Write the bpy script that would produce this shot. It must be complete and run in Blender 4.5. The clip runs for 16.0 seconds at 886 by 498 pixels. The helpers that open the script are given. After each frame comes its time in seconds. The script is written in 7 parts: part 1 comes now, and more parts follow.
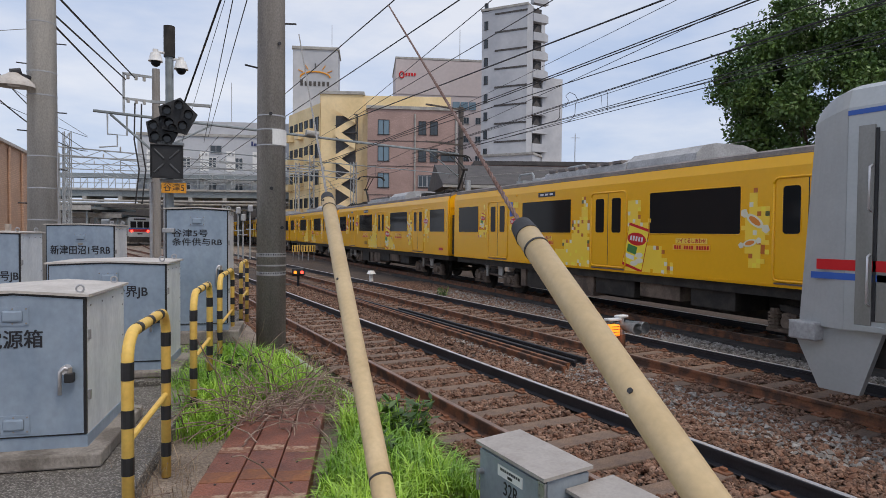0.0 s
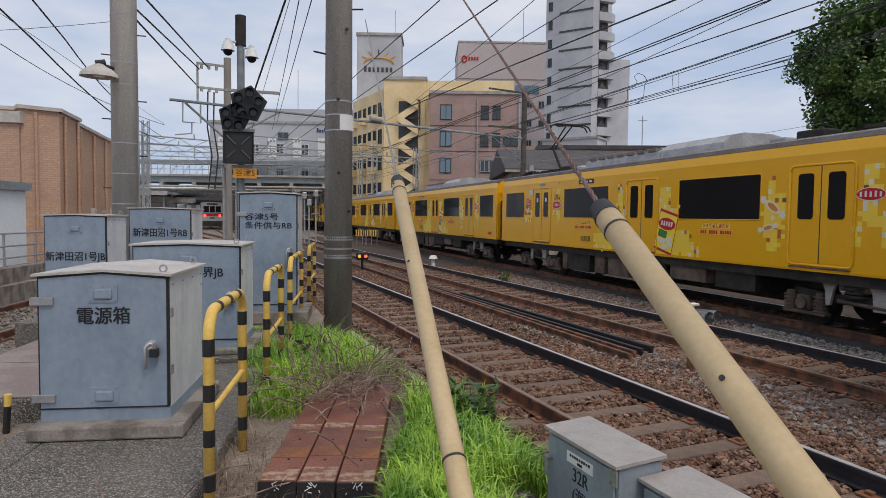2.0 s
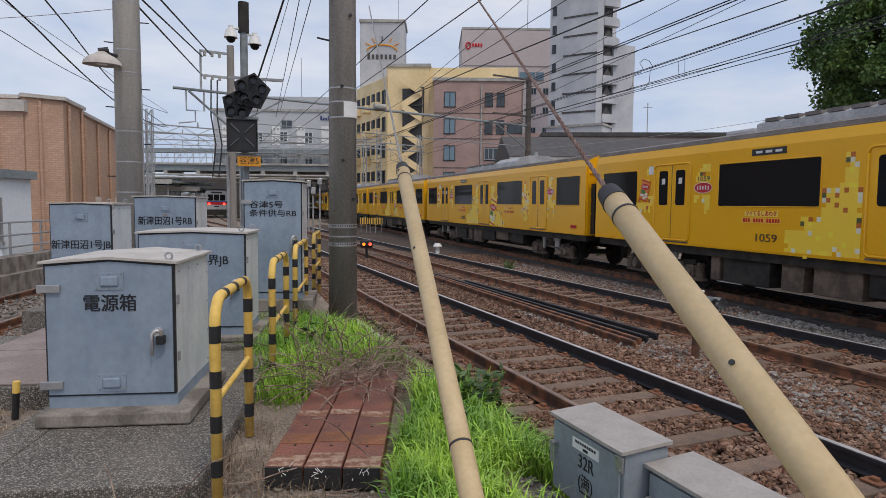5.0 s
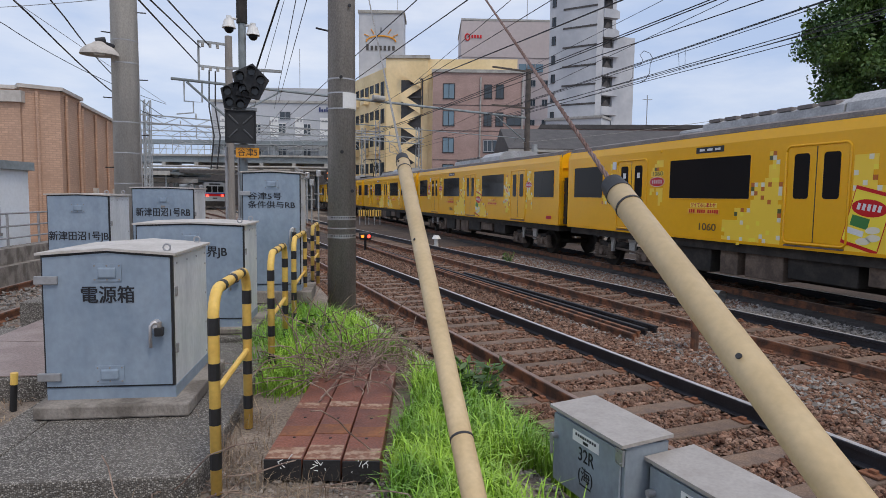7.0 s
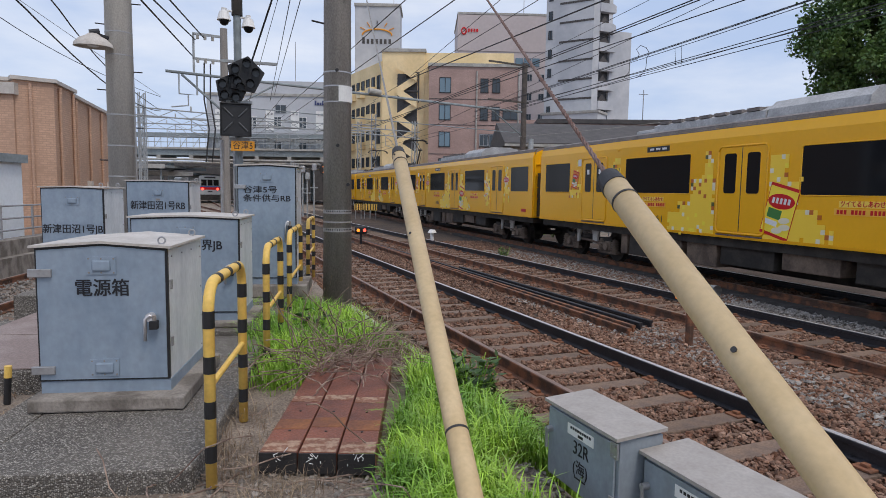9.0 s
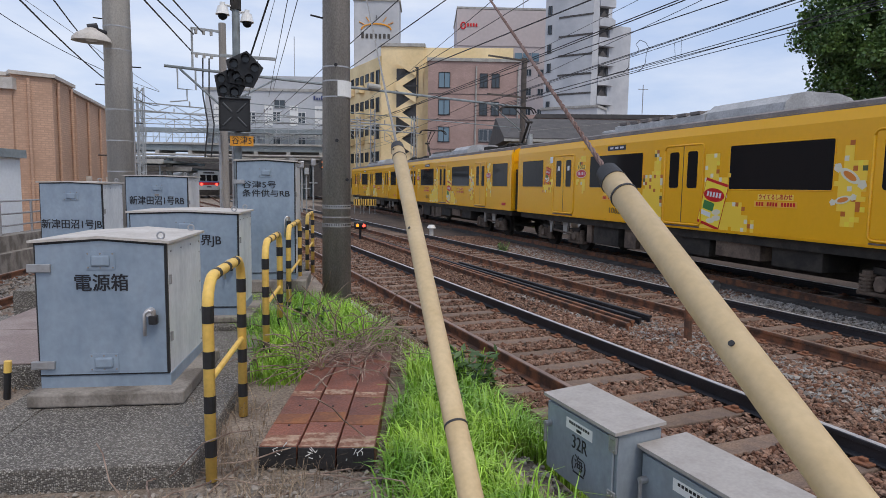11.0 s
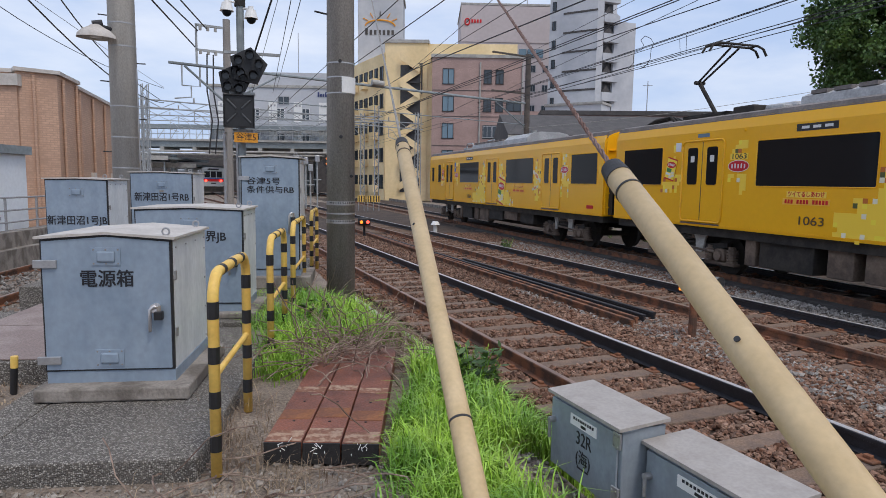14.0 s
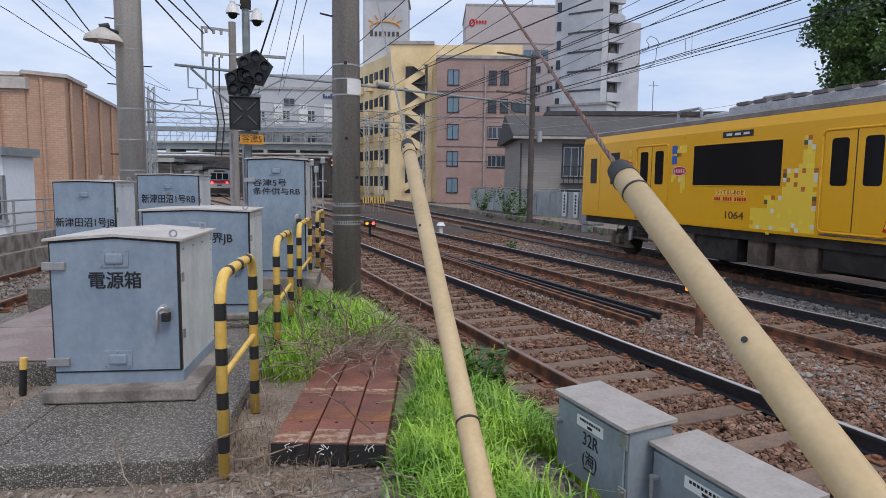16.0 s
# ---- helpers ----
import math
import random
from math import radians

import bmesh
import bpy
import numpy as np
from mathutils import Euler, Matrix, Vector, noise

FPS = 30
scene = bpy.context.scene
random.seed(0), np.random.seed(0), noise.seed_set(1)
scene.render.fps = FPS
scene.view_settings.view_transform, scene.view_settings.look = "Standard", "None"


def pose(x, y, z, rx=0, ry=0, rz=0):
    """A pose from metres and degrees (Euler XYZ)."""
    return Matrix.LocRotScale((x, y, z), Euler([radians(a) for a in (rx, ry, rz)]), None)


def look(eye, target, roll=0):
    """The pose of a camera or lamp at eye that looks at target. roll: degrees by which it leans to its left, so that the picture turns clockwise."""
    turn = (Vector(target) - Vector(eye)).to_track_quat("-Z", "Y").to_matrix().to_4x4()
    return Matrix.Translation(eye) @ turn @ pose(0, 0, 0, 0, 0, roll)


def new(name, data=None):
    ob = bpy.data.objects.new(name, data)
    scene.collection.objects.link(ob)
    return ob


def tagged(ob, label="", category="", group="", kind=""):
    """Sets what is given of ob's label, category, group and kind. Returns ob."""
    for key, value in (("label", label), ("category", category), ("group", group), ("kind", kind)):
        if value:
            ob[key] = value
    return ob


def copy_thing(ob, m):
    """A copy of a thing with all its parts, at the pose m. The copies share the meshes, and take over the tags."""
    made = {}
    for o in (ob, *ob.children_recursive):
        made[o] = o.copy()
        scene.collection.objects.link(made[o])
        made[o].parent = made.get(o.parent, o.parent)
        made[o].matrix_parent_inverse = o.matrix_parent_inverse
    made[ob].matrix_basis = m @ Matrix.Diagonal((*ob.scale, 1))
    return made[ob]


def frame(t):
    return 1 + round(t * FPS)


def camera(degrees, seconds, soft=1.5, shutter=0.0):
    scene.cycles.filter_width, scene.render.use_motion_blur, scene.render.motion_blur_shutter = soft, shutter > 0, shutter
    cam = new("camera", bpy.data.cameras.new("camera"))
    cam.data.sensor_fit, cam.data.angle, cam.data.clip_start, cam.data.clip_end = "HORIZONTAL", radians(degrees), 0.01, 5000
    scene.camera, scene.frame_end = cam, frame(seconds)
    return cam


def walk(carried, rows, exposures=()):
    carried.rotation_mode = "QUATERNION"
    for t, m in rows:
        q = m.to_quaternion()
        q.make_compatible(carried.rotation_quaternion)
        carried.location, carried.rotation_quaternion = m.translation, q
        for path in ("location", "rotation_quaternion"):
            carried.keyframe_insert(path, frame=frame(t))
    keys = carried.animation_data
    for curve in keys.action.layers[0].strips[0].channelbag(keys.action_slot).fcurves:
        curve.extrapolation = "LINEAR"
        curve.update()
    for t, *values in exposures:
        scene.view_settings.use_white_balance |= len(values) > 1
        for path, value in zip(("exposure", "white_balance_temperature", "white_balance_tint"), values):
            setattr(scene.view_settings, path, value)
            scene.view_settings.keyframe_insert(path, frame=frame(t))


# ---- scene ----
cam = camera(70.7, 16.0, soft=0.7)
PATH = [
    (0, (0.038, -0.058, 1.964), (0.973, 1.709, 1.909), 0.5),
    (0.5, (0.004, -0.049, 1.966), (0.839, 1.768, 1.909), 0.5),
    (1, (0.008, -0.032, 1.957), (0.784, 1.81, 1.892), 0.5),
    (1.5, (0.001, -0.032, 1.956), (0.767, 1.813, 1.871), 0.5),
    (2, (0.004, -0.028, 1.952), (0.762, 1.82, 1.848), 0.7),
    (2.5, (0.001, -0.03, 1.951), (0.755, 1.819, 1.836), 0.8),
    (3, (0.002, -0.026, 1.949), (0.752, 1.824, 1.823), 0.7),
    (3.5, (0.007, -0.019, 1.949), (0.753, 1.831, 1.817), 0.6),
    (4, (0.002, -0.019, 1.948), (0.746, 1.833, 1.813), 0.5),
    (6.5, (0.0, -0.004, 1.941), (0.748, 1.844, 1.78), 0.7),
    (7, (0.001, 0.005, 1.941), (0.75, 1.852, 1.774), 0.7),
    (7.5, (0.006, 0.01, 1.94), (0.757, 1.856, 1.77), 0.7),
    (8, (0.008, 0.011, 1.94), (0.762, 1.855, 1.765), 0.7),
    (8.5, (0.008, 0.012, 1.938), (0.765, 1.854, 1.759), 0.8),
    (9, (0.002, 0.008, 1.938), (0.763, 1.848, 1.753), 0.9),
    (11.5, (0.002, 0.005, 1.936), (0.765, 1.843, 1.733), 0.9),
    (12, (-0.003, 0.006, 1.936), (0.76, 1.843, 1.731), 1.0),
    (12.5, (-0.001, 0.007, 1.936), (0.761, 1.845, 1.729), 0.8),
    (13, (-0.003, 0.006, 1.937), (0.755, 1.845, 1.728), 0.9),
    (13.5, (-0.004, 0.004, 1.936), (0.752, 1.844, 1.726), 0.8),
    (14, (-0.001, 0.005, 1.934), (0.75, 1.846, 1.723), 0.9),
    (14.5, (-0.01, 0.005, 1.936), (0.739, 1.847, 1.724), 0.9),
    (15, (-0.011, 0.002, 1.936), (0.73, 1.848, 1.727), 0.7),
    (15.5, (-0.005, 0.002, 1.935), (0.733, 1.85, 1.727), 0.8),
    (16, (-0.006, 0.001, 1.935), (0.729, 1.849, 1.727), 0.7),
]
EXPOSURE = [(0, 0.12, 6700, 10), (1.5, 0.02, 6800, 10), (3, 0.0, 6850, 10), (4, 0.0, 6850, 10), (6.5, 0.1, 6450, 10), (9, 0.14, 6450, 10), (14, 0.2, 6350, 10), (16, 0.2, 6350, 10)]
walk(cam, [(t, look(eye, target, roll)) for t, eye, target, roll in PATH], EXPOSURE)

# ---- sky, sun, exposure ----
world = bpy.data.worlds.new("sky")
scene.world = world
world.use_nodes = True
wn, wl = world.node_tree.nodes, world.node_tree.links
wn.clear()
w_out = wn.new("ShaderNodeOutputWorld")
w_sky = wn.new("ShaderNodeTexSky")
w_sky.sky_type, w_sky.sun_disc = "NISHITA", False
w_sky.sun_elevation, w_sky.sun_rotation = radians(58), radians(168)
w_sky.air_density, w_sky.dust_density, w_sky.ozone_density = 1.0, 2.0, 1.0
w_co = wn.new("ShaderNodeTexCoord")
w_map = wn.new("ShaderNodeMapping")
w_map.inputs["Scale"].default_value = (1.0, 1.0, 3.2)
w_noise = wn.new("ShaderNodeTexNoise")
w_noise.inputs["Scale"].default_value, w_noise.inputs["Detail"].default_value, w_noise.inputs["Roughness"].default_value = 2.6, 6.0, 0.55
w_ramp = wn.new("ShaderNodeValToRGB")
w_ramp.color_ramp.elements[0].position, w_ramp.color_ramp.elements[0].color = 0.36, (4.85, 6.0, 8.4, 1)
w_ramp.color_ramp.elements[1].position, w_ramp.color_ramp.elements[1].color = 0.64, (8.1, 8.5, 9.55, 1)
w_mix = wn.new("ShaderNodeMixRGB")
w_mix.inputs[0].default_value = 0.8
w_bg = wn.new("ShaderNodeBackground")
w_bg.inputs["Strength"].default_value = 0.1
wl.new(w_co.outputs["Generated"], w_map.inputs["Vector"])
wl.new(w_map.outputs[0], w_noise.inputs["Vector"])
wl.new(w_noise.outputs["Fac"], w_ramp.inputs[0])
wl.new(w_sky.outputs[0], w_mix.inputs[1])
wl.new(w_ramp.outputs[0], w_mix.inputs[2])
wl.new(w_mix.outputs[0], w_bg.inputs["Color"])
wl.new(w_bg.outputs[0], w_out.inputs["Surface"])

sun = new("sun", bpy.data.lights.new("sun", "SUN"))
sun.data.energy, sun.data.angle, sun.data.color = 1.35, radians(16), (1.0, 0.9, 0.78)
sun.matrix_world = look((0, 0, 30), (-4, 18, 0))


# ---- materials ----
def mat(name, col, rough=0.7, metal=0.0, var=0.22, scale=3.0, fine=45.0, bump=0.15, col2=None, amount=0.5, edge=0.08, each=0.0, spec=0.5, stretch=1.0):
    """A surface of two colours mixed by broad stains, with fine grain and relief; each: variation from piece to piece."""
    m = bpy.data.materials.new(name)
    m.use_nodes = True
    nt = m.node_tree
    n, l = nt.nodes, nt.links
    b = n["Principled BSDF"]
    b.inputs["Roughness"].default_value, b.inputs["Metallic"].default_value = rough, metal
    b.inputs["Specular IOR Level"].default_value = spec
    co = n.new("ShaderNodeTexCoord")
    big, small = n.new("ShaderNodeTexNoise"), n.new("ShaderNodeTexNoise")
    for t, s, d in ((big, scale, 5.0), (small, fine, 3.0)):
        t.inputs["Scale"].default_value, t.inputs["Detail"].default_value = s, d
        mp = n.new("ShaderNodeMapping")
        mp.inputs["Scale"].default_value = (1, 1, stretch if t is big else 0.5 + 0.5 * stretch)
        l.new(co.outputs["Object"], mp.inputs["Vector"])
        l.new(mp.outputs[0], t.inputs["Vector"])
    ramp = n.new("ShaderNodeValToRGB")
    ramp.color_ramp.elements[0].position, ramp.color_ramp.elements[1].position = amount - edge, amount + edge
    c2 = col2 or tuple(c * (1 - var) for c in col)
    ramp.color_ramp.elements[0].color, ramp.color_ramp.elements[1].color = (*c2, 1), (*col, 1)
    l.new(big.outputs["Fac"], ramp.inputs[0])
    hsv = n.new("ShaderNodeHueSaturation")
    rng = n.new("ShaderNodeMapRange")
    rng.inputs["From Min"].default_value, rng.inputs["From Max"].default_value = 0.25, 0.75
    rng.inputs["To Min"].default_value, rng.inputs["To Max"].default_value = 1 - var, 1 + var
    l.new(small.outputs["Fac"], rng.inputs["Value"])
    val = rng.outputs[0]
    if each:
        info = n.new("ShaderNodeObjectInfo")
        isl = n.new("ShaderNodeNewGeometry")
        add = n.new("ShaderNodeMath")
        l.new(info.outputs["Random"], add.inputs[0])
        l.new(isl.outputs["Random Per Island"], add.inputs[1])
        r2 = n.new("ShaderNodeMapRange")
        r2.inputs["From Max"].default_value = 2.0
        r2.inputs["To Min"].default_value, r2.inputs["To Max"].default_value = 1 - each, 1 + each
        l.new(add.outputs[0], r2.inputs["Value"])
        mul = n.new("ShaderNodeMath")
        mul.operation = "MULTIPLY"
        l.new(val, mul.inputs[0])
        l.new(r2.outputs[0], mul.inputs[1])
        val = mul.outputs[0]
    l.new(val, hsv.inputs["Value"])
    l.new(ramp.outputs[0], hsv.inputs["Color"])
    l.new(hsv.outputs[0], b.inputs["Base Color"])
    if bump:
        bp = n.new("ShaderNodeBump")
        bp.inputs["Strength"].default_value, bp.inputs["Distance"].default_value = bump, 0.01
        l.new(small.outputs["Fac"], bp.inputs["Height"])
        l.new(bp.outputs[0], b.inputs["Normal"])
    return m


def pebble_mat(name):
    """Washed concrete: pale pebbles in a dark stained matrix."""
    m = mat(name, (0.15, 0.135, 0.118), 0.9, scale=1.6, fine=40, bump=0.0, col2=(0.062, 0.054, 0.047), var=0.25, edge=0.2)
    nt = m.node_tree
    n, l = nt.nodes, nt.links
    b = n["Principled BSDF"]
    base = b.inputs["Base Color"].links[0].from_socket
    vo = n.new("ShaderNodeTexVoronoi")
    vo.inputs["Scale"].default_value = 105.0
    l.new(n["Texture Coordinate"].outputs["Object"], vo.inputs["Vector"])
    edge = n.new("ShaderNodeMapRange")
    edge.inputs["From Min"].default_value, edge.inputs["From Max"].default_value = 0.7, 0.3
    l.new(vo.outputs["Distance"], edge.inputs["Value"])
    sep = n.new("ShaderNodeSeparateColor")
    l.new(vo.outputs["Color"], sep.inputs[0])
    shade = n.new("ShaderNodeValToRGB")
    e = shade.color_ramp.elements
    e[0].position, e[0].color, e[1].position, e[1].color = 0.25, (0.10, 0.09, 0.08, 1), 1.0, (0.46, 0.43, 0.385, 1)
    l.new(sep.outputs[0], shade.inputs[0])
    mix = n.new("ShaderNodeMixRGB")
    l.new(edge.outputs[0], mix.inputs[0])
    l.new(base, mix.inputs[1])
    l.new(shade.outputs[0], mix.inputs[2])
    l.new(mix.outputs[0], b.inputs["Base Color"])
    bp = n.new("ShaderNodeBump")
    bp.inputs["Strength"].default_value, bp.inputs["Distance"].default_value = 0.7, 0.006
    l.new(edge.outputs[0], bp.inputs["Height"])
    l.new(bp.outputs[0], b.inputs["Normal"])
    return m


def glow(name, col, strength):
    m = bpy.data.materials.new(name)
    m.use_nodes = True
    b = m.node_tree.nodes["Principled BSDF"]
    b.inputs["Base Color"].default_value = (*col, 1)
    b.inputs["Emission Color"].default_value, b.inputs["Emission Strength"].default_value = (*col, 1), strength
    return m


def tinted(name, col, rough=0.06, spec=0.5):
    m = bpy.data.materials.new(name)
    m.use_nodes = True
    b = m.node_tree.nodes["Principled BSDF"]
    b.inputs["Base Color"].default_value, b.inputs["Roughness"].default_value = (*col, 1), rough
    b.inputs["Specular IOR Level"].default_value = spec
    return m


def tile_mat(name, col, mortar, w, h, rough=0.6, var=0.15):
    """Small facing tiles, too small to tell apart."""
    m = mat(name, col, rough, var=var, scale=0.6, fine=8, bump=0.0)
    n, l = m.node_tree.nodes, m.node_tree.links
    b = n["Principled BSDF"]
    src = b.inputs["Base Color"].links[0].from_socket
    co = n.new("ShaderNodeTexCoord")
    sep, com, add = n.new("ShaderNodeSeparateXYZ"), n.new("ShaderNodeCombineXYZ"), n.new("ShaderNodeMath")
    l.new(co.outputs["Object"], sep.inputs[0])
    l.new(sep.outputs["X"], add.inputs[0])
    l.new(sep.outputs["Y"], add.inputs[1])
    l.new(add.outputs[0], com.inputs["X"])
    l.new(sep.outputs["Z"], com.inputs["Y"])
    br = n.new("ShaderNodeTexBrick")
    br.inputs["Scale"].default_value, br.inputs["Brick Width"].default_value, br.inputs["Row Height"].default_value = 1.0, w, h
    br.inputs["Mortar Size"].default_value = 0.012
    br.inputs["Mortar"].default_value = (*mortar, 1)
    l.new(com.outputs[0], br.inputs["Vector"])
    l.new(src, br.inputs["Color1"])
    hs = n.new("ShaderNodeHueSaturation")
    hs.inputs["Value"].default_value = 0.88
    l.new(src, hs.inputs["Color"])
    l.new(hs.outputs[0], br.inputs["Color2"])
    l.new(br.outputs["Color"], b.inputs["Base Color"])
    return m


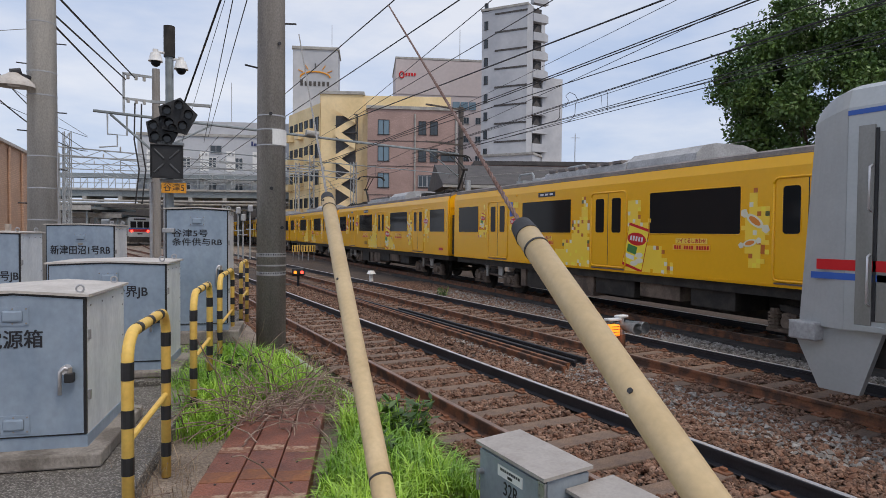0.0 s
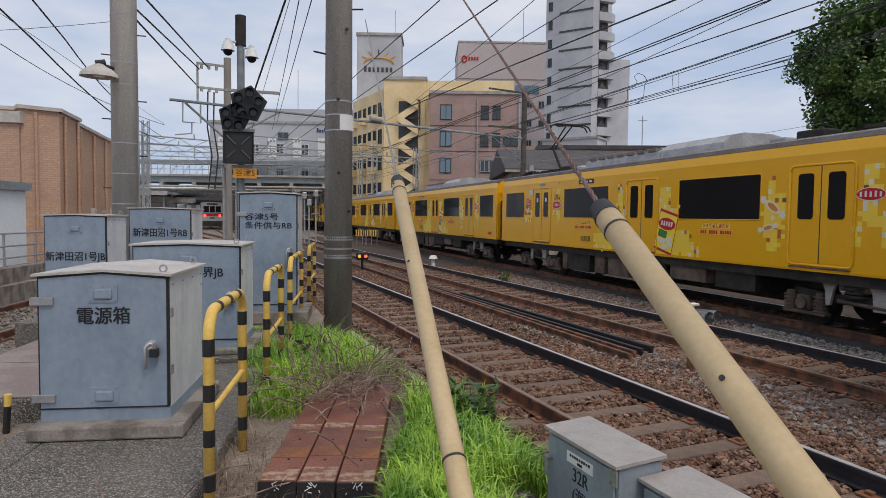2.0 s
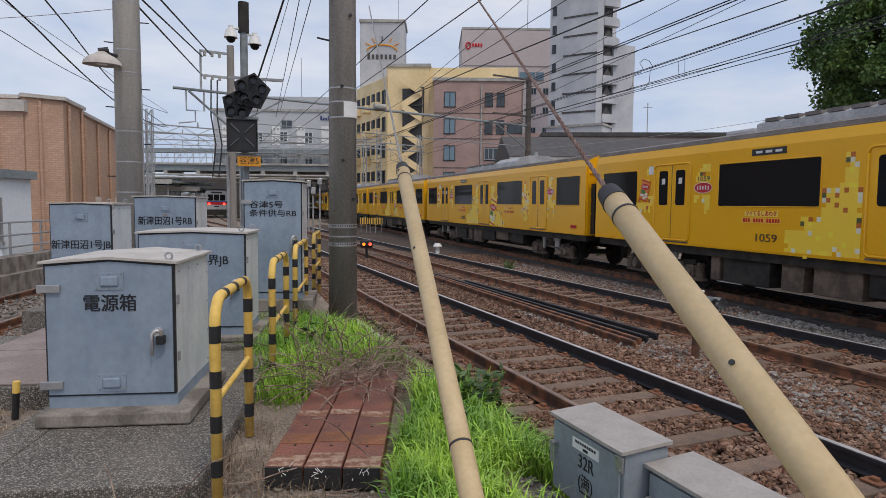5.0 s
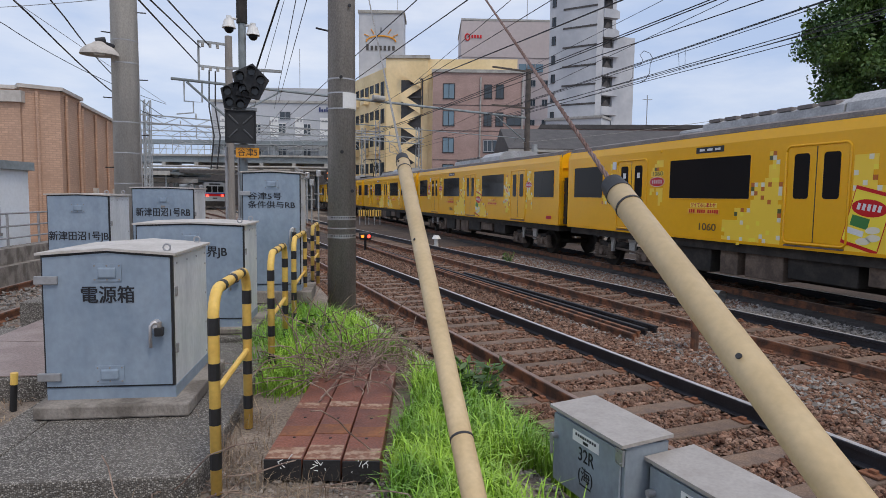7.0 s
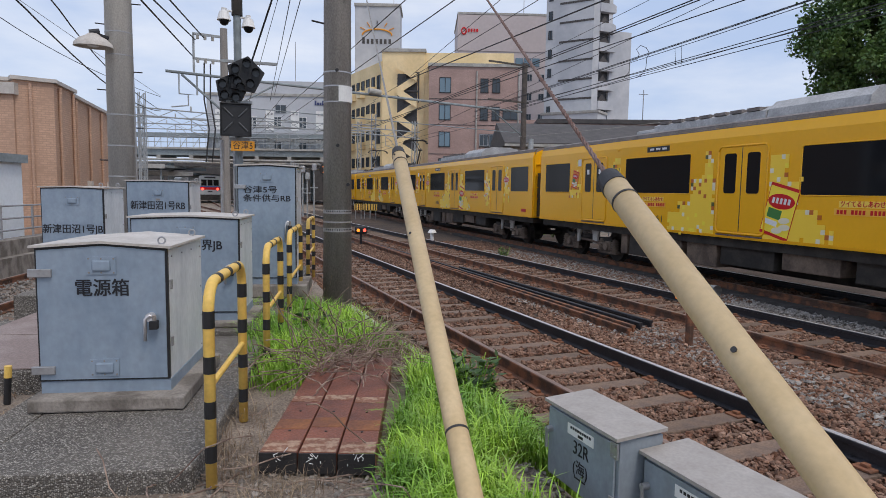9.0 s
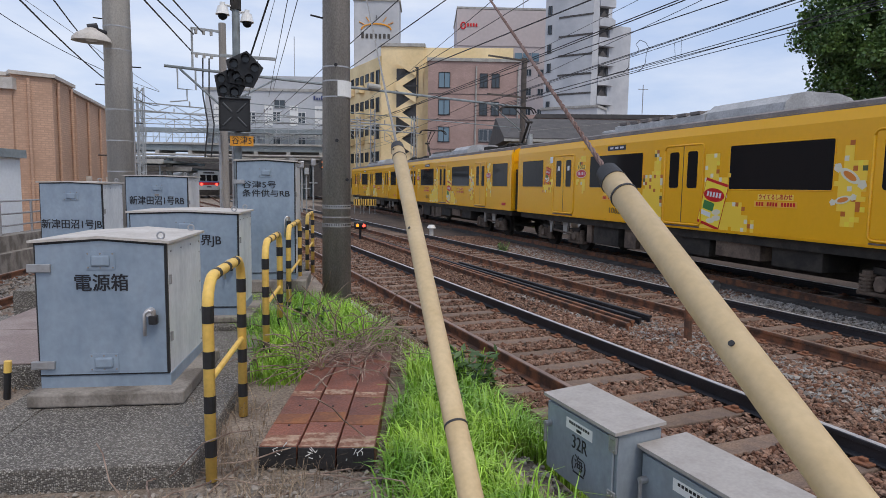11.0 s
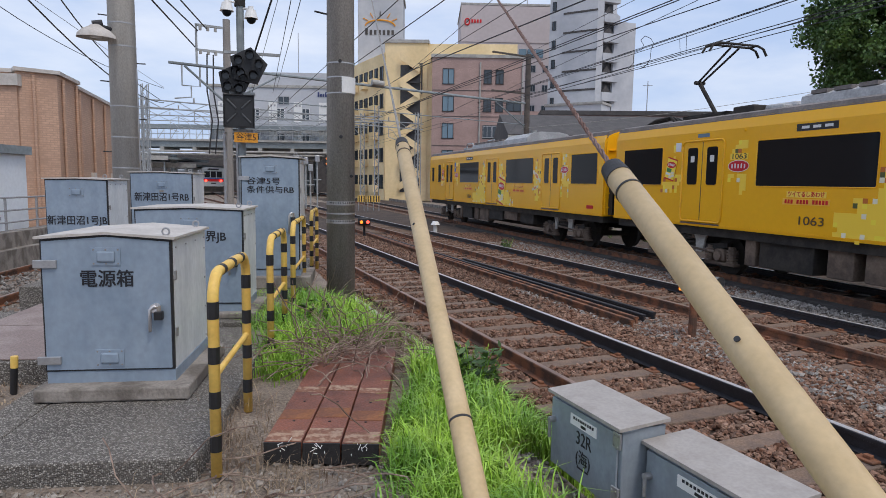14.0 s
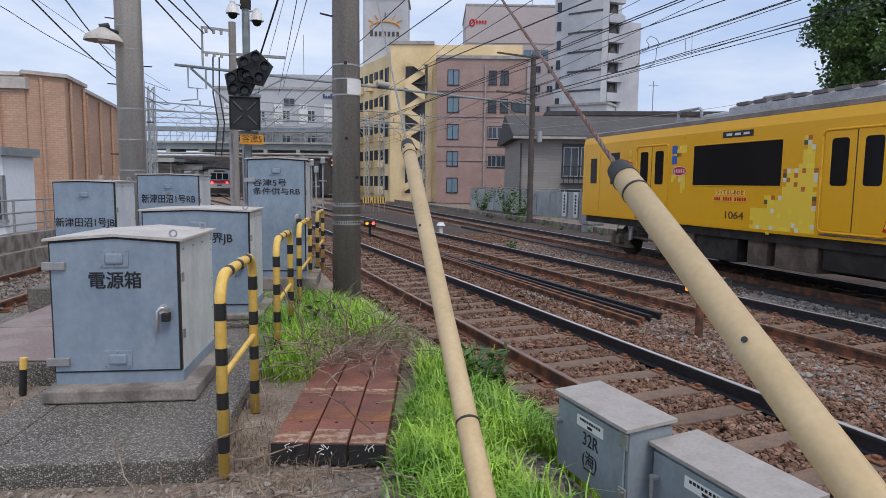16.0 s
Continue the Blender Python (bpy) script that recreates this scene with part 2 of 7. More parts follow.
M = dict(
    soil=mat("soil", (0.31, 0.255, 0.205), 0.95, scale=2.2, fine=60, bump=1.0, col2=(0.14, 0.11, 0.088), var=0.5, edge=0.2),
    # bed darker than its stones: the shade in their gaps is in the colour
    ballast=mat("ballast", (0.075, 0.052, 0.040), 0.95, scale=0.9, fine=24, bump=1.0, col2=(0.05, 0.036, 0.028), var=0.5),
    stone=mat("stone", (0.25, 0.158, 0.113), 0.85, scale=7, fine=60, bump=0.3, col2=(0.13, 0.058, 0.033), var=0.3, each=0.9, edge=0.14),
    grey_stone=mat("grey_stone", (0.26, 0.245, 0.228), 0.85, scale=6, fine=40, bump=0.3, col2=(0.20, 0.175, 0.155), var=0.2, each=0.85),
    gravel=mat("gravel", (0.44, 0.41, 0.37), 0.9, scale=0.6, fine=40, bump=0.3, col2=(0.33, 0.29, 0.25), var=0.2, each=0.6),
    rust=mat("rust", (0.235, 0.098, 0.050), 0.8, scale=5, fine=70, bump=0.3, col2=(0.09, 0.05, 0.035)),
    dark_rail=mat("dark_rail", (0.030, 0.030, 0.036), 0.55, metal=0.2, scale=4, fine=60),
    relay_lid=mat("relay_lid", (0.40, 0.37, 0.345), 0.55, scale=9, fine=60, bump=0.08, col2=(0.33, 0.30, 0.275), var=0.1, edge=0.2),
    # pale and half matt: on rail tops the colour carries the sky's shine
    railhead=mat("railhead", (0.64, 0.63, 0.64), 0.42, metal=0.55, scale=3, fine=60, bump=0.02, var=0.08),
    rust_head=mat("rust_head", (0.30, 0.21, 0.17), 0.5, metal=0.4, scale=3, fine=60, bump=0.05, var=0.2),
    rust_stone=mat("rust_stone", (0.185, 0.098, 0.060), 0.9, scale=0.7, fine=40, bump=0.3, col2=(0.12, 0.06, 0.038), var=0.3, each=0.9),
    sleeper=mat("sleeper", (0.205, 0.138, 0.098), 0.9, scale=6, fine=60, bump=0.5, col2=(0.14, 0.10, 0.08), var=0.3, each=0.35, edge=0.15),
    concrete=mat("concrete", (0.285, 0.255, 0.225), 0.9, scale=4.5, fine=60, bump=0.5, col2=(0.15, 0.13, 0.112), var=0.2, stretch=0.6),
    aggregate=pebble_mat("aggregate"),
    pale_concrete=mat("pale_concrete", (0.42, 0.41, 0.385), 0.9, scale=2, fine=50, bump=0.3, col2=(0.33, 0.32, 0.30)),
    pole=mat("pole_concrete", (0.50, 0.475, 0.435), 0.85, scale=7, fine=60, bump=0.3, col2=(0.37, 0.35, 0.32), var=0.18, edge=0.2, stretch=0.12),
    dark_pole=mat("dark_pole_concrete", (0.305, 0.282, 0.26), 0.85, scale=9, fine=70, bump=0.35, col2=(0.215, 0.197, 0.18), var=0.25, edge=0.22, stretch=0.12),
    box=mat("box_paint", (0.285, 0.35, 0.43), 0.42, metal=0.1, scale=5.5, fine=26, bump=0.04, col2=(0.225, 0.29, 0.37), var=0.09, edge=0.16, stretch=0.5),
    # the cabinet paint made paler, so the sides look lit from the right
    box_side=mat("box_lit_side_paint", (0.74, 0.765, 0.785), 0.5, metal=0.1, scale=5, fine=26, bump=0.04, col2=(0.60, 0.63, 0.66), var=0.08, edge=0.14, stretch=0.4),
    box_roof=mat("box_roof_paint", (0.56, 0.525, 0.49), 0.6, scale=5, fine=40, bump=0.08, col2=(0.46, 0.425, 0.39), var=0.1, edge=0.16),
    relay=mat("relay_paint", (0.28, 0.325, 0.37), 0.5, metal=0.1, scale=7, fine=40, bump=0.05, col2=(0.24, 0.27, 0.30), var=0.1, edge=0.16, stretch=0.5),
    zinc=mat("zinc", (0.42, 0.42, 0.43), 0.42, metal=0.6, scale=8, fine=40, bump=0.05, var=0.12),
    white=mat("white_paint", (0.78, 0.78, 0.77), 0.5, scale=2, fine=30, bump=0.02, var=0.05),
    black=mat("black_paint", (0.018, 0.018, 0.02), 0.5, scale=4, fine=40, bump=0.05),
    ink=tinted("ink", (0.012, 0.013, 0.018), 0.5),
    yellow_paint=mat("yellow_paint", (0.82, 0.55, 0.13), 0.5, scale=9, fine=50, bump=0.06, col2=(0.72, 0.45, 0.10), var=0.08, edge=0.15),
    guard=mat("guard_plastic", (0.60, 0.455, 0.26), 0.5, scale=9, fine=60, bump=0.06, col2=(0.52, 0.38, 0.20), var=0.08, edge=0.2),
    cap=mat("rubber_cap", (0.035, 0.035, 0.038), 0.6, scale=8, fine=60, bump=0.1),
    wire_rust=mat("wire_rust", (0.13, 0.065, 0.048), 0.75, scale=20, fine=150, bump=0.3, col2=(0.20, 0.13, 0.11)),
    wire=mat("wire_black", (0.03, 0.03, 0.033), 0.6, scale=2, fine=20, bump=0.0),
    wire_grey=mat("wire_grey", (0.30, 0.29, 0.28), 0.6, scale=20, fine=120, bump=0.2),
    timber=mat("red_timber", (0.25, 0.088, 0.052), 0.5, scale=5, fine=70, bump=0.4, col2=(0.135, 0.052, 0.036), var=0.3, each=0.2, edge=0.16),
    timber_end=mat("timber_end", (0.022, 0.02, 0.02), 0.7, scale=10, fine=60, bump=0.3),
    timber_pale=mat("worn_timber", (0.40, 0.27, 0.19), 0.8, scale=22, fine=70, bump=0.3, col2=(0.23, 0.105, 0.065), var=0.2, amount=0.5),
    grass=mat("grass", (0.31, 0.50, 0.05), 0.45, scale=2, fine=20, bump=0, col2=(0.15, 0.31, 0.03), var=0.1, each=0.55),
    dry=mat("dry_weed", (0.36, 0.275, 0.185), 0.8, scale=3, fine=30, bump=0, col2=(0.19, 0.13, 0.09), each=0.3),
    twig=mat("twig", (0.16, 0.105, 0.082), 0.8, scale=8, fine=40, bump=0.1, col2=(0.34, 0.255, 0.20)),
    leaf=mat("leaf", (0.095, 0.165, 0.035), 0.5, scale=0.7, fine=9, bump=0, col2=(0.035, 0.08, 0.02), each=0.6, edge=0.15),
    bark=mat("bark", (0.10, 0.075, 0.055), 0.9, scale=5, fine=40, bump=0.8),
    train=mat("yellow_train", (0.93, 0.480, 0.012), 0.24, scale=0.5, fine=12, bump=0.01, col2=(0.90, 0.462, 0.010), var=0.02, spec=0.45),
    train_roof=mat("train_roof", (0.22, 0.195, 0.185), 0.8, scale=1.5, fine=20, bump=0.1, col2=(0.16, 0.142, 0.135)),
    train_dark=mat("underframe", (0.040, 0.034, 0.029), 0.8, scale=3, fine=25, bump=0.2, col2=(0.02, 0.018, 0.016)),
    train_box=mat("underframe_box", (0.17, 0.125, 0.095), 0.8, scale=3, fine=25, bump=0.15, col2=(0.095, 0.07, 0.055)),
    ac=mat("ac_cover", (0.43, 0.43, 0.435), 0.5, scale=2, fine=25, bump=0.05, col2=(0.32, 0.32, 0.325)),
    glass=tinted("dark_glass", (0.015, 0.016, 0.018), 0.07, 0.10),
    steel=mat("train_steel", (0.46, 0.48, 0.485), 0.38, metal=0.35, scale=2, fine=30, bump=0.02, col2=(0.43, 0.45, 0.455), var=0.04),
    cab_grey=mat("cab_grey", (0.40, 0.41, 0.41), 0.4, scale=2, fine=30, bump=0.02, col2=(0.37, 0.38, 0.38), var=0.04),
    door_steel=mat("door_steel", (0.27, 0.265, 0.25), 0.38, metal=0.5, scale=3, fine=50, bump=0.03, col2=(0.22, 0.215, 0.20), var=0.08, stretch=0.2),
    sign_blue=tinted("sign_blue", (0.035, 0.05, 0.16), 0.5),
    red=tinted("red_stripe", (0.60, 0.014, 0.018), 0.35, 0.3),
    blue=tinted("blue_stripe", (0.03, 0.11, 0.45), 0.4),
    pix_y=tinted("bright_yellow", (1.0, 0.68, 0.055), 0.35),
    pix_o=tinted("rust_orange", (0.55, 0.14, 0.012), 0.4),
    pix_d=tinted("dark_olive", (0.09, 0.10, 0.025), 0.4),
    bag_orange=tinted("bag_orange", (0.78, 0.25, 0.03), 0.35),
    slogan_yellow=tinted("slogan_yellow", (0.95, 0.68, 0.10), 0.4),
    slogan_orange=tinted("slogan_orange", (0.92, 0.50, 0.05), 0.4),
    bag_green=tinted("bag_green", (0.05, 0.22, 0.05), 0.4),
    pix_w=tinted("cream", (0.82, 0.76, 0.58), 0.4),
    lemon=tinted("lemon", (1.0, 0.78, 0.06), 0.35),
    signal_amber=glow("amber_lamp", (1.0, 0.25, 0.02), 1.5),
    number_brown=tinted("number_brown", (0.10, 0.055, 0.012), 0.5),
    lamp_red=glow("red_lamp", (1.0, 0.05, 0.03), 4.0),
    orange_plate=mat("orange_plate", (0.75, 0.32, 0.02), 0.5, scale=5, fine=30, bump=0, var=0.06),
    tan_tile=tile_mat("tan_tile", (0.575, 0.365, 0.255), (0.43, 0.275, 0.195), 0.24, 0.085),
    brown_tile=tile_mat("brown_tile", (0.432, 0.294, 0.260), (0.348, 0.240, 0.214), 0.3, 0.12),
    ochre=mat("ochre_wall", (0.86, 0.68, 0.40), 0.8, scale=0.2, fine=3, bump=0.05, col2=(0.75, 0.575, 0.31), var=0.06),
    grey_wall=mat("grey_wall", (0.50, 0.515, 0.55), 0.8, scale=0.2, fine=3, bump=0.05, col2=(0.46, 0.475, 0.51), var=0.05),
    pink_wall=mat("pink_wall", (0.52, 0.455, 0.45), 0.8, scale=0.15, fine=2, bump=0.05, var=0.05),
    tower_wall=mat("tower_wall", (0.52, 0.53, 0.555), 0.8, scale=0.2, fine=2, bump=0.05, col2=(0.42, 0.435, 0.47), var=0.05),
    siding=tile_mat("siding", (0.32, 0.30, 0.285), (0.23, 0.215, 0.205), 2.0, 0.2, var=0.06),
    slate=mat("slate_roof", (0.085, 0.078, 0.076), 0.8, scale=1.5, fine=14, bump=0.3, col2=(0.065, 0.06, 0.06)),
    window=tinted("window_glass", (0.05, 0.065, 0.08), 0.08),
    window_blue=tinted("blue_window_glass", (0.16, 0.24, 0.30), 0.12),
    shed=mat("shed_wall", (0.74, 0.78, 0.82), 0.6, scale=1, fine=12, bump=0.03, var=0.05),
    bridge=mat("bridge_paint", (0.25, 0.285, 0.30), 0.7, scale=0.4, fine=6, bump=0.05),
    lattice=mat("lattice_steel", (0.40, 0.42, 0.43), 0.6, metal=0.3, scale=2, fine=20, bump=0.03),
    plate=mat("checker_plate", (0.34, 0.27, 0.245), 0.6, metal=0.3, scale=3, fine=60, bump=0.8, col2=(0.27, 0.205, 0.185)),
    signal_black=mat("signal_black", (0.02, 0.021, 0.024), 0.55, scale=5, fine=40, bump=0.1),
    # near-black: painted shade of openings and recesses, also dark roof frames
    blind=mat("shade_and_frame_dark", (0.06, 0.06, 0.065), 0.6, scale=2, fine=10, bump=0.05),
    trough=mat("dark_trough", (0.06, 0.055, 0.052), 0.85, scale=3, fine=30, bump=0.3, col2=(0.04, 0.036, 0.034), var=0.2),
    mast=mat("dark_mast", (0.10, 0.082, 0.07), 0.7, scale=4, fine=30, bump=0.1, col2=(0.07, 0.058, 0.05)),
    lens_grey=tinted("signal_lens", (0.035, 0.04, 0.045), 0.12),
    dot_grey=tinted("indicator_bar", (0.085, 0.09, 0.095), 0.3),
    fence=mat("fence_panel", (0.42, 0.45, 0.44), 0.6, scale=1, fine=20, bump=0.05),
)


# ---- mesh helpers ----
def box(bm, x0, x1, y0, y1, z0, z1, bevel=0.0):
    r = bmesh.ops.create_cube(bm, size=1.0)
    vs = r["verts"]
    for v in vs:
        v.co = Vector(((x0 + x1) / 2 + v.co.x * (x1 - x0), (y0 + y1) / 2 + v.co.y * (y1 - y0), (z0 + z1) / 2 + v.co.z * (z1 - z0)))
    if bevel:
        es = list({e for v in vs for e in v.link_edges})
        bmesh.ops.bevel(bm, geom=es, offset=bevel, segments=2, affect="EDGES", profile=0.5)
    return vs


def tube(bm, p, q, r0, r1=None, seg=8):
    p, q = Vector(p), Vector(q)
    r1 = r0 if r1 is None else r1
    d = q - p
    m = Matrix.Translation((p + q) / 2) @ d.to_track_quat("Z", "Y").to_matrix().to_4x4()
    bmesh.ops.create_cone(bm, cap_ends=True, segments=seg, radius1=r0, radius2=r1, depth=d.length, matrix=m)


def path_tube(bm, pts, r, seg=8):
    """A round bar along points, with mitred joints."""
    pts = [Vector(p) for p in pts]
    rings = []
    ref = None
    for i, p in enumerate(pts):
        a = (pts[i] - pts[i - 1]).normalized() if i else (pts[1] - pts[0]).normalized()
        b = (pts[i + 1] - pts[i]).normalized() if i < len(pts) - 1 else a
        t = (a + b).normalized()
        if ref is None:
            ref = Vector((1, 0, 0)) if abs(t.x) < 0.9 else Vector((0, 1, 0))
        u = (ref - t * ref.dot(t)).normalized()
        ref = u
        w = t.cross(u)
        rings.append([bm.verts.new(p + r * (math.cos(k * 2 * math.pi / seg) * u + math.sin(k * 2 * math.pi / seg) * w)) for k in range(seg)])
    for a, b in zip(rings, rings[1:]):
        for k in range(seg):
            bm.faces.new((a[k], a[(k + 1) % seg], b[(k + 1) % seg], b[k]))
    bm.faces.new(rings[0][::-1])
    bm.faces.new(rings[-1])


def prism(bm, pts, y0, y1):
    """A profile in x and z, carried from y0 to y1."""
    a = [bm.verts.new((x, y0, z)) for x, z in pts]
    b = [bm.verts.new((x, y1, z)) for x, z in pts]
    n = len(pts)
    bm.faces.new(a)
    bm.faces.new(b[::-1])
    for i in range(n):
        bm.faces.new((a[i], b[i], b[(i + 1) % n], a[(i + 1) % n]))


def part(name, bm, material, parent=None, label="", smooth=False):
    bmesh.ops.recalc_face_normals(bm, faces=bm.faces[:])
    me = bpy.data.meshes.new(name)
    bm.to_mesh(me)
    bm.free()
    if smooth:
        me.shade_smooth()
    me.materials.append(material)
    ob = new(name, me)
    ob.parent = parent
    return tagged(ob, label)


def thing(name, m, label, category, group="", kind=""):
    ob = new(name)
    ob.matrix_world = m
    ob.empty_display_size = 0.2
    return tagged(ob, label, category, group, kind)


def solid(name, bm, material, label, category="", group="", kind="", m=None, smooth=False):
    """A thing that is one mesh."""
    ob = part(name, bm, material, None, label, smooth)
    if m is not None:
        ob.matrix_world = m
    return tagged(ob, "", category, group, kind)


def child(ob, name, mesh, m):
    o = new(name, mesh)
    o.parent = ob
    o.matrix_basis = m
    return o


def one(name, parent, material, *dims, bevel=0.0, label=""):
    bm = bmesh.new()
    box(bm, *dims, bevel=bevel)
    return part(name, bm, material, parent, label)


def rod(name, parent, material, p, q, r, r1=None, seg=10, label=""):
    bm = bmesh.new()
    tube(bm, p, q, r, r1, seg)
    return part(name, bm, material, parent, label)


def lettering(name, text, size, material, parent, m, width=None, label="", depth=0.001, bold=0.0):
    cu = bpy.data.curves.new(name, "FONT")
    cu.body, cu.size, cu.align_x, cu.align_y, cu.extrude, cu.offset = text, size, "CENTER", "CENTER", depth, 0.0
    tmp = new(name, cu)
    bpy.context.view_layer.update()
    me = bpy.data.meshes.new_from_object(tmp.evaluated_get(bpy.context.evaluated_depsgraph_get()))
    bpy.data.objects.remove(tmp)
    xs = [v.co.x for v in me.vertices]
    k = width / (max(xs) - min(xs)) if width and xs else 1.0
    for v in me.vertices:
        v.co.x *= k
    if bold:
        # a heavier stroke: the letters again, shifted a hair each way
        bm, src = bmesh.new(), me
        for i, (dx, dy) in enumerate(((-1, -0.7), (1, -0.7), (-1, 0.7), (1, 0.7), (0, 0))):
            n = len(bm.verts)
            bm.from_mesh(src)
            bm.verts.ensure_lookup_table()
            for v in bm.verts[n:]:
                v.co += Vector((dx * bold * size, dy * bold * size, i * 0.0002))
        me = bpy.data.meshes.new(name)
        bm.to_mesh(me)
        bm.free()
    me.materials.clear()
    me.materials.append(material)
    ob = new(name, me)
    ob.parent = parent
    ob.matrix_basis = m
    return tagged(ob, label)


def cloud(name, verts, faces, material, label, category, kind="stuff", smooth=False):
    """Many small pieces from arrays, in one mesh."""
    me = bpy.data.meshes.new(name)
    nv, nf, k = len(verts), len(faces), faces.shape[1]
    me.vertices.add(nv)
    me.vertices.foreach_set("co", np.asarray(verts, dtype=np.float32).ravel())
    me.loops.add(nf * k)
    me.loops.foreach_set("vertex_index", faces.astype(np.int32).ravel())
    me.polygons.add(nf)
    me.polygons.foreach_set("loop_start", np.arange(0, nf * k, k, dtype=np.int32))
    me.update(calc_edges=True)
    me.validate()
    if not smooth:
        me.shade_flat()
    me.materials.append(material)
    ob = new(name, me)
    return tagged(ob, label, category, "", kind)


YARD = -14.5  # the yard of boxes lies turned against the main tracks


def yard(u, v, z=0.0, turn=0.0):
    a = radians(YARD)
    return pose(u * math.cos(a) - v * math.sin(a), u * math.sin(a) + v * math.cos(a), z, 0, 0, YARD + turn)


UPRIGHT = pose(0, 0, 0, 90, 0, 0)  # lettering on a face that looks to -y


# ---- ground ----
def smooth_step(a, b, x):
    t = min(1.0, max(0.0, (x - a) / (b - a)))
    return t * t * (3 - 2 * t)


def ground_z(x, y):
    """The bank on which the boxes stand, the track bed below it, and level land beyond."""
    edge = 1.75 + 0.045 * y if y < 14 else 2.38
    bank = 0.43 - 0.25 * smooth_step(5, 12, y) - 0.25 * smooth_step(12, 22, y)
    z = bank + (-0.26 - bank) * smooth_step(edge - 0.25, edge + 0.75, x)
    u = 0.968 * x - 0.25 * y
    z = z + (-0.17 - z) * (smooth_step(-4.2, -4.9, u) if y < 6 else smooth_step(-2.4, -3.4, u))
    return z + 0.025 * noise.noise((x * 1.3, y * 1.3, 0)) + 0.012 * noise.noise((x * 5, y * 5, 3))


def ground_sheet():
    xs = sorted({-400, -200, -90, -50, -30, -20, -14, -10, *[-8 + 0.2 * i for i in range(60)], *[4 + 0.5 * i for i in range(33)], 24, 30, 40, 60, 100, 200, 400})
    ys = sorted({-300, -120, -50, -20, -8, *[-4 + 0.2 * i for i in range(90)], *[14 + 0.7 * i for i in range(30)], 38, 44, 52, 64, 80, 110, 160, 260, 500, 900})
    bm = bmesh.new()
    grid = [[bm.verts.new((x, y, ground_z(x, y))) for x in xs] for y in ys]
    for a, b in zip(grid, grid[1:]):
        for i in range(len(xs) - 1):
            bm.faces.new((a[i], a[i + 1], b[i + 1], b[i]))
    return solid("ground", bm, M["soil"], "brown soil and gravel ground beside the railway", kind="structure", smooth=True)


ground_sheet()

def ballast_sheet():
    bm = bmesh.new()
    xs = [2.75 + 0.35 * i for i in range(46)]
    ys = sorted({-12 + 0.5 * i for i in range(80)} | {30 + 4.0 * i for i in range(24)})
    g = [[bm.verts.new((x + (0.05 * y if x > 12 else 0), y, (-0.19 if 3.0 < x < 18 else -0.28) + 0.02 * noise.noise((x * 2, y * 2, 5)))) for x in xs] for y in ys]
    for a, b in zip(g, g[1:]):
        for i in range(len(xs) - 1):
            bm.faces.new((a[i], a[i + 1], b[i + 1], b[i]))
    solid("track_bed", bm, M["ballast"], "brown ballast bed under the tracks, darkened as shade between the stones", kind="structure", smooth=True)


ballast_sheet()

SLOPE = 0.08  # the far track's sideways drift for each metre ahead
FAR_TURN = -math.degrees(math.atan(SLOPE))
TRACKS = (  # centre x at y = 0, turn, from y, to y, shiny rails
    ("track_near", 4.195, 0.0, -14, 120, 1),
    ("track_middle", 8.2, 0.0, -14, 120, 1),
    ("track_far", 11.11, FAR_TURN, -14, 150, 1),
    ("track_branch", 7.4, 5.4, 34, 112, 0),
    ("track_branch", 3.9, 4.0, 52, 112, 0),
    ("track_yard", -6.65, YARD, -8, 40, 0),
)


def rail_profile():
    return [(-0.065, -0.15), (0.065, -0.15), (0.065, -0.14), (0.012, -0.125), (0.012, -0.045), (0.034, -0.036), (0.034, -0.006), (0.026, 0.0), (-0.026, 0.0), (-0.034, -0.006), (-0.034, -0.036), (-0.012, -0.045), (-0.012, -0.125), (-0.065, -0.14)]


def sleeper_mesh():
    bm = bmesh.new()
    box(bm, -1.2, 1.2, -0.11, 0.11, -0.30, -0.155, bevel=0.012)
    me = bpy.data.meshes.new("sleeper")
    bm.to_mesh(me)
    bm.free()
    me.materials.append(M["sleeper"])
    return me


def plate_mesh():
    bm = bmesh.new()
    box(bm, -0.16, 0.16, -0.08, 0.08, -0.156, -0.138, bevel=0.004)
    box(bm, -0.12, -0.07, -0.03, 0.03, -0.138, -0.11, bevel=0.006)
    box(bm, 0.07, 0.12, -0.03, 0.03, -0.138, -0.11, bevel=0.006)
    me = bpy.data.meshes.new("fastening")
    bm.to_mesh(me)
    bm.free()
    me.materials.append(M["rust"])
    return me


SLEEPER, PLATE = sleeper_mesh(), plate_mesh()


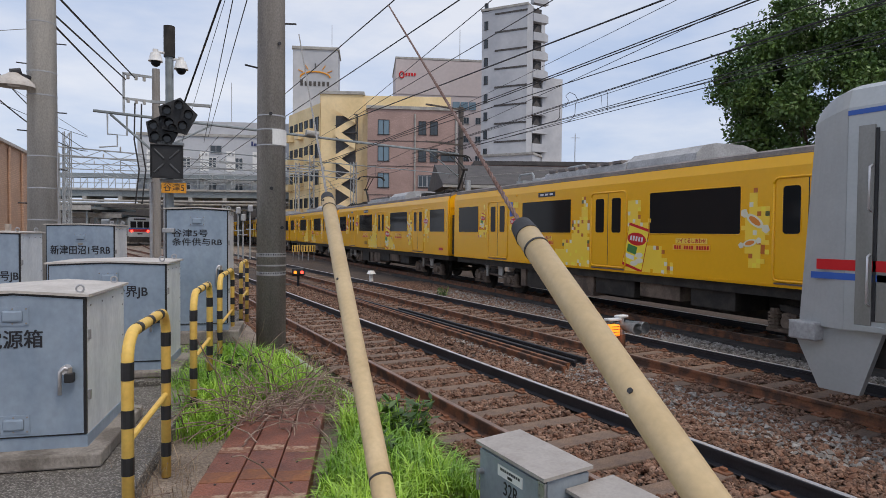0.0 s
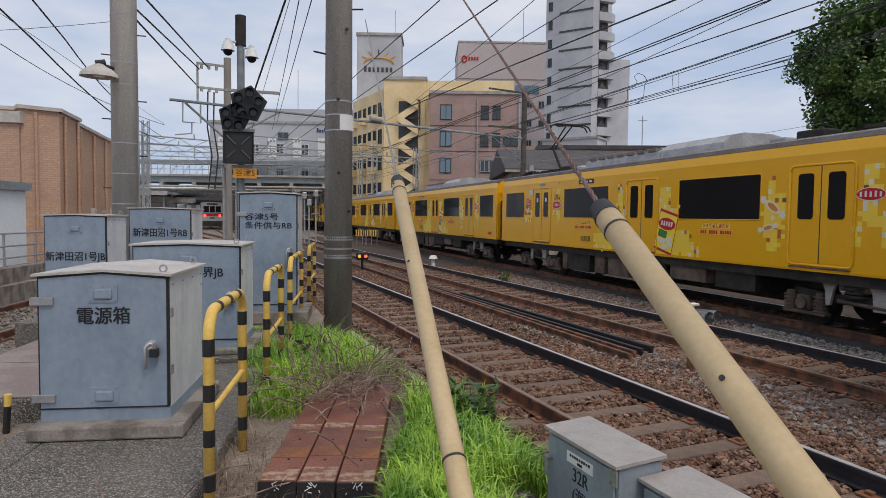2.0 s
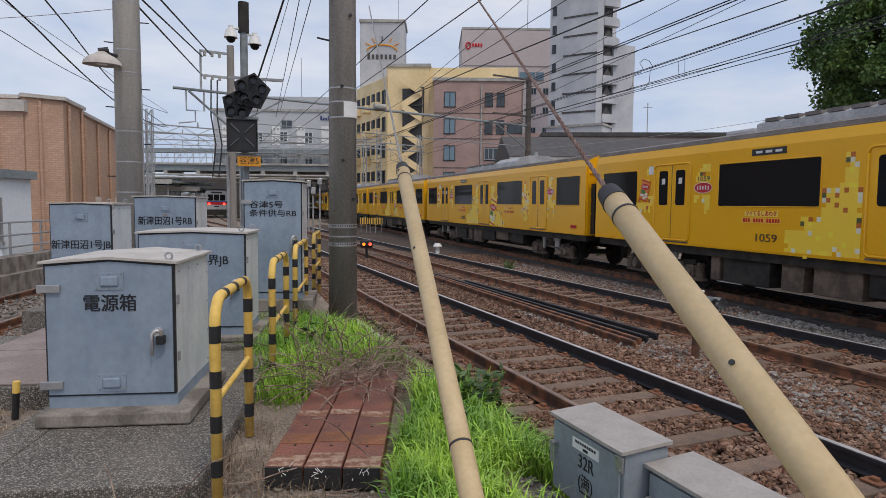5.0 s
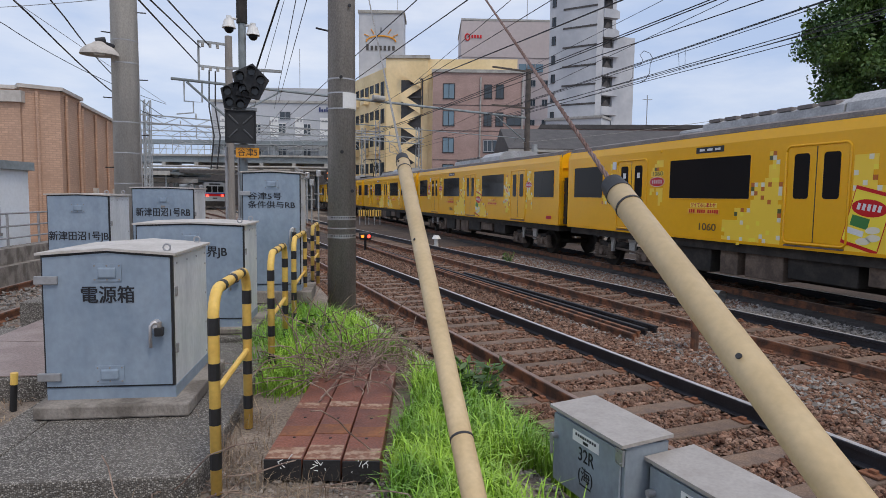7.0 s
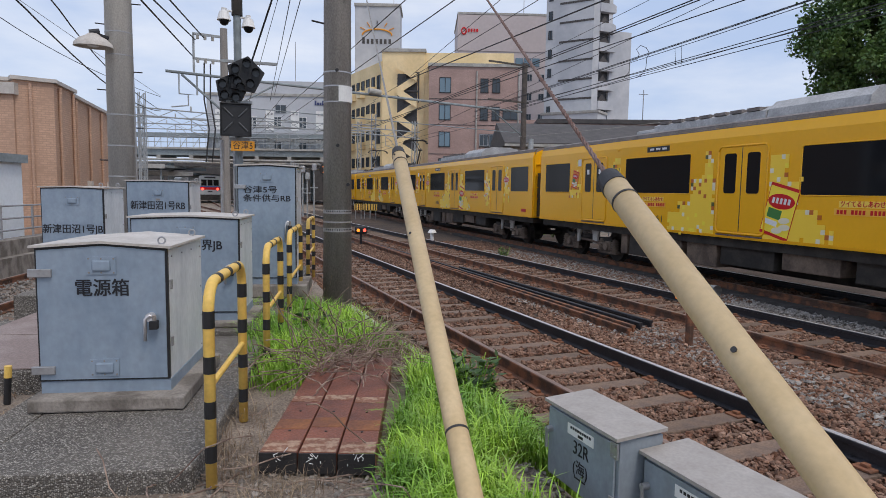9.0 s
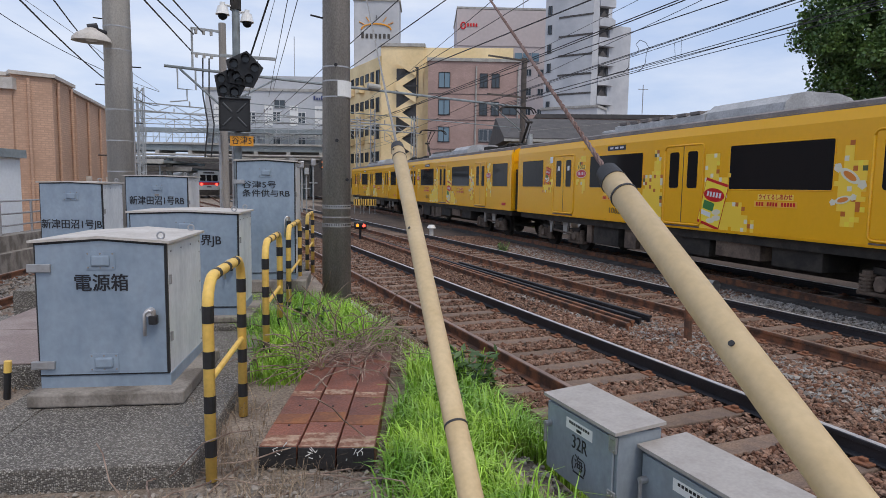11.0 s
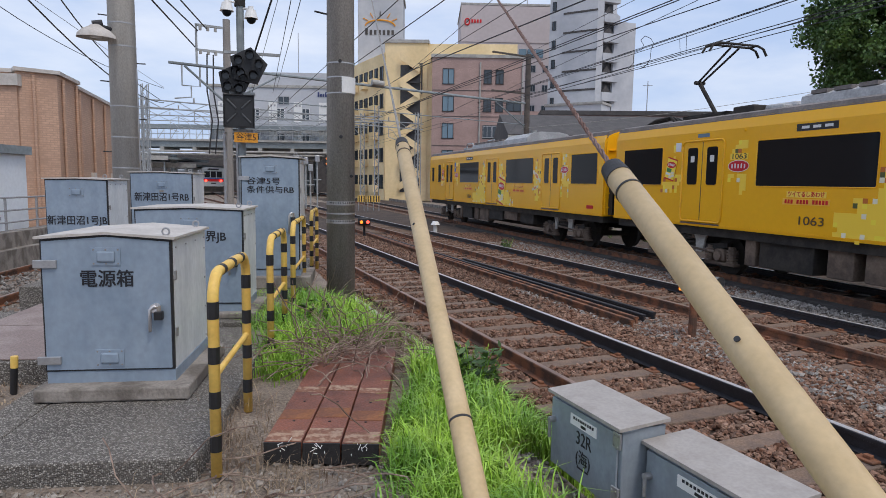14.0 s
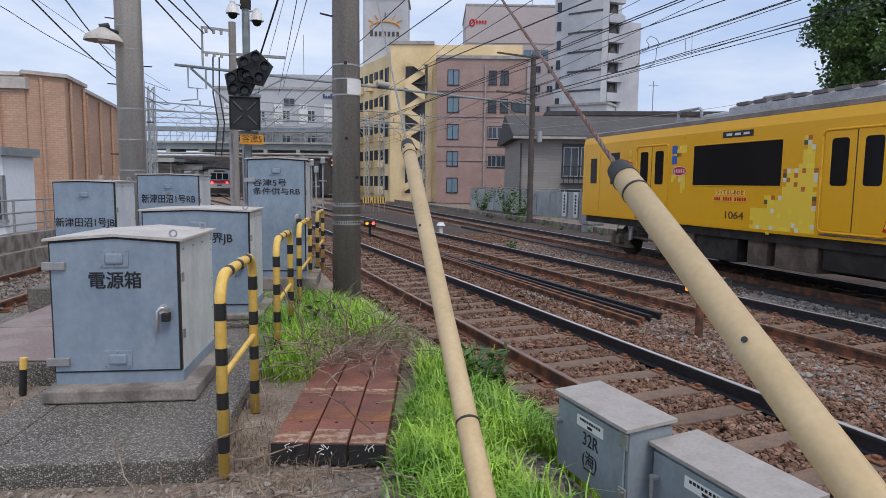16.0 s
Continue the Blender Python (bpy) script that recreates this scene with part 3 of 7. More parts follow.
def track(name, x, turn, y0, y1, shiny):
    root = tagged(thing(name, pose(x, 0, 0, 0, 0, turn), "railway track of rusty rails on grey sleepers", "track", "tracks"), kind="structure")
    for side, s in ((-1, -0.735), (1, 0.735)):
        bm = bmesh.new()
        prism(bm, [(px + s, pz) for px, pz in rail_profile()], y0, y1)
        rail = part("rail", bm, M["rust"] if side < 0 or not shiny else M["dark_rail"], root)
        bm = bmesh.new()
        box(bm, s - 0.027, s + 0.027, y0, y1, -0.002, 0.003)
        part("rail_head", bm, M["rust_head"] if side < 0 or not shiny else M["railhead"], rail, "polished running surface, sky shine partly in its colour" if side > 0 else "brown running surface")
    n = int((min(y1, 60) - y0) / 0.62)
    for i in range(n):
        y = y0 + 0.3 + i * 0.62 + random.uniform(-0.03, 0.03)
        child(root, "sleeper", SLEEPER, pose(random.uniform(-0.03, 0.03), y, random.uniform(-0.008, 0.004), 0, 0, random.uniform(-1, 1)))
        if y < 24:
            for s in (-0.735, 0.735):
                child(root, "fastening", PLATE, pose(s, y, 0))
    return root


# ---- rigid helpers for trains ----
def car_profile(w=1.4, bottom=1.05, shoulder=3.14, top=3.5):
    pts = [(-w, bottom), (w, bottom), (w, shoulder)]
    for k in range(1, 8):
        a = k / 8 * math.pi
        e = 0.55
        c, s = math.cos(a), math.sin(a)
        pts.append((w * math.copysign(abs(c) ** e, c), shoulder + (top - shoulder) * s ** e))
    pts.append((-w, shoulder))
    return pts


PITCH, DOORS = 18.0, (-5.5, -0.3, 5.3)
WINDOWS = ((-7.6, 1.5), (-2.94, 2.4), (2.49, 2.5), (7.5, 1.6))  # centre along the car, width


def sticker_patch(car, rects, seed):
    """A patch of small square stickers on the side: rects of y and z filled with squares, ragged along the rim."""
    rnd = random.Random(seed)
    q = 0.085
    cells = set()
    for y0, y1, z0, z1 in rects:
        for i in range(round(y0 / q), round(y1 / q)):
            for j in range(round(z0 / q), round(z1 / q)):
                cells.add((i, j))
    rim = [c for c in sorted(cells) if any((c[0] + a, c[1] + b) not in cells for a, b in ((1, 0), (-1, 0), (0, 1), (0, -1)))]
    for c in rim:
        k = rnd.random()
        if k < 0.16:
            cells.discard(c)
        elif k < 0.30:
            cells.add((c[0] + rnd.choice((-1, 1)), c[1] + rnd.choice((-1, 0, 1))))
    made = {k: bmesh.new() for k in ("pix_y", "pix_o", "pix_w", "pix_d", "lemon")}
    for i, j in sorted(cells):
        edge = any((i + a, j + b) not in cells for a, b in ((1, 0), (-1, 0), (0, 1), (0, -1)))
        k = rnd.random()
        kind = "pix_y" if k > (0.28 if edge else 0.10) else rnd.choice(("pix_w", "pix_w", "pix_o", "lemon", "pix_d") if edge else ("pix_o", "lemon", "lemon", "pix_w"))
        box(made[kind], -1.4065, -1.402, i * q, i * q + q, j * q, j * q + q)
    for k, label in (("pix_y", "bright yellow"), ("pix_o", "orange"), ("pix_w", "cream"), ("pix_d", "dark olive"), ("lemon", "lemon")):
        tagged(part("sticker", made[k], M[k], car, label + " square stickers"), kind="stuff")


FACE = Matrix.Rotation(radians(-90), 4, "Z") @ UPRIGHT  # lettering on a side that looks to -x


def on_side(y, z, d=0.008, roll=0.0):
    return Matrix.Translation((-1.4 - d, y, z)) @ FACE @ pose(0, 0, 0, 0, 0, roll)


def disc(bm, x, y, z, rx, ry, turn=0.0, seg=20):
    bmesh.ops.create_cone(bm, cap_ends=True, segments=seg, radius1=1, radius2=1, depth=0.002, matrix=pose(x, y, z, 0, 0, turn) @ Matrix.Diagonal((rx, ry, 1, 1)))


def snack_bag(car, y, z, s=1.0, roll=-14, face="lemon"):
    """A sticker of a snack bag: red rim and oval, a green shield and pale biscuits."""
    m = on_side(y, z, 0.009, roll)
    red, white, pale = bmesh.new(), bmesh.new(), bmesh.new()
    box(red, -0.34 * s, 0.34 * s, -0.5 * s, 0.5 * s, 0, 0.002)
    body = bmesh.new()
    box(body, -0.325 * s, 0.325 * s, -0.44 * s, 0.44 * s, 0.002, 0.004)
    bag = part("bag", red, M["red"], car, "snack bag sticker with a red rim")
    bag.matrix_basis = m
    part("bag_face", body, M[face], bag)
    oval = bmesh.new()
    disc(oval, -0.01 * s, 0.19 * s, 0.005, 0.31 * s, 0.145 * s, 8)
    part("bag_oval", oval, M["red"], bag)
    for k in range(5):
        box(white, (-0.22 + 0.09 * k) * s, (-0.165 + 0.09 * k) * s, (0.12 + 0.012 * k) * s, (0.23 + 0.012 * k) * s, 0.006, 0.0075)
    box(white, -0.28 * s, 0.02 * s, -0.30 * s, -0.20 * s, 0.004, 0.006)
    part("bag_mark", white, M["white"], bag)
    shield = bmesh.new()
    box(shield, -0.26 * s, 0.06 * s, -0.16 * s, 0.02 * s, 0.004, 0.006)
    part("bag_shield", shield, M["bag_green"], bag)
    for bx, by in ((0.16, -0.14), (0.2, -0.26), (0.05, -0.36)):
        disc(pale, bx * s, by * s, 0.006, 0.13 * s, 0.06 * s, 18, 12)
    part("biscuit", pale, M["pix_w"], bag)


def oval_badge(car, y, z, s=0.27):
    m = on_side(y, z, 0.011)
    rim, red, white = bmesh.new(), bmesh.new(), bmesh.new()
    disc(rim, 0, 0, 0, s * 1.08, s * 0.47)
    disc(red, 0, 0, 0.002, s * 1.02, s * 0.41)
    for k in range(5):
        box(white, -0.19 + 0.085 * k, -0.152 + 0.085 * k, -0.045, 0.04 + 0.012 * (k % 2), 0.003, 0.0045)
    badge = part("badge", rim, M["pix_w"], car, "red oval badge with a pale rim")
    badge.matrix_basis = m
    part("badge_face", red, M["red"], badge)
    part("badge_mark", white, M["white"], badge)


def sweets(car, y, z):
    """Stickers of two sweets in twisted cream wrappers."""
    for dy, dz, s, roll in ((0.02, 0.16, 1.0, -32), (0.12, -0.24, 0.72, 14)):
        bm, mark = bmesh.new(), bmesh.new()
        disc(bm, 0, 0, 0, 0.21 * s, 0.09 * s)
        for k in (-1, 1):
            disc(bm, 0.27 * s * k, 0, 0, 0.09 * s, 0.085 * s, 0, 5)
        disc(mark, 0, 0, 0.002, 0.14 * s, 0.055 * s)
        sweet = part("sweet", bm, M["pix_w"], car, "sweet in a twisted cream wrapper")
        sweet.matrix_basis = on_side(y + dy, z + dz, 0.0095, roll)
        part("sweet_mark", mark, M["bag_orange"], sweet)


def bogie(car, y):
    """A bogie: side frames, axle boxes, springs, and two wheelsets that turn."""
    bg = new("bogie")
    bg.parent = car
    bg.matrix_basis = pose(0, y, 0)
    for s in (-1, 1):
        bm = bmesh.new()
        prism(bm, [(-1.25, 0.62), (-0.55, 0.50), (0.55, 0.50), (1.25, 0.62), (1.25, 0.72), (0.5, 0.66), (-0.5, 0.66), (-1.25, 0.72)], -0.06, 0.06)
        fr = part("side_frame", bm, M["train_dark"], bg)
        fr.matrix_basis = pose(s * 1.02, 0, 0, 0, 0, 90)
        for a in (-1.05, 1.05):
            bm = bmesh.new()
            box(bm, s * 1.02 - 0.1, s * 1.02 + 0.1, a - 0.15, a + 0.15, 0.3, 0.58, bevel=0.04)
            tube(bm, (s * 1.05, a, 0.43), (s * 1.18, a, 0.43), 0.13, 0.11, 14)
            box(bm, s * 1.02 - 0.09, s * 1.02 + 0.09, a - 0.46, a + 0.46, 0.22, 0.29, bevel=0.02)
            ab = part("axle_box", bm, M["train_box"], bg)
            for j in (-0.32, 0.32):
                bm = bmesh.new()
                for k in range(5):
                    tube(bm, (s * 1.04, a + j, 0.295 + k * 0.062), (s * 1.04, a + j, 0.33 + k * 0.062), 0.125, None, 12)
                tube(bm, (s * 1.04, a + j, 0.28), (s * 1.04, a + j, 0.64), 0.085, None, 10)
                part("coil_spring", bm, M["train_box"], ab)
        # pale anchor brackets between frame and body
        for y0, y1 in ((-0.62, -0.34), (0.40, 0.55)):
            bm = bmesh.new()
            prism(bm, [(y0 - 0.12, 0.98), (y1 + 0.12, 0.98), (y1, 0.72), (y1 - 0.02, 0.46), (y0 + 0.05, 0.46), (y0, 0.72)], -0.03, 0.03)
            br = part("anchor_bracket", bm, M["pale_concrete"], bg, "pale grey bracket")
            br.matrix_basis = pose(s * 1.13, 0, 0, 0, 0, 90)
        bm = bmesh.new()
        box(bm, s * 1.1 - 0.05, s * 1.1 + 0.05, -0.3, 0.3, 0.74, 0.9, bevel=0.02)
        tube(bm, (s * 1.14, -0.95, 0.5), (s * 1.14, 0.3, 0.56), 0.035, None, 8)
        part("damper", bm, M["train_box"], bg)
        bm = bmesh.new()
        for k in range(4):
            tube(bm, (s * 1.0, 0, 0.64 + k * 0.07), (s * 1.0, 0, 0.69 + k * 0.07), 0.25 - 0.02 * (k % 2), None, 14)
        part("air_spring", bm, M["train_dark"], bg)
    sets = []
    for a in (-1.05, 1.05):
        bm = bmesh.new()
        for s in (-0.735, 0.735):
            tube(bm, (s - 0.06, 0, 0), (s + 0.06, 0, 0), 0.43, None, 28)
            tube(bm, (s - math.copysign(0.08, s), 0, 0), (s - math.copysign(0.06, s), 0, 0), 0.455, None, 28)
            for k in range(6):
                c = k * math.pi / 3
                tube(bm, (s - 0.07, 0.25 * math.cos(c), 0.25 * math.sin(c)), (s + 0.07, 0.25 * math.cos(c), 0.25 * math.sin(c)), 0.04, None, 6)
        tube(bm, (-0.9, 0, 0), (0.9, 0, 0), 0.08, None, 10)
        ws = part("wheelset", bm, M["train_dark"], bg, "dark steel wheelset")
        ws.matrix_basis = pose(0, a, 0.43)
        sets.append(ws)
    return bg, sets


def loft(bm, rings):
    """A closed skin through profiles of equal length, each at its own y."""
    vs = [[bm.verts.new((x, y, z)) for x, z in pts] for pts, y in rings]
    n = len(vs[0])
    for a, b in zip(vs, vs[1:]):
        for i in range(n):
            bm.faces.new((a[i], a[(i + 1) % n], b[(i + 1) % n], b[i]))
    bm.faces.new(vs[0])
    bm.faces.new(vs[-1][::-1])


def round_rect(y0, y1, z0, z1, r, n=4):
    pts = []
    for cy, cz, a0 in ((y1 - r, z1 - r, 0), (y0 + r, z1 - r, 90), (y0 + r, z0 + r, 180), (y1 - r, z0 + r, 270)):
        pts += [(cy + r * math.cos(radians(a0 + 90 * k / n)), cz + r * math.sin(radians(a0 + 90 * k / n))) for k in range(n + 1)]
    return pts


def side_plate(name, parent, material, x0, x1, y0, y1, z0, z1, r, label=""):
    """A plate with rounded corners on the side of a car."""
    bm = bmesh.new()
    pts = round_rect(y0, y1, z0, z1, r)
    a, b = [bm.verts.new((x0, y, z)) for y, z in pts], [bm.verts.new((x1, y, z)) for y, z in pts]
    bm.faces.new(a)
    bm.faces.new(b[::-1])
    for i in range(len(pts)):
        bm.faces.new((a[i], b[i], b[(i + 1) % len(pts)], a[(i + 1) % len(pts)]))
    return part(name, bm, material, parent, label)


def side_rim(name, parent, material, x, y0, y1, z0, z1, r, thick):
    bm = bmesh.new()
    pts = [(x, y, z) for y, z in round_rect(y0, y1, z0, z1, r)]
    path_tube(bm, pts + [pts[0]], thick, 6)
    return part(name, bm, material, parent, smooth=True)


def train_car(label):
    """A three-door railway car, 17.5 m long; its near side looks to -x."""
    car = thing("train_car", pose(0, 0, 0), label, "train car", "cars of the yellow train")
    bm = bmesh.new()
    prism(bm, car_profile(), -8.75, 8.75)
    bmesh.ops.bevel(bm, geom=[e for e in bm.edges if abs(e.verts[0].co.y - e.verts[1].co.y) < 1e-4 and e.verts[0].co.z > 1.0], offset=0.05, segments=2, affect="EDGES")
    body = part("body", bm, M["train"], car, "glossy yellow painted body", smooth=False)
    bm = bmesh.new()
    rp = [(x * 0.965, z + 0.03) for x, z in car_profile(shoulder=3.28)[3:-1]]
    prism(bm, [(1.335, 3.26), *rp, (-1.335, 3.26)], -8.72, 8.72)
    part("roof", bm, M["train_roof"], car, "grey weathered roof")
    one("gutter", car, M["train_roof"], -1.345, -1.25, -8.7, 8.7, 3.325, 3.36)
    one("sill", car, M["train"], -1.412, -1.39, -8.7, 8.7, 1.08, 1.11)
    for side in (-1, 1):
        for y, w in WINDOWS:
            wz0, wz1 = 1.97, 2.85
            if side < 0:
                win = side_plate("window", car, M["glass"], -1.404, -1.36, y - w / 2, y + w / 2, wz0, wz1, 0.035, "dark tinted window")
                side_rim("window_frame", win, M["train"], -1.402, y - w / 2 - 0.012, y + w / 2 + 0.012, wz0 - 0.012, wz1 + 0.012, 0.045, 0.013)
            else:
                one("window", car, M["glass"], 1.36, 1.404, y - w / 2, y + w / 2, wz0, wz1, label="dark tinted window")
        for y in DOORS:
            s = side
            x0, x1 = sorted((s * 1.38, s * 1.408))
            door = one("door", car, M["train"], x0, x1, y - 0.62, y + 0.62, 1.2, 2.92, bevel=0.006)
            for k in (-0.31, 0.31):
                side_plate("door_window", door, M["glass"], *sorted((s * 1.405, s * 1.412)), y + k - 0.165, y + k + 0.165, 1.98, 2.80, 0.06)
            if side < 0:
                one("door_seam", door, M["black"], -1.412, -1.4, y - 0.008, y + 0.008, 1.2, 2.92)
                side_rim("door_frame", door, M["train"], -1.405, y - 0.655, y + 0.655, 1.16, 2.95, 0.10, 0.024)
                one("door_sill", door, M["train_box"], -1.425, -1.39, y - 0.62, y + 0.62, 1.10, 1.13)
                for k in (-0.31, 0.31):
                    side_rim("window_rim", door, M["train"], -1.409, y + k - 0.175, y + k + 0.175, 1.97, 2.81, 0.07, 0.009)
    one("destination_panel", car, M["black"], -1.406, -1.39, 2.0, 2.85, 2.97, 3.10, label="black destination display")
    bm = bmesh.new()
    for k in range(3):
        box(bm, -1.409, -1.4, 2.1 + k * 0.24, 2.26 + k * 0.24, 3.01, 3.06)
    part("display_mark", bm, M["white"], car)
    # ends, gangway and corner steps
    for s in (-1, 1):
        bm = bmesh.new()
        for w in range(5):
            d = 0.05 * w
            box(bm, -0.55 - 0.03 * (w % 2), 0.55 + 0.03 * (w % 2), *sorted((s * (8.74 + d), s * (8.78 + d))), 1.1, 3.1)
        part("gangway", bm, M["black"], car, "black folding gangway")
        one("end_panel", car, M["black"], -1.24, -0.9, *sorted((s * 8.74, s * 8.95)), 1.1, 2.6)
        for k in range(5):
            one("step", car, M["train"], -1.3, -1.08, *sorted((s * 8.74, s * 8.80)), 1.3 + k * 0.4, 1.33 + k * 0.4)
        rod("coupler", car, M["train_dark"], (0, s * 8.4, 0.85), (0, s * 9.0, 0.85), 0.1)
    # underframe
    one("underframe", car, M["train_dark"], -1.3, 1.3, -8.6, 8.6, 0.86, 1.06)
    # added dark block that keeps the gaps under the car dark
    one("centre_tank", car, M["train_dark"], -0.29, 0.29, -4.3, 4.3, 0.28, 0.855, bevel=0.03)
    rnd = random.Random(5)
    y = -3.9
    while y < 3.9:
        w = rnd.uniform(0.5, 1.5)
        low = rnd.uniform(0.30, 0.55)
        one("equipment_box", car, M["train_box"] if rnd.random() < 0.6 else M["train_dark"], -1.22, -0.3, y, min(4.1, y + w), low, 0.87, bevel=0.02, label="brown dusty equipment box")
        one("equipment_box", car, M["train_dark"], 0.3, 1.2, y, min(4.1, y + w), low, 0.87)
        y += w + rnd.uniform(0.08, 0.3)
    sets = []
    for y in (-6.0, 6.0):
        sets += bogie(car, y)[1]
    # roof gear
    bm = bmesh.new()
    prism(bm, [(-1.0, 3.46), (1.0, 3.46), (0.97, 3.66), (0.62, 3.80), (-0.62, 3.80), (-0.97, 3.66)], -0.4, 3.2)
    prism(bm, [(-0.98, 3.46), (0.98, 3.46), (0.94, 3.68), (0.75, 3.84), (0.4, 3.91), (-0.4, 3.91), (-0.75, 3.84), (-0.94, 3.68)], -2.6, -0.42)
    part("air_conditioner", bm, M["ac"], car, "pale grey roof air conditioner")
    bm = bmesh.new()
    for k in range(7):
        box(bm, -0.95, -0.7, -0.2 + k * 0.48, 0.14 + k * 0.48, 3.69, 3.76)
    part("vent_grille", bm, M["train_roof"], car)
    one("roof_vent", car, M["ac"], -0.55, 0.55, 3.7, 4.6, 3.46, 3.68, bevel=0.07)
    return car, sets


def notice(car, y, z, material):
    one("notice", car, M[material], -1.409, -1.4, y - 0.09, y + 0.09, z, z + 0.2)


def livery(car):
    """The stickers that every car carries."""
    sticker_patch(car, ((0.42, 1.95, 1.12, 1.5), (0.42, 1.6, 1.5, 1.75), (0.42, 1.2, 1.75, 2.3), (0.5, 0.78, 2.3, 2.85)), 11)
    sticker_patch(car, ((-2.45, -1.0, 1.14, 1.36), (-2.1, -1.0, 1.36, 1.7), (-1.7, -1.0, 1.7, 2.2), (-1.45, -1.02, 2.2, 2.72)), 12)
    sticker_patch(car, ((6.08, 6.68, 1.80, 2.0), (6.05, 6.3, 2.0, 2.2), (6.2, 6.3, 2.4, 2.88)), 13)
    sticker_patch(car, ((3.98, 4.5, 2.02, 2.22), (3.98, 4.15, 1.8, 2.02), (4.05, 4.5, 2.62, 2.72), (3.98, 4.25, 2.72, 2.88)), 14)
    sticker_patch(car, ((-4.72, -4.22, 1.62, 2.5), (-4.6, -4.35, 1.4, 1.62), (-4.5, -4.3, 2.5, 2.8)), 15)
    sticker_patch(car, ((-6.55, -6.3, 1.95, 2.88), (-6.72, -6.22, 1.85, 2.1), (-6.3, -6.15, 1.55, 1.9), (-6.75, -6.6, 1.55, 1.9)), 16)
    snack_bag(car, -1.3, 1.65, 1.0)
    sweets(car, -4.48, 2.05)
    oval_badge(car, -6.42, 2.40, 0.24)
    for y in (2.55, -2.95):
        one("slogan_plate", car, M["slogan_yellow"], -1.409, -1.4, y - 0.42, y + 0.42, 1.765, 1.875)
        one("slogan_plate", car, M["slogan_orange"], -1.409, -1.4, y - 0.5, y + 0.5, 1.63, 1.745)
        bm = bmesh.new()
        for k in range(14):
            if k not in (5, 10):
                box(bm, -1.413, -1.408, y - 0.465 + k * 0.067, y - 0.42 + k * 0.067, 1.65, 1.725)
        part("plate_bar", bm, M["red"], car)
        lettering("lettering", "ツイてるしあわせ", 0.115, M["red"], car, on_side(y, 1.82, 0.0105), width=0.78, bold=0.02)
    one("side_lamp", car, M["red"], -1.412, -1.4, -8.2, -7.85, 1.24, 1.34, label="dark red reflector")
    rod("step_bolt", car, M["train"], (-1.4, 4.1, 3.09), (-1.43, 4.1, 3.09), 0.025, seg=8)


def own_marks(car, number):
    """What differs from car to car: numbers, the small bag, notices."""
    cab = number in ("1057", "1064")
    if cab:
        notice(car, 4.42, 2.70, "blue")
        notice(car, 4.42, 2.46, "blue")
        oval_badge(car, 4.22, 2.30, 0.24)
    else:
        notice(car, 6.12, 2.74, "white")
        oval_badge(car, 4.22, 2.37)
        one("number_plate", car, M["pix_y"], -1.4092, -1.4, 3.98, 4.46, 2.5, 2.63)
        lettering("lettering", number, 0.15, M["ink"], car, on_side(4.22, 2.563, 0.0105), width=0.38, bold=0.01)
        for k in (-0.31, 0.31):
            one("door_notice", car, M["white"], -1.416, -1.41, 5.3 + k - 0.06, 5.3 + k + 0.06, 2.48, 2.62)
    snack_bag(car, 6.36, 2.34, 0.52, -14, "lemon" if int(number) % 3 == 1 else "bag_orange")
    lettering("lettering", number, 0.22, M["number_brown"], car, on_side(2.42, 1.34), width=0.52, bold=0.008)
    if number in ("1058", "1063"):
        one("notice", car, M["window_blue"], -1.409, -1.4, 5.12, 5.48, 3.02, 3.1)
    if cab:
        for y in (5.3, 2.5):
            bm = bmesh.new()
            path_tube(bm, [(-0.35, y + 0.45, 3.5), (-0.35, y + 0.45, 3.8), (-0.35, y + 0.37, 3.88), (-0.35, y - 0.37, 3.88), (-0.35, y - 0.45, 3.8), (-0.35, y - 0.45, 3.5)], 0.035, 8)
            box(bm, -0.6, -0.1, y - 0.2, y + 0.2, 3.5, 3.66)
            part("antenna_guard", bm, M["lattice"], car, "pale tube frame over a roof antenna")


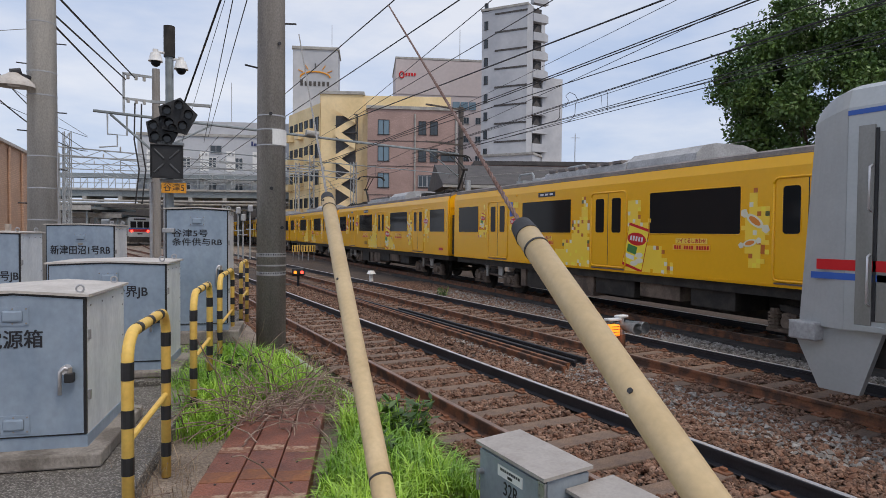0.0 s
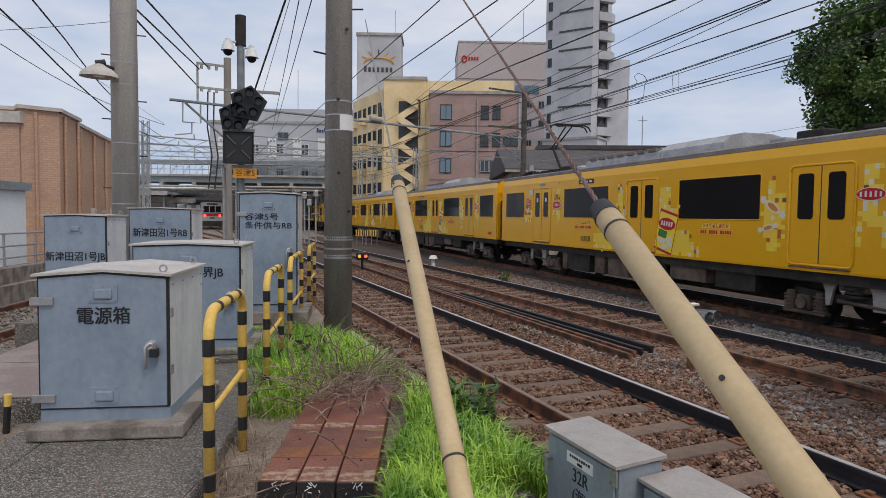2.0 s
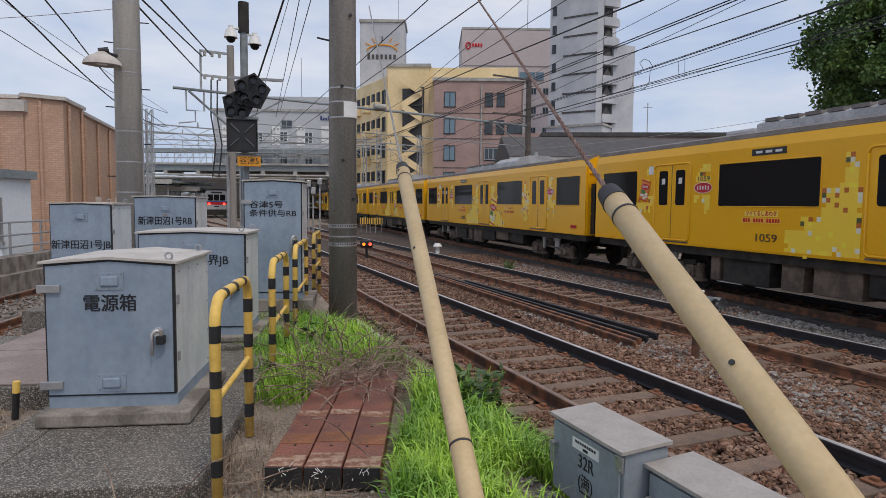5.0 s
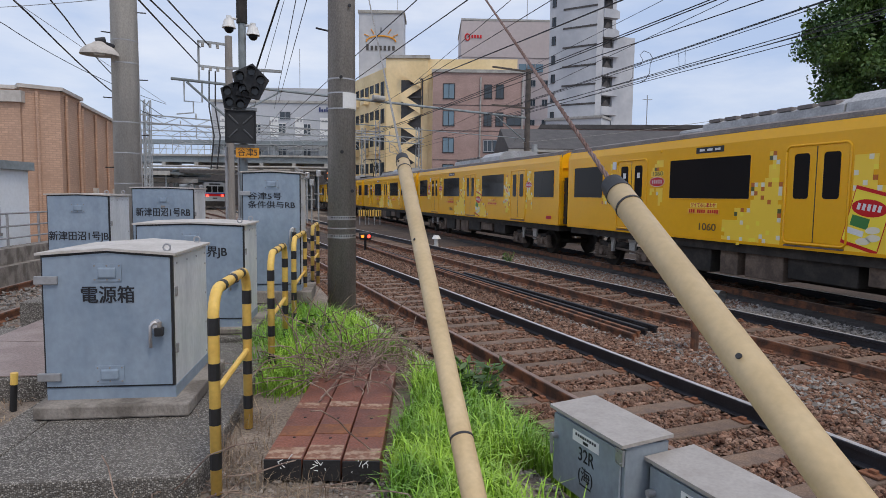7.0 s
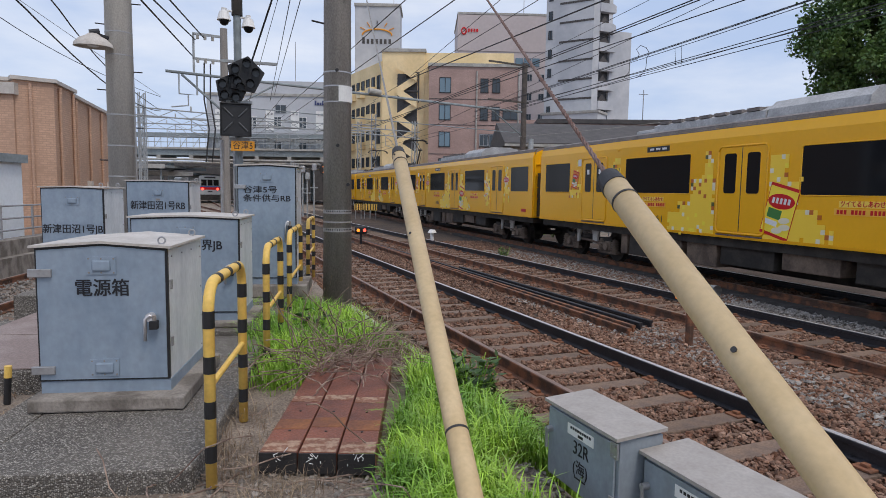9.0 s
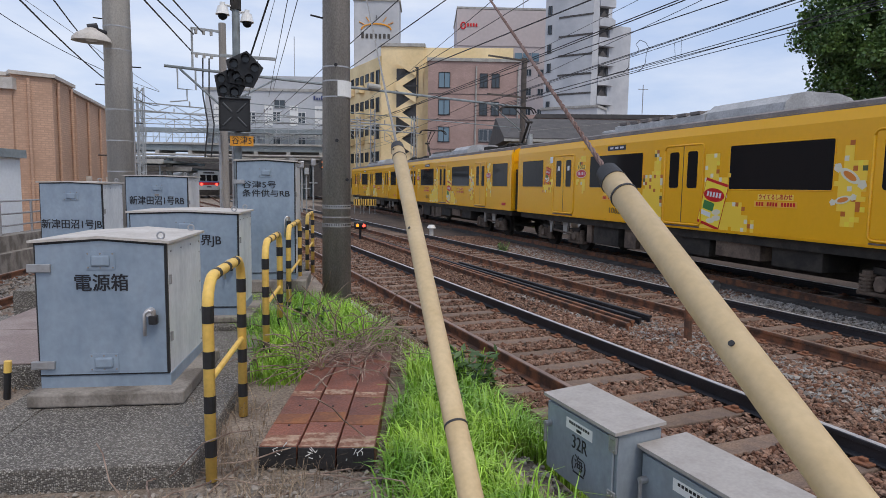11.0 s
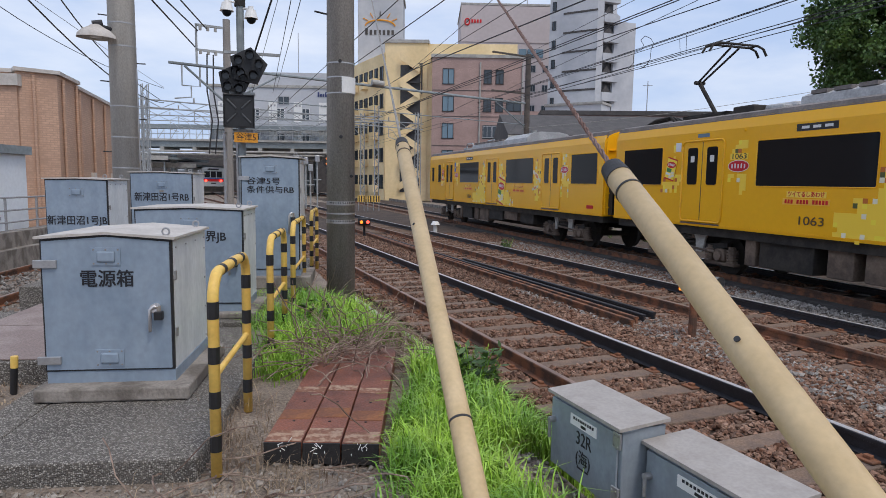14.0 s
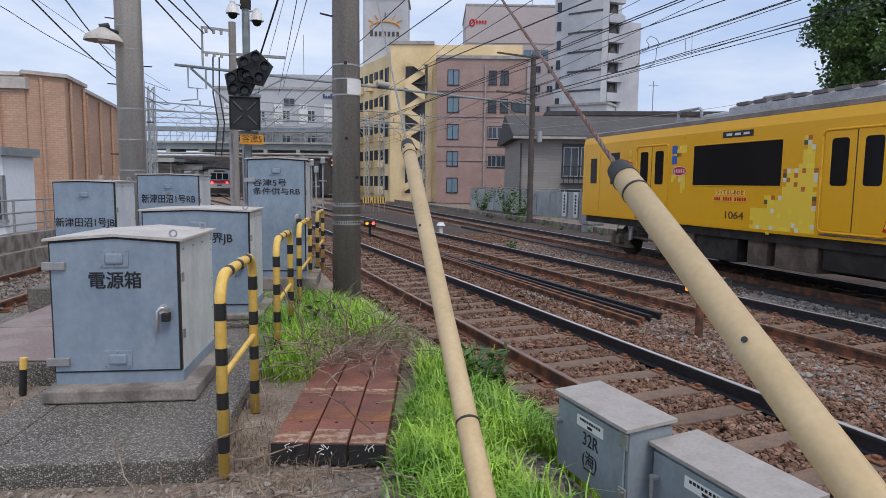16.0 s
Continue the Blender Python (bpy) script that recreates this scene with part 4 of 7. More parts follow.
def pantograph(car, y):
    """A raised single-arm pantograph on insulators; its knee points to the car's end."""
    g = math.copysign(1.0, y)
    bm = bmesh.new()
    path_tube(bm, [(0, y + g * 0.25, 3.66), (0, y + g * 0.95, 4.55)], 0.05, 8)
    path_tube(bm, [(0.1, y + g * 0.45, 3.66), (0.1, y + g * 0.9, 4.4)], 0.014, 5)
    for x in (-0.1, 0.1):
        path_tube(bm, [(x * 0.6, y + g * 0.95, 4.55), (x * 1.2, y - g * 0.2, 5.2)], 0.026, 6)
    tube(bm, (-0.14, y + g * 0.95, 4.55), (0.14, y + g * 0.95, 4.55), 0.05)
    tube(bm, (-0.45, y + g * 0.25, 3.66), (0.45, y + g * 0.25, 3.66), 0.05)
    for d in (-0.12, 0.12):
        path_tube(bm, [(-0.82, y - g * 0.2 + d, 5.05), (-0.72, y - g * 0.2 + d, 5.2), (-0.55, y - g * 0.2 + d, 5.26), (0.55, y - g * 0.2 + d, 5.26), (0.72, y - g * 0.2 + d, 5.2), (0.82, y - g * 0.2 + d, 5.05)], 0.03, 6)
    for x in (-0.5, 0.5):
        tube(bm, (x, y - g * 0.2 - 0.12, 5.25), (x, y - g * 0.2 + 0.12, 5.25), 0.02)
    part("pantograph", bm, M["train_dark"], car, "raised single-arm pantograph")
    bm = bmesh.new()
    box(bm, -0.6, 0.6, y - 0.75, y - 0.6, 3.58, 3.66)
    box(bm, -0.6, 0.6, y + 0.6, y + 0.75, 3.58, 3.66)
    for x in (-0.55, 0.55):
        box(bm, x - 0.05, x + 0.05, y - 0.75, y + 0.75, 3.60, 3.66)
    part("pantograph_frame", bm, M["train_dark"], car)
    for x in (-0.55, 0.55):
        for d in (-0.65, 0.65):
            rod("insulator", car, M["train_dark"], (x, y + d, 3.42), (x, y + d, 3.60), 0.08, 0.06)
    for k in range(3):
        bm = bmesh.new()
        x = -0.85 + 0.16 * k
        path_tube(bm, [(x, y + g * 0.7, 3.5), (x, y + g * (0.9 + 0.1 * k), 3.66), (x, y + g * (1.5 + 0.15 * k), 3.62), (x, y + g * (2.0 + 0.15 * k), 3.48)], 0.035, 6)
        part("roof_cable", bm, M["train_dark"], car, "black roof cable")
    one("arrester", car, M["train_dark"], -0.85, -0.35, y - g * 1.5 - 0.3, y - g * 1.5 + 0.3, 3.46, 3.68, bevel=0.03)
    one("arrester", car, M["ac"], -0.8, -0.4, y - g * 2.3 - 0.2, y - g * 2.3 + 0.2, 3.46, 3.62, bevel=0.03)


def tail_end(car):
    """The cab end of the last car, at its +y end: rounded front, side cab door, windows."""
    bm = bmesh.new()
    loft(bm, [(car_profile(w=1.403 - 0.06 * a * a, top=3.5 - 0.05 * a), 8.6 + 0.16 * a) for a in (0, 0.5, 1.0)])
    part("cab_front", bm, M["train"], car, "rounded yellow cab end")
    one("cab_window", car, M["glass"], -1.05, 1.05, 8.7, 8.78, 1.95, 2.9, bevel=0.03)
    door = one("cab_door", car, M["train"], -1.413, -1.39, 7.75, 8.4, 1.2, 2.85, bevel=0.005)
    one("cab_door_window", door, M["glass"], -1.418, -1.405, 7.9, 8.24, 2.0, 2.72)


def build_yellow_train():
    car, sets = train_car("bright yellow railway car with square stickers along its side")
    livery(car)
    cars = [(car, sets)]
    for k in range(7):
        c = copy_thing(car, pose(0, 0, 0))
        cars.append((c, [o for o in c.children_recursive if o.name.startswith("wheelset")]))
    for k, (c, _) in enumerate(cars):
        own_marks(c, str(1057 + k))
        if k in (1, 6):
            pantograph(c, -6.2)
            pantograph(c, 6.3)
    for o in [o for o in cars[7][0].children if o.name.startswith("window") and abs(sum(v.co.y for v in o.data.vertices) / len(o.data.vertices) - 7.5) < 0.2]:
        for p in o.children:
            bpy.data.objects.remove(p)
        bpy.data.objects.remove(o)
    one("window", cars[7][0], M["glass"], -1.404, -1.36, 6.75, 7.2, 1.97, 2.85, bevel=0.015)
    for o in list(cars[7][0].children):
        if o.name.split(".")[0] in ("gangway", "end_panel", "step", "coupler") and sum(v.co.y for v in o.data.vertices) > 0:
            bpy.data.objects.remove(o)
    tail_end(cars[7][0])
    return cars


def build_grey_car():
    """The end of a stainless-steel train with red and blue bands, standing off to one side."""
    car = thing("steel_train_car", pose(8.2, 0, 0), "stainless-steel railway car with red and blue stripes", "train car")
    bm = bmesh.new()
    prism(bm, car_profile(w=1.42, bottom=0.98, shoulder=3.28, top=3.6), -17.2, -0.35)
    part("body", bm, M["steel"], car)
    bm = bmesh.new()
    loft(bm, [(car_profile(w=1.425 - 0.16 * a * a, bottom=0.98, shoulder=3.28 - 0.1 * a, top=3.6 - 0.22 * a * a), -0.35 + 0.42 * a) for a in [k / 6 for k in range(7)]])
    for v in bm.verts:  # the nose leans forward towards its foot
        v.co.y += (v.co.y + 0.35) / 0.42 * 0.15 * max(0.0, min(1.0, (3.3 - v.co.z) / 1.9))
    part("cab_front", bm, M["cab_grey"], car, "smooth grey moulded cab end")
    one("door_pillar", car, M["door_steel"], -1.436, -1.41, -0.62, -0.46, 1.05, 3.08, bevel=0.008, label="dull steel door pillar")
    door = one("cab_door", car, M["door_steel"], -1.428, -1.405, -1.3, -0.66, 1.1, 3.0, bevel=0.006)
    one("door_gap", door, M["black"], -1.43, -1.41, -0.655, -0.625, 1.1, 3.04)
    one("window_rim", door, M["steel"], -1.432, -1.42, -1.24, -0.82, 1.93, 2.86, bevel=0.004)
    one("cab_door_window", door, M["glass"], -1.437, -1.42, -1.2, -0.86, 1.98, 2.8)
    one("door_sill", car, M["steel"], -1.45, -1.41, -1.4, -0.46, 0.99, 1.05, bevel=0.006)
    for z0, z1 in ((1.25, 1.78), (2.2, 2.68)):
        bm = bmesh.new()
        path_tube(bm, [(-1.42, -0.6, z0), (-1.48, -0.6, z0 + 0.03), (-1.48, -0.6, z1 - 0.03), (-1.42, -0.6, z1)], 0.012, 8)
        part("handrail", bm, M["railhead"], car, "bright steel handrail", smooth=True)
    one("red_stripe", car, M["red"], -1.43, -1.41, -17.1, -0.06, 1.60, 1.71)
    one("blue_stripe", car, M["blue"], -1.428, -1.41, -17.1, -0.0, 1.50, 1.57)
    one("blue_stripe", car, M["blue"], -1.428, -1.41, -17.1, -0.35, 3.2, 3.25)
    one("buffer_step", car, M["ac"], -1.5, -1.2, -0.1, 0.2, 0.82, 1.02, bevel=0.02)
    bm = bmesh.new()
    prism(bm, [(-1.0, 0.95), (0.0, 0.95), (-0.36, 0.25), (-0.78, 0.25)], -0.04, 0.04)
    part("skirt", bm, M["steel"], car, "angled grey skirt").matrix_basis = pose(-1.3, 0.3, 0.05, 0, 0, 90)
    one("underframe", car, M["train_dark"], -1.2, 1.2, -17, -0.3, 0.6, 0.98)
    sets = []
    for y in (-3.2, -14.0):
        sets += bogie(car, y)[1]
    return car, sets


# ---- boxes of the yard ----
def eye_bolt(parent, x, y, z):
    bm = bmesh.new()
    path_tube(bm, [(x + 0.022 * math.cos(a), y, z + 0.022 + 0.022 * math.sin(a)) for a in [k * math.pi / 5 for k in range(11)]], 0.006, 6)
    part("eye_bolt", bm, M["zinc"], parent)


def cabinet(u, v, z, w, d, h, lines, text_size, text_z, name="signal_cabinet", label="pale blue-grey steel signal cabinet with painted lettering", gable=0.05, latch=True, hinges=True, vents=(0.87, 0.17), text_w=None):
    """A steel trackside cabinet: body, sloped lid, front door with hinges, latch, vents and lettering. Front at v, right edge at u + w."""
    c = thing(name, yard(u, v, z), label, "cabinet", "signal cabinets")
    # the sides' brighter light is put into the body colour
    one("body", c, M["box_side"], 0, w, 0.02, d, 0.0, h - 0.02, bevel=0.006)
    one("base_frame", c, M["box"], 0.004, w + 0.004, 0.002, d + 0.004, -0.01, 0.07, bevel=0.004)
    g = gable * 0.6
    # black joint round the door; under the lid it paints the shadow gap
    bm = bmesh.new()
    prism(bm, [(0, 0.074), (w, 0.074), (w, h - 0.014), (w / 2, h + g - 0.014), (0, h - 0.014)], -0.004, 0.02)
    part("door_gasket", bm, M["black"], c, "black door joint, with the shadow gap under the lid painted in")
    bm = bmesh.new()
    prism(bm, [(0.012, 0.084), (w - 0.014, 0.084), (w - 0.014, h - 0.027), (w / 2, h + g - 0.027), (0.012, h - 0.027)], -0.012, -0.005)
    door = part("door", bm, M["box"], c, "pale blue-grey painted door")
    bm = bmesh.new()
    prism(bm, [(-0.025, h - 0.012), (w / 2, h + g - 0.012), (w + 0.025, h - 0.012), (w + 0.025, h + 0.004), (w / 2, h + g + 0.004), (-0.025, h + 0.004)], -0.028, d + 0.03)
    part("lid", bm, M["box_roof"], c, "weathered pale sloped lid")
    bm = bmesh.new()
    for k in range(4):
        tube(bm, (w, 0.08 + k * (d - 0.14) / 3, h - 0.07), (w + 0.006, 0.08 + k * (d - 0.14) / 3, h - 0.07), 0.006, None, 6)
        tube(bm, (w, d - 0.05, 0.1 + k * (h - 0.25) / 3), (w + 0.006, d - 0.05, 0.1 + k * (h - 0.25) / 3), 0.006, None, 6)
    tagged(part("rivets", bm, M["zinc"], c), kind="stuff")
    for k in (0.3, 0.7):
        one("side_hinge", c, M["zinc"], w - 0.002, w + 0.014, 0.03, 0.055, h * k, h * k + 0.06, bevel=0.003)
    if w > 0.8:
        one("maker_plate", door, M["dark_pole"], w * 0.5 - 0.03, w * 0.5 + 0.03, -0.0165, -0.0115, h * vents[0] - 0.115, h * vents[0] - 0.085)
    if hinges:
        for k in (0.16, 0.82):
            one("hinge", c, M["zinc"], -0.035, 0.10, -0.03, -0.01, h * k - 0.025, h * k + 0.025, bevel=0.004)
    for k in vents:
        vent = one("vent_cover", door, M["box"], w / 2 - 0.055, w / 2 + 0.055, -0.03, -0.01, h * k - 0.035, h * k + 0.035, bevel=0.012)
        one("vent_plate", vent, M["box"], w / 2 - 0.085, w / 2 + 0.085, -0.018, -0.011, h * k - 0.055, h * k + 0.055)
        for sx in (-0.072, 0, 0.072):
            for sz in (-0.043, 0.043):
                rod("bolt", vent, M["dark_pole"], (w / 2 + sx, -0.022, h * k + sz), (w / 2 + sx, -0.017, h * k + sz), 0.0055, seg=6)
    if latch:
        bm = bmesh.new()
        path_tube(bm, [(w - 0.075, -0.05, h * 0.52), (w - 0.10, -0.06, h * 0.535), (w - 0.125, -0.06, h * 0.51), (w - 0.128, -0.055, h * 0.36)], 0.011, 8)
        la = part("latch", bm, M["railhead"], door, "pale steel handle", smooth=True)
        rod("latch_boss", la, M["railhead"], (w - 0.10, -0.06, h * 0.52), (w - 0.10, -0.01, h * 0.52), 0.027, seg=16)
        one("padlock", la, M["black"], w - 0.10, w - 0.05, -0.075, -0.03, h * 0.44, h * 0.50, bevel=0.006)
        rod("shackle", la, M["dark_pole"], (w - 0.075, -0.05, h * 0.50), (w - 0.075, -0.05, h * 0.535), 0.014)
    for i, text in enumerate(lines):
        lettering("lettering", text, text_size, M["ink"], door, pose(w / 2 - (0.5 * (max(text_w) - text_w[i])), -0.0145, text_z - i * text_size * 1.1) @ UPRIGHT, width=text_w[i], bold=0.014)
    for k in (0.06, d - 0.06):
        eye_bolt(c, w - 0.05, k, h + 0.01)
    return c


def hoop(v, length, h=1.02, u=-0.71, z=0.45):
    """A yellow and black tube barrier: two posts with a rounded top, and a mid rail."""
    b = thing("hoop_barrier", yard(u, v, z), "yellow and black striped steel tube barrier", "barrier", "tube barriers beside the pad")
    pts = [(0, 0, 0)]
    r = 0.14
    pts += [(0, r - r * math.cos(a), h - r + r * math.sin(a)) for a in [k * math.pi / 12 for k in range(7)]]
    pts += [(0, length - r + r * math.sin(a), h - r + r * math.cos(a)) for a in [k * math.pi / 12 for k in range(7)]]
    pts += [(0, length, 0)]
    bm = bmesh.new()
    path_tube(bm, pts, 0.028, 12)
    part("tube", bm, M["yellow_paint"], b, "chipped yellow painted tube", smooth=True)
    bm = bmesh.new()
    tube(bm, (0, 0, h * 0.5), (0, length, h * 0.5), 0.016)
    part("mid_rail", bm, M["yellow_paint"], b)
    for y in (0, length):
        for k in range(4):
            zz = 0.13 + k * 0.225
            rod("black_band", b, M["black"], (0, y, zz), (0, y, zz + 0.085), 0.0295, seg=12)
    for k in range(3):
        yy = 0.2 + k * (length - 0.4) / 2
        rod("black_band", b, M["black"], (0, yy - 0.03, h), (0, yy + 0.03, h), 0.0295, seg=12)
    return b


def relay_box(x, y, z, w, d, h, lines, label):
    """A small steel box on a post; its door looks to -x. w across, d along."""
    c = thing("relay_box", pose(x, y, z), label, "relay box", "relay boxes on posts")
    one("body", c, M["relay"], 0, w, 0, d, 0, h, bevel=0.005)
    one("door", c, M["relay"], -0.014, -0.002, 0.02, d - 0.004, 0.012, h - 0.02, bevel=0.004)
    bm = bmesh.new()
    prism(bm, [(-0.03, h + 0.002), (w + 0.012, h + 0.018), (w + 0.012, h + 0.034), (-0.03, h + 0.018)], -0.015, d + 0.015)
    part("lid", bm, M["relay_lid"], c, "pale weathered overhanging lid")
    for k in (0.12, 0.78):
        one("hinge", c, M["zinc"], -0.02, -0.008, -0.006, 0.045, h * k, h * k + 0.075, bevel=0.003)
        bm = bmesh.new()
        for i in (0.012, 0.06):
            for j in (0.006, 0.032):
                tube(bm, (-0.025, j, h * k + i), (-0.018, j, h * k + i), 0.004, None, 6)
        part("rivet", bm, M["zinc"], c)
    handle = rod("handle", c, M["zinc"], (-0.05, d - 0.035, h * 0.66), (-0.014, d - 0.035, h * 0.66), 0.016)
    rod("handle_bar", handle, M["zinc"], (-0.045, d - 0.035, h * 0.68), (-0.045, d - 0.035, h * 0.42), 0.009)
    plate = one("name_plate", c, M["white"], -0.017, -0.0145, d * 0.30, d * 0.68, h * 0.74, h * 0.88)
    for k in range(9):
        one("plate_bar", plate, M["ink"], -0.0185, -0.0165, d * (0.34 + 0.034 * k), d * (0.362 + 0.034 * k), h * 0.82, h * 0.855)
    one("plate_bar", plate, M["ink"], -0.0185, -0.0165, d * 0.45, d * 0.52, h * 0.76, h * 0.795)
    for i, text in enumerate(lines):
        lettering("lettering", text, 0.095 if i == 0 else 0.08, M["ink"], c, Matrix.Translation((-0.0155, d * 0.48, h * (0.60 - 0.25 * i))) @ FACE, width=0.125 if i == 0 else 0.115)
    if lines:
        one("plate_bar", c, M["ink"], -0.0165, -0.0145, d * 0.40, d * 0.56, h * 0.215, h * 0.235)
    rod("post", c, M["zinc"], (w / 2, d / 2, -0.45), (w / 2, d / 2, 0.0), 0.035)
    return c


def wires(name, spans, r, material, label, sag=0.0, n=10, category="wire"):
    """Each span is its own wire between two points."""
    for p, q in spans:
        p, q = Vector(p), Vector(q)
        bm = bmesh.new()
        path_tube(bm, [p.lerp(q, k / n) - Vector((0, 0, sag * 4 * (k / n) * (1 - k / n))) for k in range(n + 1)], r, 5)
        solid(name, bm, material, label, category, "overhead wires")


def concrete_pole(x, y, z0, z1, r0, r1, material, label):
    p = thing("concrete_pole", pose(x, y, z0), label, "pole", "concrete poles")
    bm = bmesh.new()
    tube(bm, (0, 0, 0), (0, 0, z1 - z0), r0, r1, 28)
    part("shaft", bm, material, p, smooth=True)
    return p


def facade_window(parent, x0, x1, z0, z1, y, glass="window", frame_m="zinc", out=-1):
    """A window set in a wall that looks to -y."""
    w = one("window", parent, M[glass], x0, x1, y - 0.03, y + 0.1, z0, z1)
    bm = bmesh.new()
    for a in ((x0 - 0.06, x0, z0, z1), (x1, x1 + 0.06, z0, z1), (x0 - 0.06, x1 + 0.06, z1, z1 + 0.06), (x0 - 0.1, x1 + 0.1, z0 - 0.08, z0), ((x0 + x1) / 2 - 0.03, (x0 + x1) / 2 + 0.03, z0, z1)):
        box(bm, a[0], a[1], y - 0.08, y + 0.05, a[2], a[3])
    part("window_frame", bm, M[frame_m], w)
    return w


def build_yard():
    # concrete pad and plinths
    a = yard(0, 0)
    for u0, u1, v0, v1, z1 in ((-1.88, -0.80, 3.13, 6.0, 0.55), (-2.12, -1.886, 3.13, 4.75, 0.55), (-4.2, -1.886, 4.756, 6.6, 0.60), (-4.1, -1.886, 8.1, 11.0, 0.60), (-1.882, -0.80, 6.004, 11.0, 0.60)):
        bm = bmesh.new()
        box(bm, u0, u1, v0, v1, 0.2, z1, bevel=0.012)
        solid("concrete_pad", bm, M["aggregate"], "stained grey concrete pad under the cabinets", kind="structure", m=a)
    for u0, u1, v0, v1 in ((-3.3, -2.2, 4.80, 5.9), (-4.42, -3.32, 4.80, 5.9), (-3.3, -2.2, 5.92, 7.0), (-1.0, -0.82, 5.3, 5.98)):
        plate = thing("checker_plate", yard(0, 0), "worn pinkish steel checker plate over a cable pit", "cover plate", "checker plates")
        z = 0.604 if u0 < -2 else 0.554
        one("plate", plate, M["plate"], u0, u1, v0, v1, z, z + 0.008)
    for u0, u1, v0, v1, z0, z1 in ((-1.97, -1.06, 3.98, 5.05, 0.555, 0.64), (-2.2, -1.0, 6.1, 7.0, 0.604, 0.66), (-1.5, -0.6, 7.8, 8.7, 0.604, 0.75)):
        bm = bmesh.new()
        box(bm, u0, u1, v0, v1, z0, z1, bevel=0.012)
        solid("plinth", bm, M["concrete"], "grey concrete plinth with dark stains", kind="structure", m=a)
    cabinet(-1.945, 4.11, 0.645, 0.772, 0.86, 0.92, ["電源箱"], 0.115, 0.655, text_w=[0.31])
    cabinet(-2.09, 6.19, 0.665, 0.985, 0.72, 0.99, ["谷津5号分界JB"], 0.11, 0.72, gable=0.03, vents=(0.86, 0.2), text_w=[0.66])
    cabinet(-1.43, 7.91, 0.755, 0.70, 0.70, 1.46, ["谷津5号", "条件供与RB"], 0.095, 1.16, gable=0.03, vents=(0.9,), text_w=[0.40, 0.56])
    cabinet(-3.88, 8.4, 0.605, 0.735, 0.68, 1.31, ["新津田沼1号JB"], 0.125, 0.78, gable=0.02, latch=False, hinges=False, text_w=[0.70])
    cabinet(-3.42, 10.0, 0.605, 0.90, 0.7, 1.42, ["新津田沼1号RB"], 0.14, 1.04, gable=0.02, latch=False, hinges=False, text_w=[0.78])
    for v, ln in ((3.13, 0.9), (5.1, 0.95), (6.85, 1.35), (9.5, 1.2)):
        hoop(v, ln)


def build_guy(p_dot, p_top, r, wire_end, wire_r, label, wire_m, studs=(), bands=()):
    """A guy-wire guard: a tapered yellow sleeve with a dark cap and bands, and the wire that leaves it."""
    p, q = Vector(p_dot), Vector(p_top)
    d = (q - p).normalized()
    g = thing("guy_wire_guard", pose(0, 0, 0), label, "guy guard", "guy-wire guards")
    low = p - d * 2.0
    bm = bmesh.new()
    tube(bm, low, q - d * 0.03, r * 1.03, r, 28)
    part("sleeve", bm, M["guard"], g, "scuffed cream-yellow plastic sleeve", smooth=True)
    bm = bmesh.new()
    tube(bm, q - d * 0.04, q + d * 0.02, r * 1.06, r * 0.9, 28)
    part("cap", bm, M["cap"], g, "black rubber cap")
    bm = bmesh.new()
    tube(bm, q - d * 0.115, q - d * 0.108, r * 1.05, r * 1.05, 28)
    part("band", bm, M["cap"], g)
    for f in studs:
        c = p.lerp(q, f)
        n = Vector((-0.35, -0.9, 0.25)).normalized()
        n = (n - d * n.dot(d)).normalized()
        n = (n + 0.75 * n.cross(d) * (1 if f > 0 else -1)).normalized()
        rod("stud", g, M["cap"], c + n * r * 0.96, c + n * r * 1.09, r * 0.17, seg=10)
    for f in bands:
        bm = bmesh.new()
        c = p.lerp(q, f)
        tube(bm, c, c + d * 0.008, r * 1.06, r * 1.06, 28)
        part("band", bm, M["cap"], g)
    w = Vector(wire_end)
    bm = bmesh.new()
    e = (w - q).normalized()
    u0 = e.orthogonal().normalized()
    v0 = e.cross(u0)
    n = int((w - q).length / 0.02)
    for k in range(3):
        path_tube(bm, [q - d * 0.04 + (w - q) * (j / n) + 0.55 * wire_r * (u0 * math.cos(j * 0.9 + k * 2.094) + v0 * math.sin(j * 0.9 + k * 2.094)) for j in range(n + 1)], wire_r * 0.55, 5)
    part("wire", bm, wire_m, g, "twisted rusty steel guy wire")
    return g


# ---- buildings ----
def block(name, m, w, d, h, material, label, parapet=True, roof="pale_concrete"):
    """A building with its front on y = 0, from x = 0 to w, d deep and h high."""
    b = thing(name, m, label, "building", "buildings beyond the railway")
    one("wall", b, M[material], 0, w, 0, d, 0, h)
    one("roof", b, M[roof], -0.15, w + 0.15, -0.15, d + 0.15, h + 0.004, h + 0.35)
    return b


def front(p_left, p_right, z=-0.2):
    """The pose and width of a facade between two plan points, as the camera sees them."""
    a, b = Vector((*p_left, 0)), Vector((*p_right, 0))
    d = b - a
    return pose(a.x, a.y, z, 0, 0, math.degrees(math.atan2(d.y, d.x))), d.length


